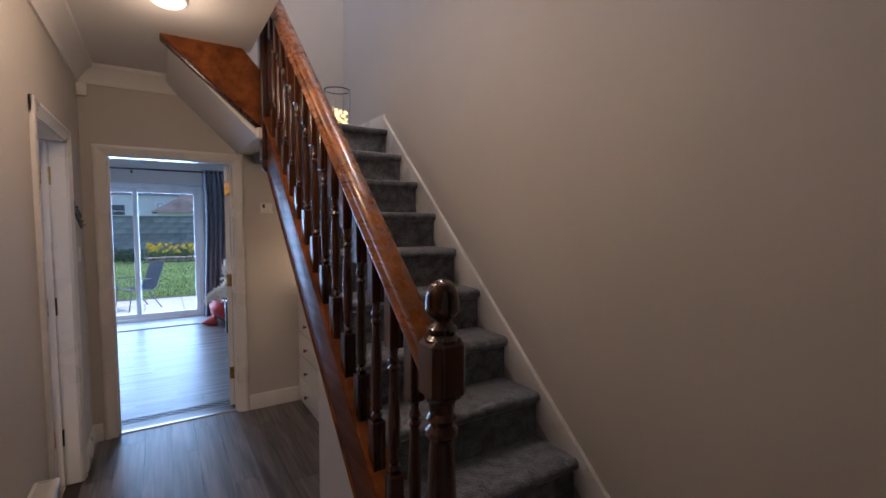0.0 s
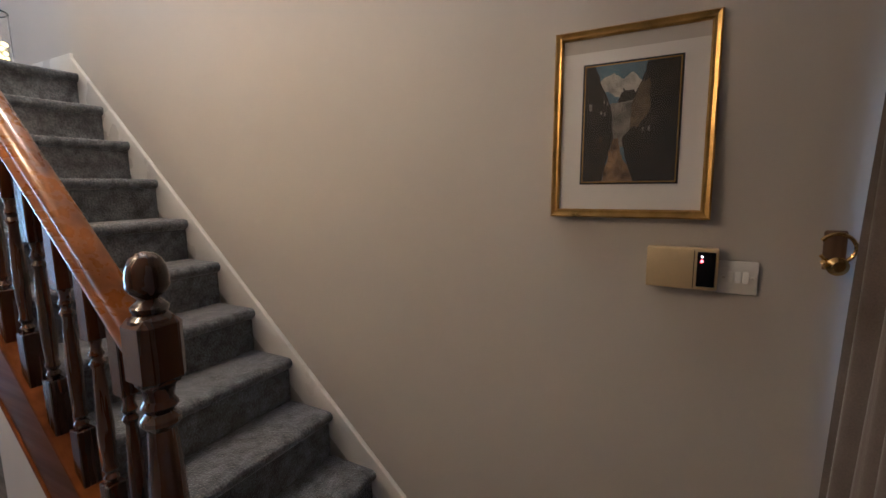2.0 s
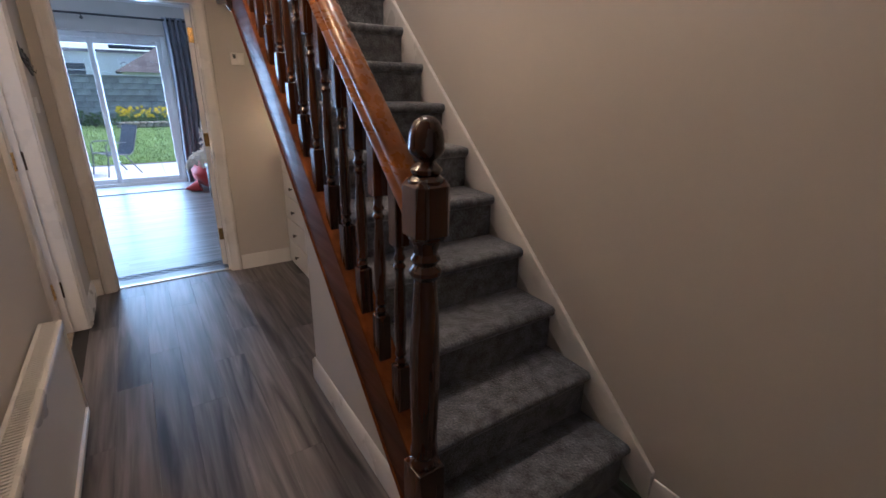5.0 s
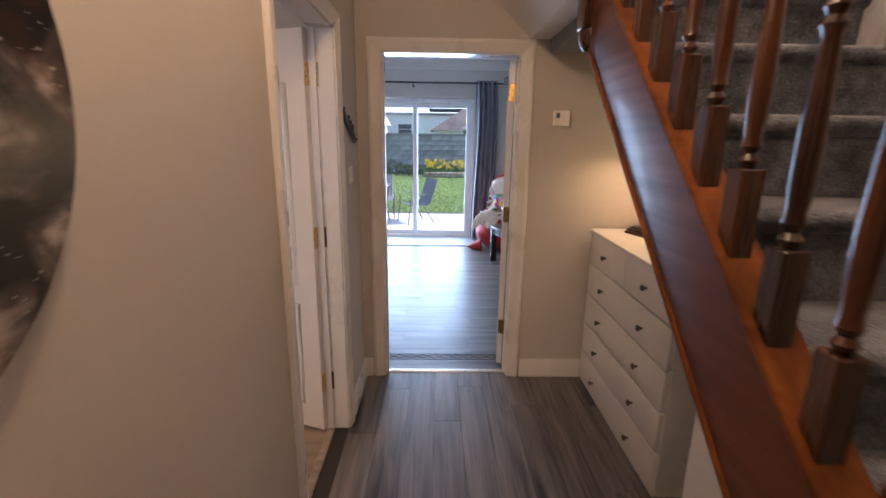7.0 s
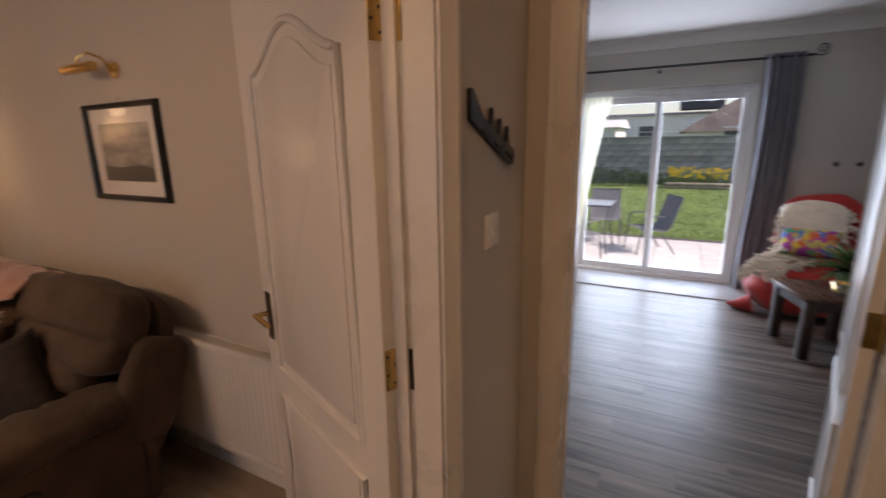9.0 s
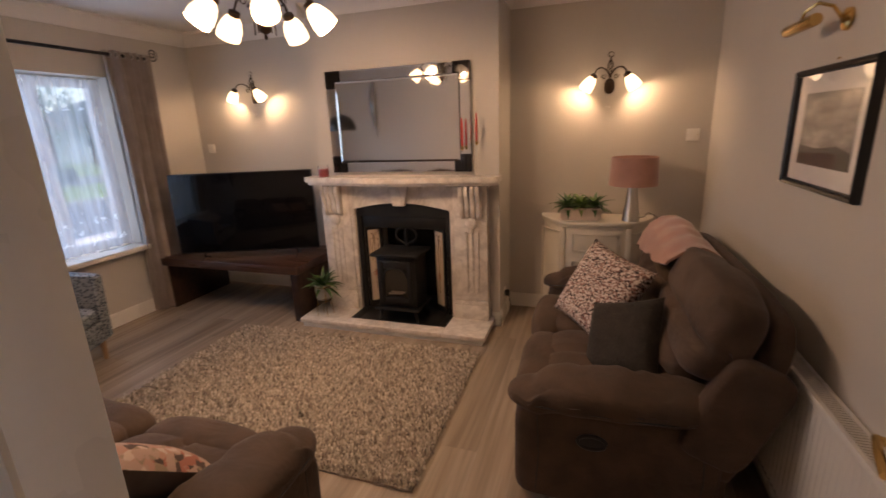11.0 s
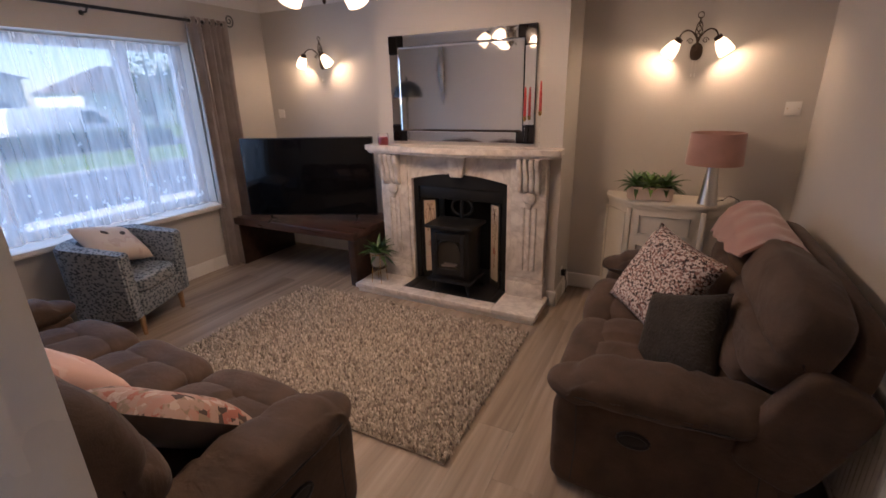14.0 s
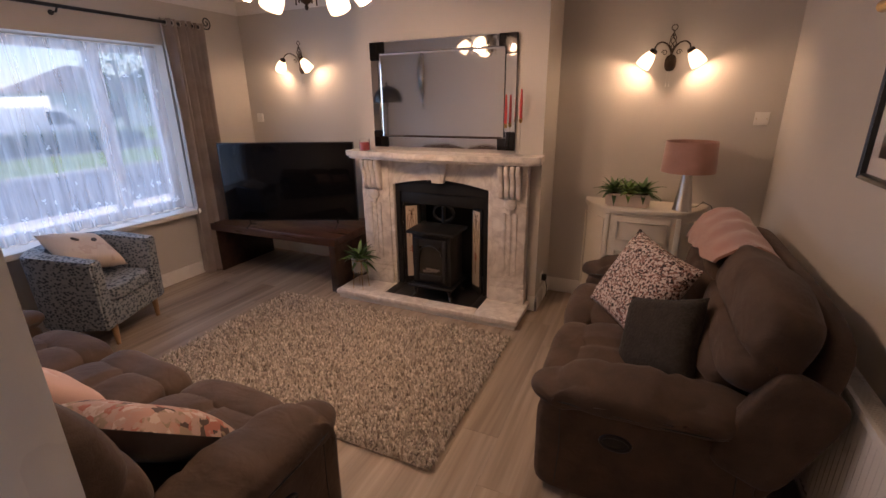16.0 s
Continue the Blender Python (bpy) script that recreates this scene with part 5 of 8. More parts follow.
# ---- living room things ----
def sofa(name, m, width, seats, label):
    """A padded recliner sofa: front to -y, back to +y, width along x."""
    s = thing(name, m, label, "sofa")
    aw = 0.25
    part("base", join(puff(0, 0.0, 0.20, width - 0.10, 0.80, 0.30, 9, 6), box(-width / 2 + 0.12, width / 2 - 0.12, -0.34, 0.30, 0.0, 0.10)), SOFA, s)
    sw = (width - 2 * aw) / seats
    for side in (-1, 1):
        x = side * (width / 2 - aw / 2)
        arm = part("arm", puff(x, -0.06, 0.24, aw - 0.06, 0.79, 0.46, 9, 12, 0.005, side), SOFA, s, "", True, 70)

        def pad(q, p, side=side):
            front = max(0, -p.y - 0.2)
            q.z -= 0.06 * front ** 2
            q.x += side * 0.004 * math.sin(p.y * 11) * abs(p.x)
            q.z += (0.008 * math.sin(p.y * 8 + 1) + 0.004 * math.sin(p.y * 21)) * (p.z > 0)
            q.z -= 0.012 * math.exp(-((p.y - 0.25) / 0.05) ** 2) * (p.z > 0)
            return q
        part("arm_pad", puff(x, -0.07, 0.525, aw + 0.035, 0.85, 0.15, 2.6, 18, 0.010, side * 3.0, None, pad), SOFA, arm, "", True, 80)
        def oval(a, hx, hy, e):
            ca, sa = math.cos(a), math.sin(a)
            k = (abs(ca) ** e + abs(sa) ** e) ** (-1 / e)
            return x + hx * k * ca, -0.07 + hy * k * sa
        loop = [oval(2 * math.pi * q / 40, (aw + 0.035) / 2 * 0.985, 0.425 * 0.985, 2.6) for q in range(40)]
        part("pad_seam", tube([(u, v, 0.500 - 0.06 * max(0, -(v + 0.07) / 0.425 - 0.2) ** 2) for u, v in loop], 0.0035, 5, True), BLACK, arm, "dark seam round the arm pad")
        ring = [(side * (width / 2 - 0.026), -0.14 + 0.055 * math.cos(i * math.pi / 10), 0.345 + 0.03 * math.sin(i * math.pi / 10)) for i in range(20)]
        rec = part("recliner_handle", tube(ring, 0.008, 8, True), BLACK, arm, "black oval recliner pull")
        part("recess", puff(side * (width / 2 - 0.028), -0.14, 0.345, 0.012, 0.11, 0.06, 2.2, 4), BLACK, rec)
        for yy in (-0.36, 0.26):
            part("seam", tube([(side * (width / 2 - 0.030), yy, 0.06), (side * (width / 2 - 0.029), yy + 0.01, 0.25), (side * (width / 2 - 0.032), yy, 0.45)], 0.0022, 5), BLACK, arm)
        # padded side of the reclining back
        part("wing", puff(side * (width / 2 - 0.05), 0.345, 0.545, 0.10, 0.25, 0.44, 5.0, 10, 0.008, side, pose(0, 0.345, 0.545, -22, 0, 0) @ pose(0, -0.345, -0.545)), SOFA, s, "", True, 80)
    tilt = lambda y, z, a: pose(0, y, z, a, 0, 0) @ pose(0, -y, -z, 0, 0, 0)
    for i in range(seats):
        x = -width / 2 + aw + sw * (i + 0.5)
        sd = i * 4.7 + width
        bw = (width - 0.09) / seats
        sink = 0.055 if seats == 2 and i == 0 else 0.0
        xb = -width / 2 + 0.045 + bw * (i + 0.5)

        def tuft(q, p):
            up = 1.0 if p.z > 0 else 0.0
            q.z += 0.020 * (math.cos(p.x * math.pi * 0.5) * math.cos(p.y * math.pi * 0.5) - 0.5) * up
            q.z -= 0.026 * math.exp(-((abs(p.x) - 0.02) / 0.05) ** 2) * up
            q.z -= 0.022 * math.exp(-((p.y + 0.10) / 0.06) ** 2) * up
            return q

        def crease(q, p):
            fr = 1.0 if p.y < 0 else 0.0
            q.y += 0.026 * math.exp(-((p.z + 0.15) / 0.08) ** 2) * fr
            q.y += 0.012 * math.exp(-(p.x / 0.06) ** 2) * fr * (p.z < -0.1)
            q.z += 0.010 * math.sin(p.x * 5 + i) * (p.z > 0.5)
            return q
        cu = part("seat_cushion", puff(x, -0.10, 0.40, sw - 0.004, 0.56, 0.17, 4.5, 20, 0.012, sd, None, tuft), SOFA, s, "", True, 80)
        part("front_roll", puff(x, -0.405, 0.37, sw - 0.004, 0.20, 0.20, 3.0, 14, 0.012, sd + 1), SOFA, cu, "", True, 80)
        part("footrest", puff(x, -0.435, 0.19, sw - 0.008, 0.12, 0.24, 4.0, 10, 0.008, sd + 2), SOFA, s, "", True, 80)
        lo = part("lower_back", puff(x, 0.215, 0.56, sw + 0.02, 0.22, 0.32, 3.4, 18, 0.012, sd + 3, tilt(0.22, 0.56, -14), crease), SOFA, s, "", True, 80)
        part("head_pad", puff(xb, 0.305, 0.80 - sink, bw - 0.004, 0.24, 0.40, 3.8, 20, 0.012, sd + 4, tilt(0.305, 0.80, -20), crease), SOFA, lo, "", True, 80)
    part("back_panel", puff(0, 0.41, 0.53, width - 0.12, 0.10, 0.78, 7, 10, 0.0, 0, pose(0, 0.41, 0.53, -13, 0, 0) @ pose(0, -0.41, -0.53)), SOFA, s, "", True, 70)
    return s


sofa("sofa", pose(-2.51, 3.245, 0.0), 1.72, 2, "two-seat brown suede recliner sofa against the back wall")
sofa("sofa", pose(-0.79, 1.02, 0.0, 0, 0, -90), 2.28, 3, "three-seat brown suede recliner sofa facing the fireplace")


def scatter(name, m, w, h, d, mat, label, seed, back=None):
    c = thing(name, m, label, "cushion")
    full = pillow(w, h, d, 16, seed)
    if back:
        half = full.copy()
        bmesh.ops.delete(full, geom=[f for f in full.faces if f.calc_center_median().y > 0], context="FACES")
        bmesh.ops.delete(half, geom=[f for f in half.faces if f.calc_center_median().y <= 0], context="FACES")
        part("back_cover", half, back, c, "plain dark brown back", True, 85)
    part("cover", full, mat, c, "", True, 85)
    return c


LEOPARD = spotted("speckled_print", (0.60, 0.50, 0.45), [(0.03, 0.02, 0.02), (0.22, 0.11, 0.09), (0.05, 0.03, 0.03), (0.30, 0.17, 0.14)], 105, 0.47)
FLORAL = spotted("floral_print", (0.46, 0.32, 0.26), [(0.58, 0.46, 0.40), (0.40, 0.15, 0.11), (0.09, 0.06, 0.05), (0.48, 0.28, 0.22), (0.32, 0.24, 0.17)], 30, 0.46)
BIRD = spotted("cream_print", (0.60, 0.50, 0.42), [(0.58, 0.46, 0.38), (0.52, 0.40, 0.33)], 9, 0.5)
KNIT = cloth("dark_brown_grey_knit", (0.034, 0.026, 0.020), 90, 0.3, 0.95, 0.04, 0.9, 20, 0.006)
scatter("cushion", pose(-2.50, 3.13, 0.69, -28, 0, 42) @ pose(0, 0, 0, 0, 10, 0), 0.49, 0.48, 0.15, LEOPARD, "pale pink cushion with a dark speckled print on the sofa", 1.0)
scatter("cushion", pose(-2.13, 3.23, 0.60, -30, 0, 40) @ pose(0, 0, 0, 0, -24, 0), 0.40, 0.39, 0.14, KNIT, "dark ribbed knitted cushion leaning on the sofa", 2.0)
c1 = scatter("cushion", pose(-0.80, 1.66, 0.60, -47, 0, -72) @ pose(0, 0, 0, 0, 10, 0), 0.52, 0.42, 0.17, FLORAL, "pink floral cushion with a brown back on the sofa", 3.0, cloth("plain_brown_cotton", (0.13, 0.092, 0.072), 340, 0.2, 0.9, 0.2, 0.4, 8))
scatter("cushion", pose(-0.76, 1.12, 0.64, -45, 0, -92), 0.45, 0.42, 0.14, spotted("pink_blush_print", (0.62, 0.42, 0.36), [(0.66, 0.50, 0.45), (0.58, 0.36, 0.30)], 10, 0.5), "plain blush pink cushion on the sofa", 4.0)


def throw():
    t = thing("throw_blanket", pose(0, 0, 0), "dusty pink throw draped over the sofa back", "blanket")
    bm = bmesh.new()
    path = [(3.36, 0.80), (3.385, 0.88), (3.43, 0.955), (3.50, 1.0), (3.58, 1.01), (3.65, 0.98), (3.70, 0.92), (3.73, 0.82), (3.745, 0.68)]
    rows = []
    n, fine = 56, 28
    for i in range(n + 1):
        u = i / n
        row = []
        start = 1.6 * u + 0.12 * math.sin(u * 14)
        for j in range(fine + 1):
            q = start + j / fine * (len(path) - 1.0001 - start)
            k = int(q)
            f = q - k
            f = f * f * (3 - 2 * f) * 0.3 + f * 0.7
            y = path[k][0] + (path[k + 1][0] - path[k][0]) * f
            z = path[k][1] + (path[k + 1][1] - path[k][1]) * f
            fold = 0.008 * math.sin(u * 23 + q * 0.9) + 0.012 * noise.noise(Vector((u * 6, q * 0.6, 3)))
            row.append(bm.verts.new((-3.20 + 0.80 * u + 0.02 * math.sin(q * 0.9), y + fold * 0.4, z - 0.012 + fold * 0.7 - 0.015 * u)))
        rows.append(row)
    for a, b in zip(rows, rows[1:]):
        for k in range(fine):
            bm.faces.new((a[k], a[k + 1], b[k + 1], b[k]))
    part("cloth", thicken(bm, 0.012), PINK, t, "", True, 85)


throw()


def rug():
    """A shaggy rug: a backing with a pile of thick loops."""
    r = thing("rug", pose(0, 0, 0), "shaggy beige and grey wool rug on the oak floor", "rug")
    x0, x1, y0, y1 = -2.87, -1.56, 0.30, 2.35
    part("backing", box(x0 + 0.01, x1 - 0.01, y0 + 0.01, y1 - 0.01, 0.001, 0.012), RUGM, r)
    rng = np.random.RandomState(4)
    m, t, p = nodes_of("mottled_rug_yarn")
    geo = t.nodes.new("ShaderNodeNewGeometry")
    cr = ramp(t, geo.outputs["Random Per Island"], [(0.0, (0.13, 0.10, 0.078)), (0.3, (0.30, 0.24, 0.19)), (0.7, (0.46, 0.385, 0.31)), (1.0, (0.70, 0.61, 0.51))])
    tufts = texture(t, "ShaderNodeTexNoise", 48.0, 3)
    clump = ramp(t, tufts.outputs[0], [(0.36, (0.72,) * 3), (0.56, (1.0,) * 3)])
    t.links.new(mixed(t, cr.outputs[0], clump.outputs[0], 1.0, "MULTIPLY"), p.inputs["Base Color"])
    p.inputs["Roughness"].default_value = 0.95
    p.inputs["Sheen Weight"].default_value = 0.3
    verts, faces = [], []
    sx = 0.0115
    nx, ny = int((x1 - x0) / sx), int((y1 - y0) / sx)
    gx, gy = np.meshgrid(np.arange(nx), np.arange(ny))
    px = x0 + (gx.ravel() + rng.rand(nx * ny)) * sx
    py = y0 + (gy.ravel() + rng.rand(nx * ny)) * sx
    for x, y in zip(px, py):
        a = rng.rand() * 2 * math.pi
        lump = noise.noise(Vector((x * 34, y * 34, 0.5)))
        ln, w, h = 0.012 + 0.015 * rng.rand(), 0.0040 + 0.0028 * rng.rand(), 0.024 + 0.016 * rng.rand() + 0.014 * lump
        dx, dy = math.cos(a), math.sin(a)
        k = len(verts)
        ex, ey = dx * ln, dy * ln
        sx_, sy_ = -dy * w, dx * w
        verts += [(x + sx_, y + sy_, 0.008), (x - sx_, y - sy_, 0.008), (x + ex * 0.5 - sx_, y + ey * 0.5 - sy_, h), (x + ex * 0.5 + sx_, y + ey * 0.5 + sy_, h),
                  (x + ex * 0.5, y + ey * 0.5, h + 0.006), (x + ex - sx_ * 0.6, y + ey - sy_ * 0.6, h * 0.62), (x + ex + sx_ * 0.6, y + ey + sy_ * 0.6, h * 0.62)]
        faces += [(k, k + 1, k + 2, k + 3), (k + 3, k + 2, k + 4), (k + 2, k + 5, k + 4), (k + 4, k + 5, k + 6), (k + 3, k + 4, k + 6)]
    me = bpy.data.meshes.new("pile")
    me.from_pydata(verts, [], faces)
    me.materials.append(m)
    me.polygons.foreach_set("use_smooth", [True] * len(me.polygons))
    ob = new("pile", me)
    ob.parent = r
    tagged(ob, "loose shaggy yarn pile", kind="stuff")


rug()


def fireplace():
    f = thing("fireplace", pose(0, 0, 0), "cream marble fire surround with carved corbels and a bowed mantel shelf", "fireplace")
    # mantel shelf with a serpentine front
    pts = [(CX + 0.001, 0.765)]
    n = 40
    for i in range(n + 1):
        u = i / n
        y = 0.765 + (2.41 - 0.765) * u
        e = min(1, min(u, 1 - u) / 0.05)
        x = -3.205 + 0.035 * math.cos((u - 0.5) * 2 * math.pi * 1.0) * (1 - 0.3 * abs(u - 0.5)) - 0.035 * (1 - math.sqrt(max(0, 1 - (1 - e) ** 2)))
        pts.append((x, y))
    pts.append((CX + 0.001, 2.41))
    sh = prism(pts, 1.195, 1.235, "z")
    low = prism([(x - (0.018 if x > CX + 0.01 else 0), 1.588 + (y - 1.588) * 0.98) for x, y in pts], 1.172, 1.195, "z")
    part("mantel_shelf", join(sh, low), MARBLE, f, "", True, 40)
    for side, (a, b) in ((-1, (0.87, 1.135)), (1, (2.045, 2.31))):
        leg = part("pilaster", box(CX + 0.001, -3.325, a, b, 0.235, 1.172, 0.004), MARBLE, f)
        part("plinth_block", boxes((CX + 0.001, -3.305, a - 0.012, b + 0.012, 0.075, 0.20), (CX + 0.001, -3.315, a - 0.006, b + 0.006, 0.20, 0.235), b=0.004), MARBLE, leg)
        mid = (a + b) / 2 + side * 0.01
        for k in (-1, 0, 1):
            part("reed", box(-3.327, -3.314, mid + k * 0.045 - 0.014, mid + k * 0.045 + 0.014, 0.30, 0.80, 0.005), MARBLE, leg)
        # scrolled corbel of four flutes
        out = [(0.0, 0.0), (0.075, 0.0), (0.082, -0.03), (0.078, -0.07), (0.058, -0.11), (0.052, -0.15), (0.056, -0.19), (0.045, -0.23), (0.024, -0.25), (0.0, -0.26)]
        for k in range(4):
            y = mid - 0.066 + 0.044 * k
            bm = prism([(-3.327 + u, 1.165 + w) for u, w in out], y - 0.017, y + 0.017, "y", 0.006)
            part("corbel_flute", bm, MARBLE, leg, "", True, 60)
        part("corbel_drop", join(puff(-3.315, mid, 0.875, 0.04, 0.10, 0.09, 2.4, 6, 0.006), puff(-3.318, mid, 0.825, 0.03, 0.05, 0.07, 2.0, 5)), MARBLE, leg, "", True, 80)
    # frieze with an arched lower edge
    arch = [(1.135, 1.172), (1.135, 0.945), (1.17, 0.945)]
    for i in range(13):
        u = i / 12
        arch.append((1.17 + (2.01 - 1.17) * u, 0.965 + 0.055 * math.sin(math.pi * u)))
    arch += [(2.01, 0.945), (2.045, 0.945), (2.045, 1.172)]
    part("frieze", prism(arch, CX + 0.001, -3.335, "x"), MARBLE, f, "", True, 30)
    part("keystone", prism([(1.51, 1.168), (1.545, 1.0), (1.645, 1.0), (1.68, 1.168)], -3.336, -3.295, "x", 0.006), MARBLE, f)
    for a, b in ((1.135, 1.17), (2.01, 2.045)):
        part("inner_slip", box(CX + 0.001, -3.335, a, b, 0.075, 0.95, 0.003), MARBLE, f)
    # hearth: plinth, slab pieces and the black inner tile
    h = part("hearth_plinth", box(CX + 0.002, -3.015, 0.77, 2.335, 0.0, 0.036, 0.003), TRIM, f, "white painted hearth plinth")
    part("hearth_slab", box(CX + 0.002, -3.0, 0.75, 1.17, 0.036, 0.075, 0.006), MARBLE, f)
    part("hearth_slab", box(-3.12, -3.0, 1.171, 1.589, 0.036, 0.075, 0.006), MARBLE, f)
    part("hearth_slab", box(-3.12, -3.0, 1.591, 2.009, 0.036, 0.075, 0.006), MARBLE, f)
    part("hearth_slab", box(CX + 0.002, -3.0, 2.011, 2.355, 0.036, 0.075, 0.006), MARBLE, f)
    part("hearth_tile", box(-3.77, -3.121, 1.252, 1.948, 0.03, 0.073, 0.002), BLACK, f, "black polished hearth tile")
    for a, b in ((1.172, 1.251), (1.949, 2.008)):
        part("hearth_tile", box(CX + 0.003, -3.121, a, b, 0.036, 0.073, 0.002), BLACK, f, "black polished hearth tile")
    return f


fireplace()


def fire_insert():
    f = thing("cast_iron_insert", pose(0, 0, 0), "black cast iron fireplace insert with floral tile strips", "fireplace insert")
    x = -3.37
    arch = [(1.172, 0.0731), (1.172, 0.96)]
    for i in range(13):
        u = i / 12
        arch.append((1.172 + (2.008 - 1.172) * u, 0.965 + 0.05 * math.sin(math.pi * u)))
    arch += [(2.008, 0.0731), (1.965, 0.0731), (1.965, 0.90), (1.215, 0.90), (1.215, 0.0731)]
    part("surround", prism(arch, CX + 0.004, x + 0.004, "x"), IRON, f, "", True, 30)
    part("head_plate", box(CX - 0.05, x - 0.01, 1.216, 1.964, 0.80, 0.899, 0.004), IRON, f)
    part("back_plate", boxes((-3.77, -3.76, 1.26, 1.94, 0.074, 0.94)), IRON, f)
    pat = plain("brown_tile_ink", (0.10, 0.035, 0.015), 0.4)
    red = plain("red_flower_ink", (0.32, 0.08, 0.04), 0.4)
    tile = plain("cream_glazed_tile", (0.62, 0.50, 0.38), 0.18, 0, 0.06, 8, 60, 0.03)
    for side, y0 in ((-1, 1.235), (1, 1.945)):
        # splayed cheek that carries the tiles
        y1 = y0 - side * 0.115
        dx = 0.085
        ch = prism([(x - 0.002, y0), (x - 0.002 - dx, y1), (x - 0.022 - dx, y1), (x - 0.022, y0)], 0.0735, 0.80, "z")
        cheek = part("cheek", ch, IRON, f)
        v = Vector((-dx, y1 - y0, 0)).normalized()
        nrm = Vector((-v.y * side * -1, v.x * side * -1, 0))
        if nrm.x < 0:
            nrm = -nrm
        o = Vector((x - 0.002, y0, 0)) + v * 0.022
        for k in range(5):
            z0 = 0.135 + k * 0.128
            bm = bmesh.new()
            quad = [o + Vector((0, 0, z0)), o + v * 0.098 + Vector((0, 0, z0)), o + v * 0.098 + Vector((0, 0, z0 + 0.1265)), o + Vector((0, 0, z0 + 0.1265))]
            a = [bm.verts.new(q + nrm * 0.001) for q in quad]
            c = [bm.verts.new(q + nrm * 0.006) for q in quad]
            bm.faces.new(a[::-1])
            bm.faces.new(c)
            for i in range(4):
                bm.faces.new((a[i], a[(i + 1) % 4], c[(i + 1) % 4], c[i]))
            part("tile", bm, tile, cheek, "", False)
        W = lambda u, z: tuple(o + v * (0.049 + u) + nrm * 0.0065 + Vector((0, 0, z)))
        lines = [[W(0, 0.72), W(-0.02, 0.60), W(-0.022, 0.50)], [W(0, 0.72), W(0.02, 0.60), W(0.022, 0.50)], [W(0, 0.72), W(0.0, 0.50), W(0, 0.24)],
                 [W(-0.036, 0.68), W(-0.03, 0.70), W(-0.015, 0.695), W(0, 0.72), W(0.015, 0.695), W(0.03, 0.70), W(0.036, 0.68), W(0.036, 0.58)], [W(-0.036, 0.68), W(-0.036, 0.56)],
                 [W(0, 0.72), W(-0.02, 0.735), W(-0.02, 0.75), W(0, 0.73), W(0.02, 0.75), W(0.02, 0.735), W(0, 0.72)]]
        for ln in lines:
            part("stem_line", tube(ln, 0.0022, 5), pat, cheek)
        for z in (0.40, 0.375):
            for a in range(5):
                q = radians(72 * a + z * 300)
                part("petal", tube([W(0, z), W(0.028 * math.cos(q), z + 0.028 * math.sin(q))], 0.005, 5, False, 0.001), red, cheek)


fire_insert()


def stove():
    s = thing("stove", pose(-3.27, 1.605, 0.075) @ Matrix.Diagonal((1, 0.84, 0.95, 1)), "black cast iron stove with a glazed door and curved legs", "stove")
    w, d = 0.20, 0.125
    part("body", box(-d, d, -w, w, 0.13, 0.575, 0.012), IRON, s)
    part("top_plate", box(-d - 0.03, d + 0.035, -w - 0.045, w + 0.045, 0.575, 0.603, 0.010), IRON, s)
    part("base_plate", box(-d - 0.02, d + 0.04, -w - 0.03, w + 0.03, 0.105, 0.13, 0.008), IRON, s)
    for sx in (-1, 1):
        for sy in (-1, 1):
            part("leg", tube([(sx * d * 0.85, sy * w * 0.8, 0.11), (sx * (d * 0.9 + 0.012), sy * (w * 0.9), 0.075), (sx * d * 0.9, sy * (w * 0.92), 0.03), (sx * (d + 0.02), sy * (w + 0.01), 0.0)], 0.02, 8, False, 0.011), IRON, s)
    door = bmesh.new()
    for q in ((-0.165, -0.12, 0.17, 0.54), (0.12, 0.165, 0.17, 0.54), (-0.12, 0.12, 0.17, 0.225), (-0.12, 0.12, 0.475, 0.54)):
        join(door, box(d, d + 0.022, q[0], q[1], q[2], q[3], 0.006))
    dr = part("door", door, IRON, s)
    g = part("pane", box(d + 0.004, d + 0.008, -0.12, 0.12, 0.225, 0.475), plain("dark_stove_glass", (0.02, 0.017, 0.014), 0.06), dr, "dark stove glass")
    arcp = [(d + 0.024, 0.12 * math.cos(radians(a)), 0.40 + 0.085 * math.sin(radians(a))) for a in range(0, 181, 15)]
    part("door_arch", tube(arcp, 0.007, 6), IRON, dr)
    part("log", join(tube([(d - 0.01 + 0.019, -0.08, 0.25), (d + 0.010, 0.07, 0.262)], 0.012, 8), tube([(d + 0.010, -0.05, 0.275), (d + 0.010, 0.09, 0.27)], 0.009, 8)), plain("grey_ash_log", (0.12, 0.09, 0.07), 0.9), dr)
    part("knob", lathe([(0.006, 0), (0.007, 0.02), (0.014, 0.026), (0.012, 0.036)], 12, pose(d + 0.02, -0.145, 0.36, 0, 90, 0)), IRON, dr)
    for k in range(7):
        part("vent_slot", box(d + 0.0005, d + 0.006, -0.10 + k * 0.032, -0.085 + k * 0.032, 0.55, 0.566, 0.002), BLACK, s)
    part("relief_ring", tube([(-d - 0.0, 0.11 * math.cos(radians(a)), 0.70 + 0.07 * math.sin(radians(a))) for a in range(0, 360, 18)], 0.012, 8, True), IRON, s)
    part("relief_post", tube([(-d, 0, 0.60), (-d, 0, 0.76)], 0.02, 8), IRON, s)


stove()


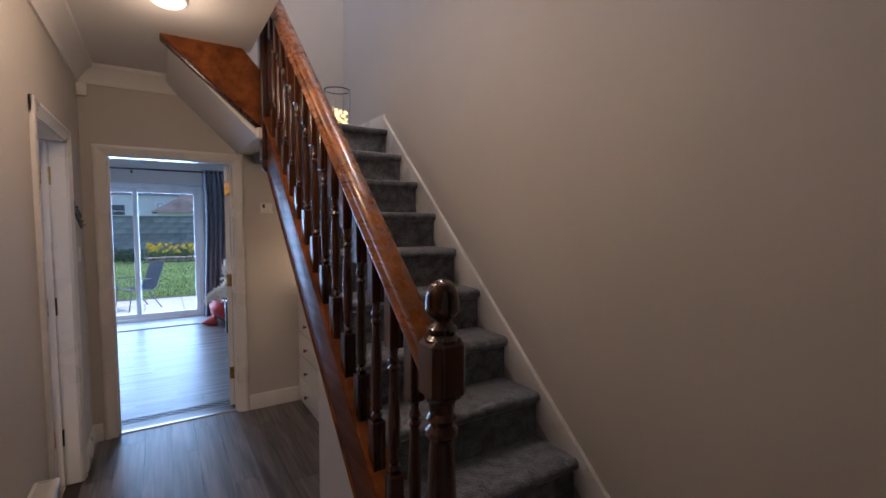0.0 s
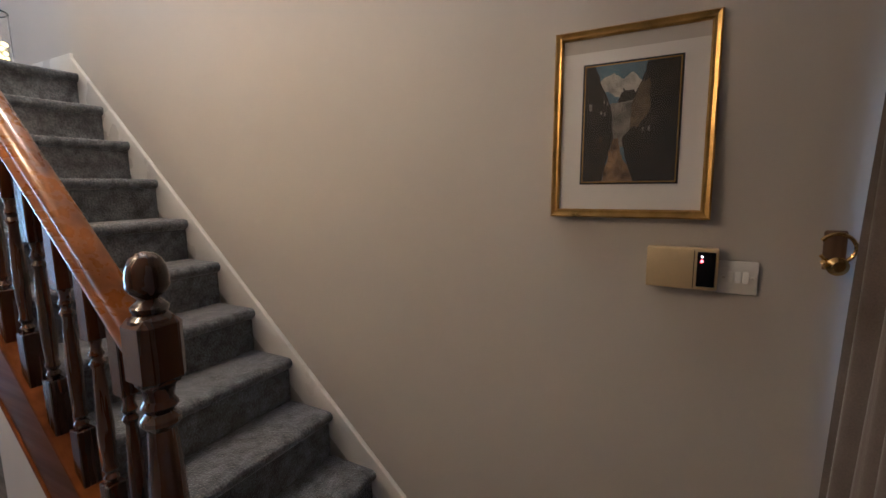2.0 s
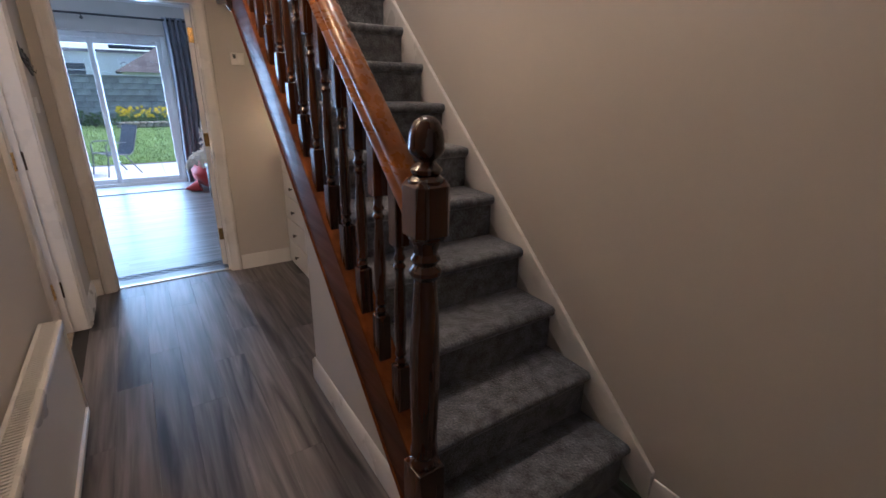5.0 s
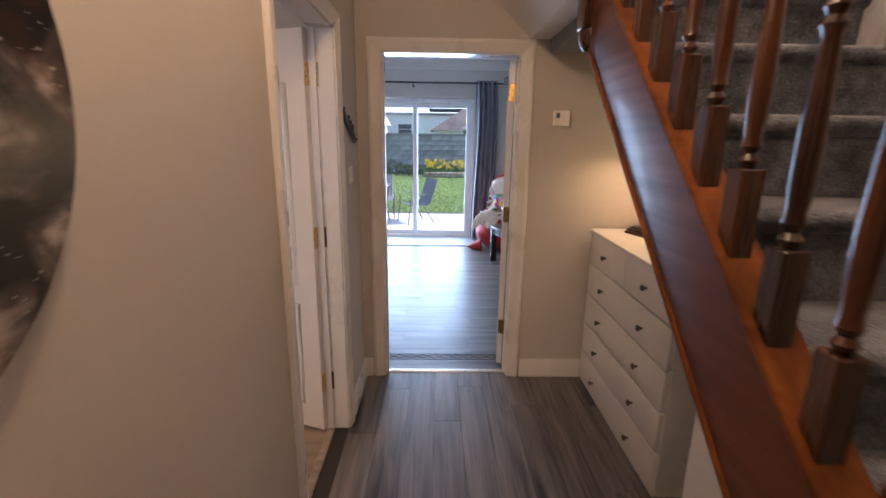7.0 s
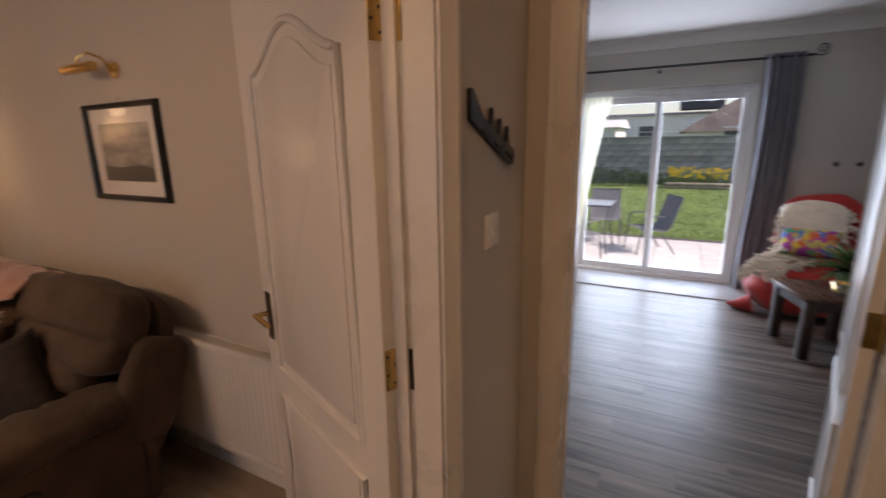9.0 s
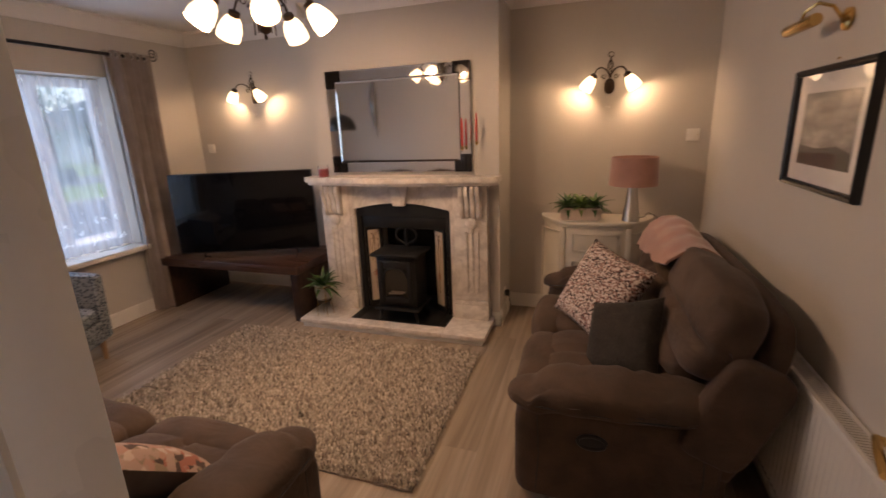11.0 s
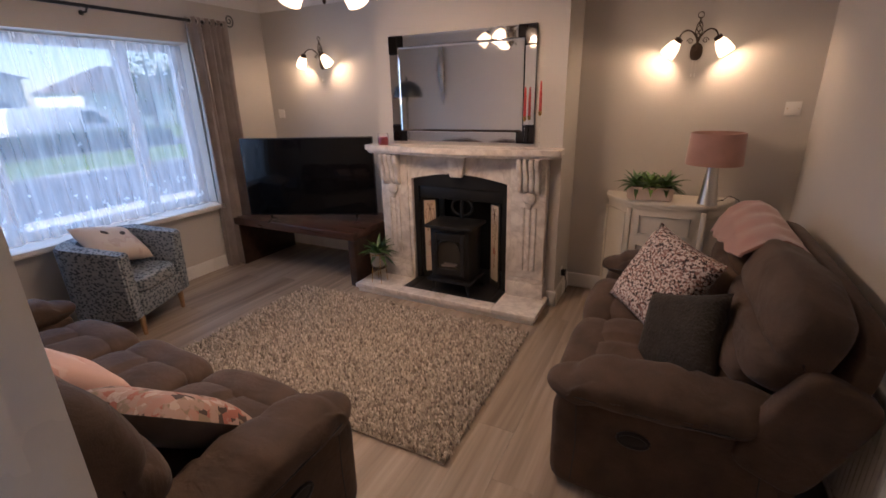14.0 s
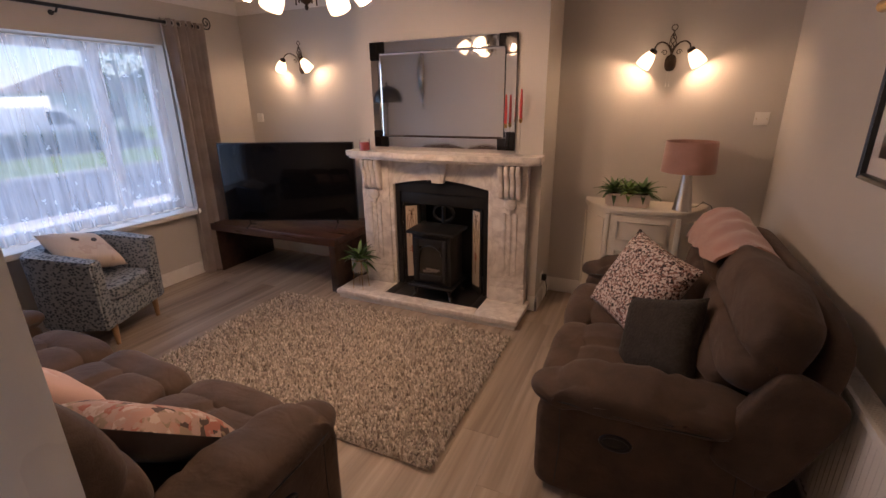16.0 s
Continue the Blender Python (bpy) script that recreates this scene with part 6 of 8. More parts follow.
def wall_mirror():
    m = thing("wall_mirror", pose(CX + 0.001, 1.585, 1.66, 0, 0, 90), "large wall mirror with mirrored border and smoked glass corners", "mirror")
    w, h, b = 1.195, 0.795, 0.085
    part("backing", box(-w / 2, w / 2, -0.018, 0.0, -h / 2, h / 2, 0.002), BLACK, m)
    def slab(x0, x1, z0, z1, mat, name, y0=-0.018, bev=0.006):
        bm = box(x0, x1, y0 - 0.006, y0, z0, z1)
        front = [f for f in bm.faces if f.calc_center_median().y < y0 - 0.004]
        bmesh.ops.inset_region(bm, faces=front, thickness=bev, depth=0.0)
        for fc in bm.faces:
            pass
        for v in bm.verts:
            if abs(v.co.x - x0) < 1e-5 or abs(v.co.x - x1) < 1e-5 or abs(v.co.z - z0) < 1e-5 or abs(v.co.z - z1) < 1e-5:
                if v.co.y < y0 - 0.004:
                    v.co.y = y0 - 0.0035
        part(name, bm, mat, m, "", False)
    slab(-w / 2 + b, w / 2 - b, -h / 2 + b, h / 2 - b, MIRROR, "mirror_pane", -0.024, 0.018)
    for x0, x1, z0, z1 in ((-w / 2 + 0.13, w / 2 - 0.13, h / 2 - b + 0.004, h / 2), (-w / 2 + 0.13, w / 2 - 0.13, -h / 2, -h / 2 + b - 0.004), (-w / 2, -w / 2 + b - 0.004, -h / 2 + 0.13, h / 2 - 0.13), (w / 2 - b + 0.004, w / 2, -h / 2 + 0.13, h / 2 - 0.13)):
        slab(x0, x1, z0, z1, MIRROR, "border_mirror")
    for sx in (-1, 1):
        for sz in (-1, 1):
            pts = [(sx * w / 2, sz * h / 2), (sx * (w / 2 - 0.128), sz * h / 2), (sx * (w / 2 - 0.128), sz * (h / 2 - b + 0.004)), (sx * (w / 2 - b + 0.004), sz * (h / 2 - b + 0.004)), (sx * (w / 2 - b + 0.004), sz * (h / 2 - 0.128)), (sx * w / 2, sz * (h / 2 - 0.128))]
            part("corner_block", prism(pts, -0.030, -0.018, "y", 0.003), SMOKE, m, "smoked black glass corner", False)


wall_mirror()


def arm_lamp(parent, side, reach, drop, lift, tilt, mat, turn=0.0, height=0.11, size=1.0):
    """One curved arm in the plane of the turn, with cup, lit bell shade and curl. Returns the shade's mouth."""
    R = pose(0, 0, 0, 0, 0, turn)
    pts = []
    for i in range(15):
        a = math.pi * (1 - i / 14)
        pts.append(R @ Vector((reach * (0.5 + 0.5 * math.cos(a)), 0, lift * math.sin(a) + drop * (i / 14))))
    part("arm", tube(pts, 0.0055 * size, 8), BRONZE, parent)
    curl = [R @ Vector((reach * 0.42 + 0.022 * (1 - i / 18) * math.cos(i * 0.6), 0, lift * 0.35 + 0.022 * (1 - i / 18) * math.sin(i * 0.6))) for i in range(14)]
    part("curl", tube(curl, 0.003, 6), BRONZE, parent)
    top = pts[-1]
    T = Matrix.Translation(top) @ R @ pose(0, 0, 0, 0, -tilt, 0)
    part("cup", lathe([(0.010, 0.008), (0.026, 0.004), (0.029, -0.006), (0.029, -0.018), (0.024, -0.022)], 18, T), BRONZE, parent)
    part("shade", shell([(0.052 * size, -height - 0.01), (0.053 * size, -height * 0.8), (0.047 * size, -height * 0.55), (0.036 * size, -height * 0.3), (0.022, -0.014)], 24, 0.003, T), mat, parent, "lit frosted glass bell shade")
    part("light_bulb", lathe([(0.008, -0.02), (0.018, -0.05), (0.020, -0.065), (0.010, -0.085), (0.001, -0.088)], 12, T), BULBM, parent, "lit bulb")
    return T @ Vector((0, 0, -height + 0.016))


def chandelier():
    c = thing("chandelier", pose(-2.02, 1.53, 2.17), "five-armed bronze chandelier with lit frosted bell shades", "chandelier")
    part("body", lathe([(0.001, -0.135), (0.006, -0.13), (0.010, -0.12), (0.006, -0.11), (0.022, -0.10), (0.034, -0.085), (0.030, -0.055), (0.034, -0.045), (0.034, 0.02), (0.020, 0.04), (0.022, 0.06), (0.05, 0.085), (0.052, 0.092), (0.03, 0.10), (0.010, 0.105)], 24), BRONZE, c)
    for k in range(10):
        a = k * 2 * math.pi / 10
        part("rod", tube([(0.045 * math.cos(a), 0.045 * math.sin(a), 0.03), (0.050 * math.cos(a), 0.050 * math.sin(a), -0.02 - 0.07 * (k % 2 == 0) - 0.02)], 0.004, 6), BRONZE, c)
    for k in range(9):
        z = 0.115 + 0.030 * k
        pts = [((0.008 * math.cos(i * math.pi / 5)) * (k % 2), (0.008 * math.cos(i * math.pi / 5)) * (1 - k % 2), z + 0.019 * math.sin(i * math.pi / 5)) for i in range(10)]
        part("chain_link", tube(pts, 0.0026, 6, True), BRONZE, c)
    part("ceiling_rose", lathe([(0.012, 0.372), (0.045, 0.385), (0.055, 0.402), (0.055, 0.41)], 24), BRONZE, c)
    for k in range(5):
        mouth = arm_lamp(c, 1, 0.215, 0.02, 0.075, 38, SHADE, 40 + 72 * k, 0.125, 1.12)
        bulb("chandelier_light", Vector((-2.02, 1.53, 2.17)) + mouth, 18.0, (1.0, 0.70, 0.42), 0.014)


chandelier()


def wall_light(m, label):
    w = thing("wall_light", m, label, "wall light", "wall lights beside the fireplace")
    part("backplate", puff(0, -0.008, -0.03, 0.075, 0.016, 0.11, 2.4, 8), BRONZE, w, "", True, 80)
    part("stem", tube([(0, -0.016, -0.02), (0, -0.03, 0.02), (0, -0.03, 0.05)], 0.006), BRONZE, w)
    for k in range(4):
        a0 = k * math.pi / 2
        pts = [(0.022 * math.sin(math.pi * i / 12) * math.cos(a0 + i * 0.35), -0.03 + 0.022 * math.sin(math.pi * i / 12) * math.sin(a0 + i * 0.35), 0.045 + 0.12 * i / 12) for i in range(13)]
        part("basket_twist", tube(pts, 0.003, 6), BRONZE, w)
    part("ring", tube(arc((0, -0.03, 0.193), 0.018, 0, 360, 16, "xz")[:-1], 0.003, 6, True), BRONZE, w)
    part("neck", tube([(0, -0.03, 0.165), (0, -0.03, 0.178)], 0.005), BRONZE, w)
    for sgn in (1, -1):
        pts = [(sgn * 0.11 * (0.5 - 0.5 * math.cos(math.pi * i / 14)), -0.03 - 0.11 * i / 14, 0.0 + 0.075 * math.sin(math.pi * i / 14) + 0.045 * i / 14) for i in range(15)]
        part("arm", tube(pts, 0.005, 8), BRONZE, w)
        part("curl", tube([(sgn * (0.045 + 0.020 * (1 - i / 18) * math.cos(i * 0.6)), -0.042, 0.035 + 0.020 * (1 - i / 18) * math.sin(i * 0.6)) for i in range(14)], 0.0028, 6), BRONZE, w)
        T = Matrix.Translation(pts[-1]) @ pose(0, 0, 0, 10, -sgn * 34, 0)
        part("cup", lathe([(0.009, 0.008), (0.024, 0.004), (0.026, -0.016), (0.022, -0.02)], 16, T), BRONZE, w)
        part("shade", shell([(0.049, -0.122), (0.050, -0.10), (0.044, -0.065), (0.034, -0.035), (0.021, -0.014)], 24, 0.003, T), SHADE, w, "lit frosted glass bell shade")
        part("light_bulb", lathe([(0.008, -0.02), (0.018, -0.05), (0.020, -0.065), (0.010, -0.085), (0.001, -0.088)], 12, T), BULBM, w, "lit bulb")
        bulb("wall_lamp_light", m @ (T @ Vector((0, 0, -0.100))), 3.6, (1.0, 0.70, 0.40), 0.014)
    for x in (-0.012, 0.008):
        part("pull_cord", tube([(x, -0.016, -0.08), (x, -0.018, -0.17)], 0.0008, 4), PLASTIC, w)
        part("cord_weight", lathe([(0.003, 0), (0.004, 0.012), (0.002, 0.02)], 8, pose(x, -0.018, -0.188)), PLASTIC, w)


wall_light(pose(TX, 3.15, 1.88, 0, 0, 90), "lit two-arm bronze wall light in the alcove with the cabinet")
wall_light(pose(TX, -0.12, 1.97, 0, 0, 90), "lit two-arm bronze wall light in the alcove with the television")


def television():
    a = math.degrees(math.atan2(1.16, -0.46))
    t = thing("television", pose(-3.27, 0.105, 0.50, 0, 0, a), "large black flat-screen television switched off on a wooden bench", "television")
    w = 1.245
    part("panel", box(-w / 2, w / 2, -0.012, 0.022, 0.065, 0.785, 0.004), BLACK, t)
    part("screen", box(-w / 2 + 0.008, w / 2 - 0.008, -0.0145, -0.0118, 0.080, 0.777, 0.001), SCREEN, t, "glossy dark screen")
    part("rear_housing", box(-w * 0.36, w * 0.36, 0.02, 0.06, 0.10, 0.55, 0.015), BLACK, t)
    for x in (-0.42, 0.42):
        part("foot", join(tube([(x, -0.10, 0.006), (x, 0.0, 0.035), (x, 0.10, 0.006)], 0.006), tube([(x, 0.0, 0.03), (x, 0.0, 0.075)], 0.009)), BLACK, t)


television()


def tv_bench():
    b = thing("television_bench", pose(0, 0, 0), "dark stained chunky wooden bench below the television", "bench")
    x0, x1, y0, y1 = -3.80, -3.075, -0.80, 0.715
    part("top", box(x0, x1, y0, y1, 0.425, 0.50, 0.008), wood("dark_plank_top", (0.035, 0.014, 0.009), (0.10, 0.045, 0.028), 0.3, "y", 0.7, 0.25, 0.1), b)
    part("side", box(x0 + 0.01, x1 - 0.012, y0 + 0.004, y0 + 0.07, 0.0, 0.425, 0.006), DARKWOOD, b)
    part("side", box(x0 + 0.01, x1 - 0.004, y1 - 0.075, y1 - 0.004, 0.0, 0.425, 0.006), DARKWOOD, b)


tv_bench()


def leaf_blade(length, width, droop, thick=0.0015, n=6, cup=0.2):
    bm = bmesh.new()
    rows = []
    for i in range(n + 1):
        u = i / n
        w = width * math.sin(math.pi * min(1, 0.12 + 0.88 * u)) ** 0.8 * (1 - u ** 6) + 0.0004
        z = length * u * math.cos(droop * u) * 1.0
        y = length * u * math.sin(droop * u)
        rows.append([bm.verts.new((-w / 2, y, z + 0)), bm.verts.new((0, y + cup * w, z)), bm.verts.new((w / 2, y, z))])
    for a, b in zip(rows, rows[1:]):
        for k in range(2):
            bm.faces.new((a[k], a[k + 1], b[k + 1], b[k]))
    return bm


def rosette(parent, m, count, length, width, mat, seed, open_by=70, name="leaf"):
    rng = random.Random(seed)
    for i in range(count):
        u = i / count
        tilt = 8 + open_by * (1 - u) * (0.75 + 0.35 * rng.random())
        bm = thicken(leaf_blade(length * (0.7 + 0.4 * rng.random()), width, 0.35 + 0.3 * rng.random()), 0.002)
        part(name, bm, mat, parent, "", True, 60).matrix_basis = m @ pose(0, 0, 0, 0, 0, 137.5 * i) @ pose(0, 0, 0, -tilt, 0, 0)


def floor_plant():
    p = thing("potted_plant", pose(-3.12, 0.93, 0.076) @ Matrix.Diagonal((1.15, 1.15, 1.4, 1)), "leafy plant in a grey pot on a wire stand", "potted plant")
    part("pot", shell([(0.042, 0.09), (0.05, 0.10), (0.062, 0.20)], 24, 0.006), plain("grey_ceramic", (0.30, 0.29, 0.28), 0.4), p)
    part("soil", lathe([(0.05, 0.092), (0.057, 0.185)], 20), plain("potting_soil", (0.03, 0.02, 0.014), 0.95, 0, 0.4, 60), p)
    for k in range(4):
        a = radians(45 + 90 * k)
        part("stand_leg", tube([(0.063 * math.cos(a), 0.063 * math.sin(a), 0.19), (0.05 * math.cos(a), 0.05 * math.sin(a), 0.10), (0.06 * math.cos(a), 0.06 * math.sin(a), 0.0)], 0.0025, 6), BRASS, p)
    part("stand_ring", tube(arc((0, 0, 0.19), 0.064, 0, 360, 24, "xy")[:-1], 0.0025, 6, True), BRASS, p)
    rosette(p, pose(0, 0, 0.185), 30, 0.15, 0.028, LEAF, 2, 78)


floor_plant()


def candles():
    j = thing("candle_jar", pose(-3.29, 0.945, 1.235), "pink candle in a small glass jar on the mantel", "candle")
    part("wax", lathe([(0.038, 0.004), (0.040, 0.008), (0.040, 0.065), (0.036, 0.067)], 24), plain("pink_wax", (0.75, 0.13, 0.14), 0.35), j)
    part("jar", shell([(0.043, 0.0), (0.044, 0.006), (0.044, 0.092), (0.042, 0.096)], 28, 0.003), CLEAR, j)
    part("wick", tube([(0, 0, 0.066), (0.001, 0, 0.078)], 0.001, 5), BLACK, j)
    for y, x, hh in ((2.13, -3.33, 0.20), (2.235, -3.345, 0.235)):
        c = thing("candlestick", pose(x, y, 1.235), "slim glass candlestick with a red taper candle", "candlestick", "candlesticks on the mantel")
        part("base", lathe([(0.034, 0.0), (0.035, 0.004), (0.010, 0.008), (0.006, 0.016)], 24), CHROME, c)
        part("stem", tube([(0, 0, 0.012), (0, 0, hh)], 0.0035, 8), CLEAR, c, "clear glass stem")
        part("cup", lathe([(0.005, hh - 0.01), (0.012, hh), (0.013, hh + 0.022), (0.010, hh + 0.024)], 16), BRASS, c)
        part("candle", lathe([(0.0105, hh + 0.014), (0.0095, hh + 0.14), (0.006, hh + 0.215), (0.001, hh + 0.222)], 14), plain("red_wax", (0.55, 0.05, 0.035), 0.35), c)


candles()


def cabinet():
    """Half-moon cabinet: curved front in three bays."""
    c = thing("half_moon_cabinet", pose(TX + 0.022, 3.10, 0.0), "cream painted half-moon cabinet with moulded doors and drawers", "cabinet")
    prof = [(0.0, -0.43), (0.10, -0.425), (0.17, -0.39), (0.25, -0.335), (0.335, -0.265), (0.36, -0.22), (0.375, -0.1), (0.38, 0.0), (0.375, 0.1), (0.36, 0.22), (0.335, 0.265), (0.25, 0.335), (0.17, 0.39), (0.10, 0.425), (0.0, 0.43)]
    part("body", prism([(x * 0.95, y * 0.95) for x, y in prof], 0.09, 0.84, "z"), CREAM, c, "", True, 50)
    top = prism(prof, 0.84, 0.87, "z", 0.006)
    part("top", top, CREAM, c, "", True, 50)
    part("top_moulding", prism([(x * 0.975, y * 0.975) for x, y in prof], 0.822, 0.84, "z", 0.004), CREAM, c, "", True, 50)
    part("base_moulding", prism([(x * 0.98, y * 0.98) for x, y in prof], 0.06, 0.10, "z", 0.005), CREAM, c, "", True, 50)
    for x, y in ((0.05, -0.36), (0.05, 0.36), (0.30, -0.2), (0.30, 0.2)):
        part("foot", lathe([(0.014, 0.0), (0.022, 0.02), (0.026, 0.06)], 12, pose(x, y, 0)), CREAM, c)
    for z0, z1 in ((0.62, 0.80), (0.40, 0.58), (0.14, 0.37)):
        bm = prism([(0.345 + 0.016 * (1 - (y / 0.2) ** 2), y) for y in (-0.19, -0.1, 0, 0.1, 0.19)] + [(0.335, 0.19), (0.335, -0.19)], z0, z1, "z", 0.002)
        d = part("drawer", bm, CREAM, c, "", True, 40)
        ring = [(0.352 + 0.013 * (1 - (y / 0.2) ** 2) + 0.004, y, z) for y, z in [(-0.16, z0 + 0.025), (-0.08, z0 + 0.025), (0, z0 + 0.025), (0.08, z0 + 0.025), (0.16, z0 + 0.025), (0.16, z1 - 0.025), (0.08, z1 - 0.025), (0, z1 - 0.025), (-0.08, z1 - 0.025), (-0.16, z1 - 0.025)]]
        part("drawer_moulding", tube(ring, 0.006, 6, True), CREAM, d)
        part("knob", lathe([(0.005, 0), (0.006, 0.012), (0.012, 0.018), (0.008, 0.026)], 12, pose(0.365, 0, (z0 + z1) / 2, 0, 90, 0)), BRASS, d)
    for side in (-1, 1):
        pts = [(0.325, side * 0.255), (0.24, side * 0.325), (0.165, side * 0.375), (0.10, side * 0.408)]
        ring = [(x + 0.004, y + side * 0.004, 0.16) for x, y in pts] + [(x + 0.004, y + side * 0.004, 0.78) for x, y in pts[::-1]]
        dd = part("door_moulding", tube(ring, 0.007, 6, True), CREAM, c)
        pil = part("pilaster", box(0.318, 0.352, side * 0.235 - 0.017, side * 0.235 + 0.017, 0.10, 0.822, 0.005), CREAM, c)
        for k in range(6):
            u = 0.25 + 0.09 * k
            part("painted_flower", puff(0.222, side * 0.322, u, 0.006, 0.035, 0.028, 2, 3, 0.004, k, pose(0.222, side * 0.322, 0, 0, 0, side * 40) @ pose(-0.222, -side * 0.322, 0)), plain("faded_gold_paint", (0.42, 0.28, 0.12), 0.6), dd, "faded painted flower")


cabinet()


def pink_lamp():
    l = thing("table_lamp", pose(-3.60, 3.345, 0.87), "brushed metal cone table lamp with a pink drum shade", "table lamp")
    part("base", lathe([(0.062, 0.0), (0.063, 0.004), (0.060, 0.012), (0.028, 0.285), (0.022, 0.29)], 32), CHROME, l, "", True, 30)
    part("shade", shell([(0.170, 0.268), (0.170, 0.272), (0.160, 0.465), (0.160, 0.47)], 40, 0.003), PINK, l, "dusty pink fabric drum shade")
    part("shade_ring", tube(arc((0, 0, 0.35), 0.155, 0, 360, 30, "xy")[:-1], 0.002, 5, True), CHROME, l)
    part("socket", lathe([(0.014, 0.285), (0.016, 0.33), (0.012, 0.335)], 14), BLACK, l)
    part("light_bulb", lathe([(0.012, 0.33), (0.028, 0.37), (0.028, 0.39), (0.014, 0.415), (0.001, 0.418)], 14), plain("unlit_bulb", (0.7, 0.68, 0.64), 0.2), l)
    part("spoke", join(tube([(0, 0, 0.35), (0.155, 0, 0.35)], 0.002, 5), tube([(0, 0, 0.35), (-0.155, 0, 0.35)], 0.002, 5)), CHROME, l)
    part("flex", tube([(-0.05, 0.02, 0.004), (-0.12, 0.10, 0.006), (-0.18, 0.14, 0.03), (-0.20, 0.20, 0.0), (-0.215, 0.24, -0.12), (-0.222, 0.25, -0.5)], 0.003, 6), BLACK, l, "dark lamp flex")


pink_lamp()


def trough():
    p = thing("planter", pose(-3.61, 2.985, 0.87), "cream ceramic trough with three green succulents", "planter")
    outer = prism([(-0.06, -0.145), (0.06, -0.145), (0.06, 0.145), (-0.06, 0.145)], 0.0, 0.095, "z")
    for v in outer.verts:
        if v.co.z > 0.05:
            v.co.x *= 1.12
            v.co.y *= 1.06
    bmesh.ops.bevel(outer, geom=outer.edges, offset=0.010, segments=3, affect="EDGES")
    part("trough", outer, plain("cream_pink_ceramic", (0.66, 0.54, 0.46), 0.5, 0, 0.08, 10), p)
    part("soil", box(-0.056, 0.056, -0.135, 0.135, 0.093, 0.098), plain("dark_soil", (0.03, 0.02, 0.014), 0.95, 0, 0.4, 60), p)
    for k, (y, mat) in enumerate(((-0.095, LEAF), (0.0, LEAF2), (0.098, LEAF))):
        rosette(p, pose(0.005, y, 0.095), 34, 0.15, 0.03, mat, 20 + k, 80)


trough()


def arm_chair():
    fx, fy = -0.17, 0.39
    th = math.degrees(math.atan2(fx, -fy)) 
    c = thing("tub_chair", pose(-1.85, -0.50, 0, 0, 0, 180 + 23.5) @ Matrix.Diagonal((0.96, 0.96, 0.98, 1)), "blue-grey patterned tub chair with wooden legs below the window", "armchair")
    m, t, p = nodes_of("woven_leaf_pattern")
    v = texture(t, "ShaderNodeTexVoronoi", 46.0, 0, (1, 1, 1.3))
    w = texture(t, "ShaderNodeTexWave", 12.0, 0, (1, 1, 1))
    w.inputs["Distortion"].default_value = 2.0
    c1 = ramp(t, v.outputs["Distance"], [(0.30, (0.045, 0.055, 0.07)), (0.45, (0.19, 0.22, 0.25)), (0.62, (0.28, 0.30, 0.32))]).outputs[0]
    t.links.new(c1, p.inputs["Base Color"])
    p.inputs["Roughness"].default_value = 0.9
    f = texture(t, "ShaderNodeTexNoise", 500, 2)
    add_bump(t, p, f.outputs[0], 0.4, 0.001)
    # horseshoe shell, opening to -y
    prof_o, prof_i = [], []
    for i in range(25):
        a = radians(-8 + 196 * i / 24)
        ex = 3.2
        ca, sa = math.cos(a), math.sin(a)
        k = (abs(ca) ** ex + abs(sa) ** ex) ** (-1 / ex)
        prof_o.append((0.335 * k * ca, 0.02 + 0.29 * k * sa if sa > 0 else 0.02 - 0.29 * (1 if i in (0, 24) else 0.5)))
        prof_i.append((0.235 * k * ca, 0.02 + 0.19 * k * sa if sa > 0 else 0.02 - 0.29 * (1 if i in (0, 24) else 0.5)))
    bm = prism(prof_o + prof_i[::-1], 0.15, 0.70, "z")
    for vv in bm.verts:
        if vv.co.z > 0.5:
            vv.co.z -= 0.05 * max(0, (0.10 - vv.co.y)) / 0.4
            vv.co.x *= 1.05
            vv.co.y *= 1.03
    bmesh.ops.bevel(bm, geom=bm.edges, offset=0.025, segments=3, affect="EDGES", clamp_overlap=True)
    part("shell", bm, m, c, "", True, 60)
    part("seat_base", box(-0.24, 0.24, -0.275, 0.22, 0.15, 0.32, 0.02), m, c)
    part("seat_cushion", puff(0, -0.04, 0.375, 0.47, 0.50, 0.13, 5, 10, 0.004), m, c, "", True, 70)
    lw = wood("beech_leg", (0.36, 0.20, 0.10), (0.52, 0.32, 0.17), 0.4, "z")
    for sx in (-1, 1):
        for sy in (-1, 1):
            part("leg", lathe([(0.015, 0.0), (0.024, 0.15)], 14, pose(sx * 0.235, sy * 0.225 - 0.01, 0)), lw, c, "pale wooden leg")


arm_chair()
cs = scatter("cushion", pose(-1.83, -0.53, 0.63, -50, 0, 180 + 35) @ pose(0, 0, 0, 0, 24, 0), 0.46, 0.36, 0.13, BIRD, "cream cushion with a bird print on the tub chair", 7.0)
for k, (u, w_, a) in enumerate(((-0.08, 0.03, 20), (0.09, 0.0, -30))):
    part("bird_print", puff(u, -0.066 if k else 0.066, w_, 0.06, 0.006, 0.035, 2, 4, 0.004, k, pose(0, 0, 0, 0, a, 0)), plain("dark_print", (0.05, 0.035, 0.03), 0.8), cs)
    part("bird_print", puff(u, 0.066 if k else -0.066, w_, 0.06, 0.006, 0.035, 2, 4, 0.004, k, pose(0, 0, 0, 0, a, 0)), plain("dark_print", (0.05, 0.035, 0.03), 0.8), cs)


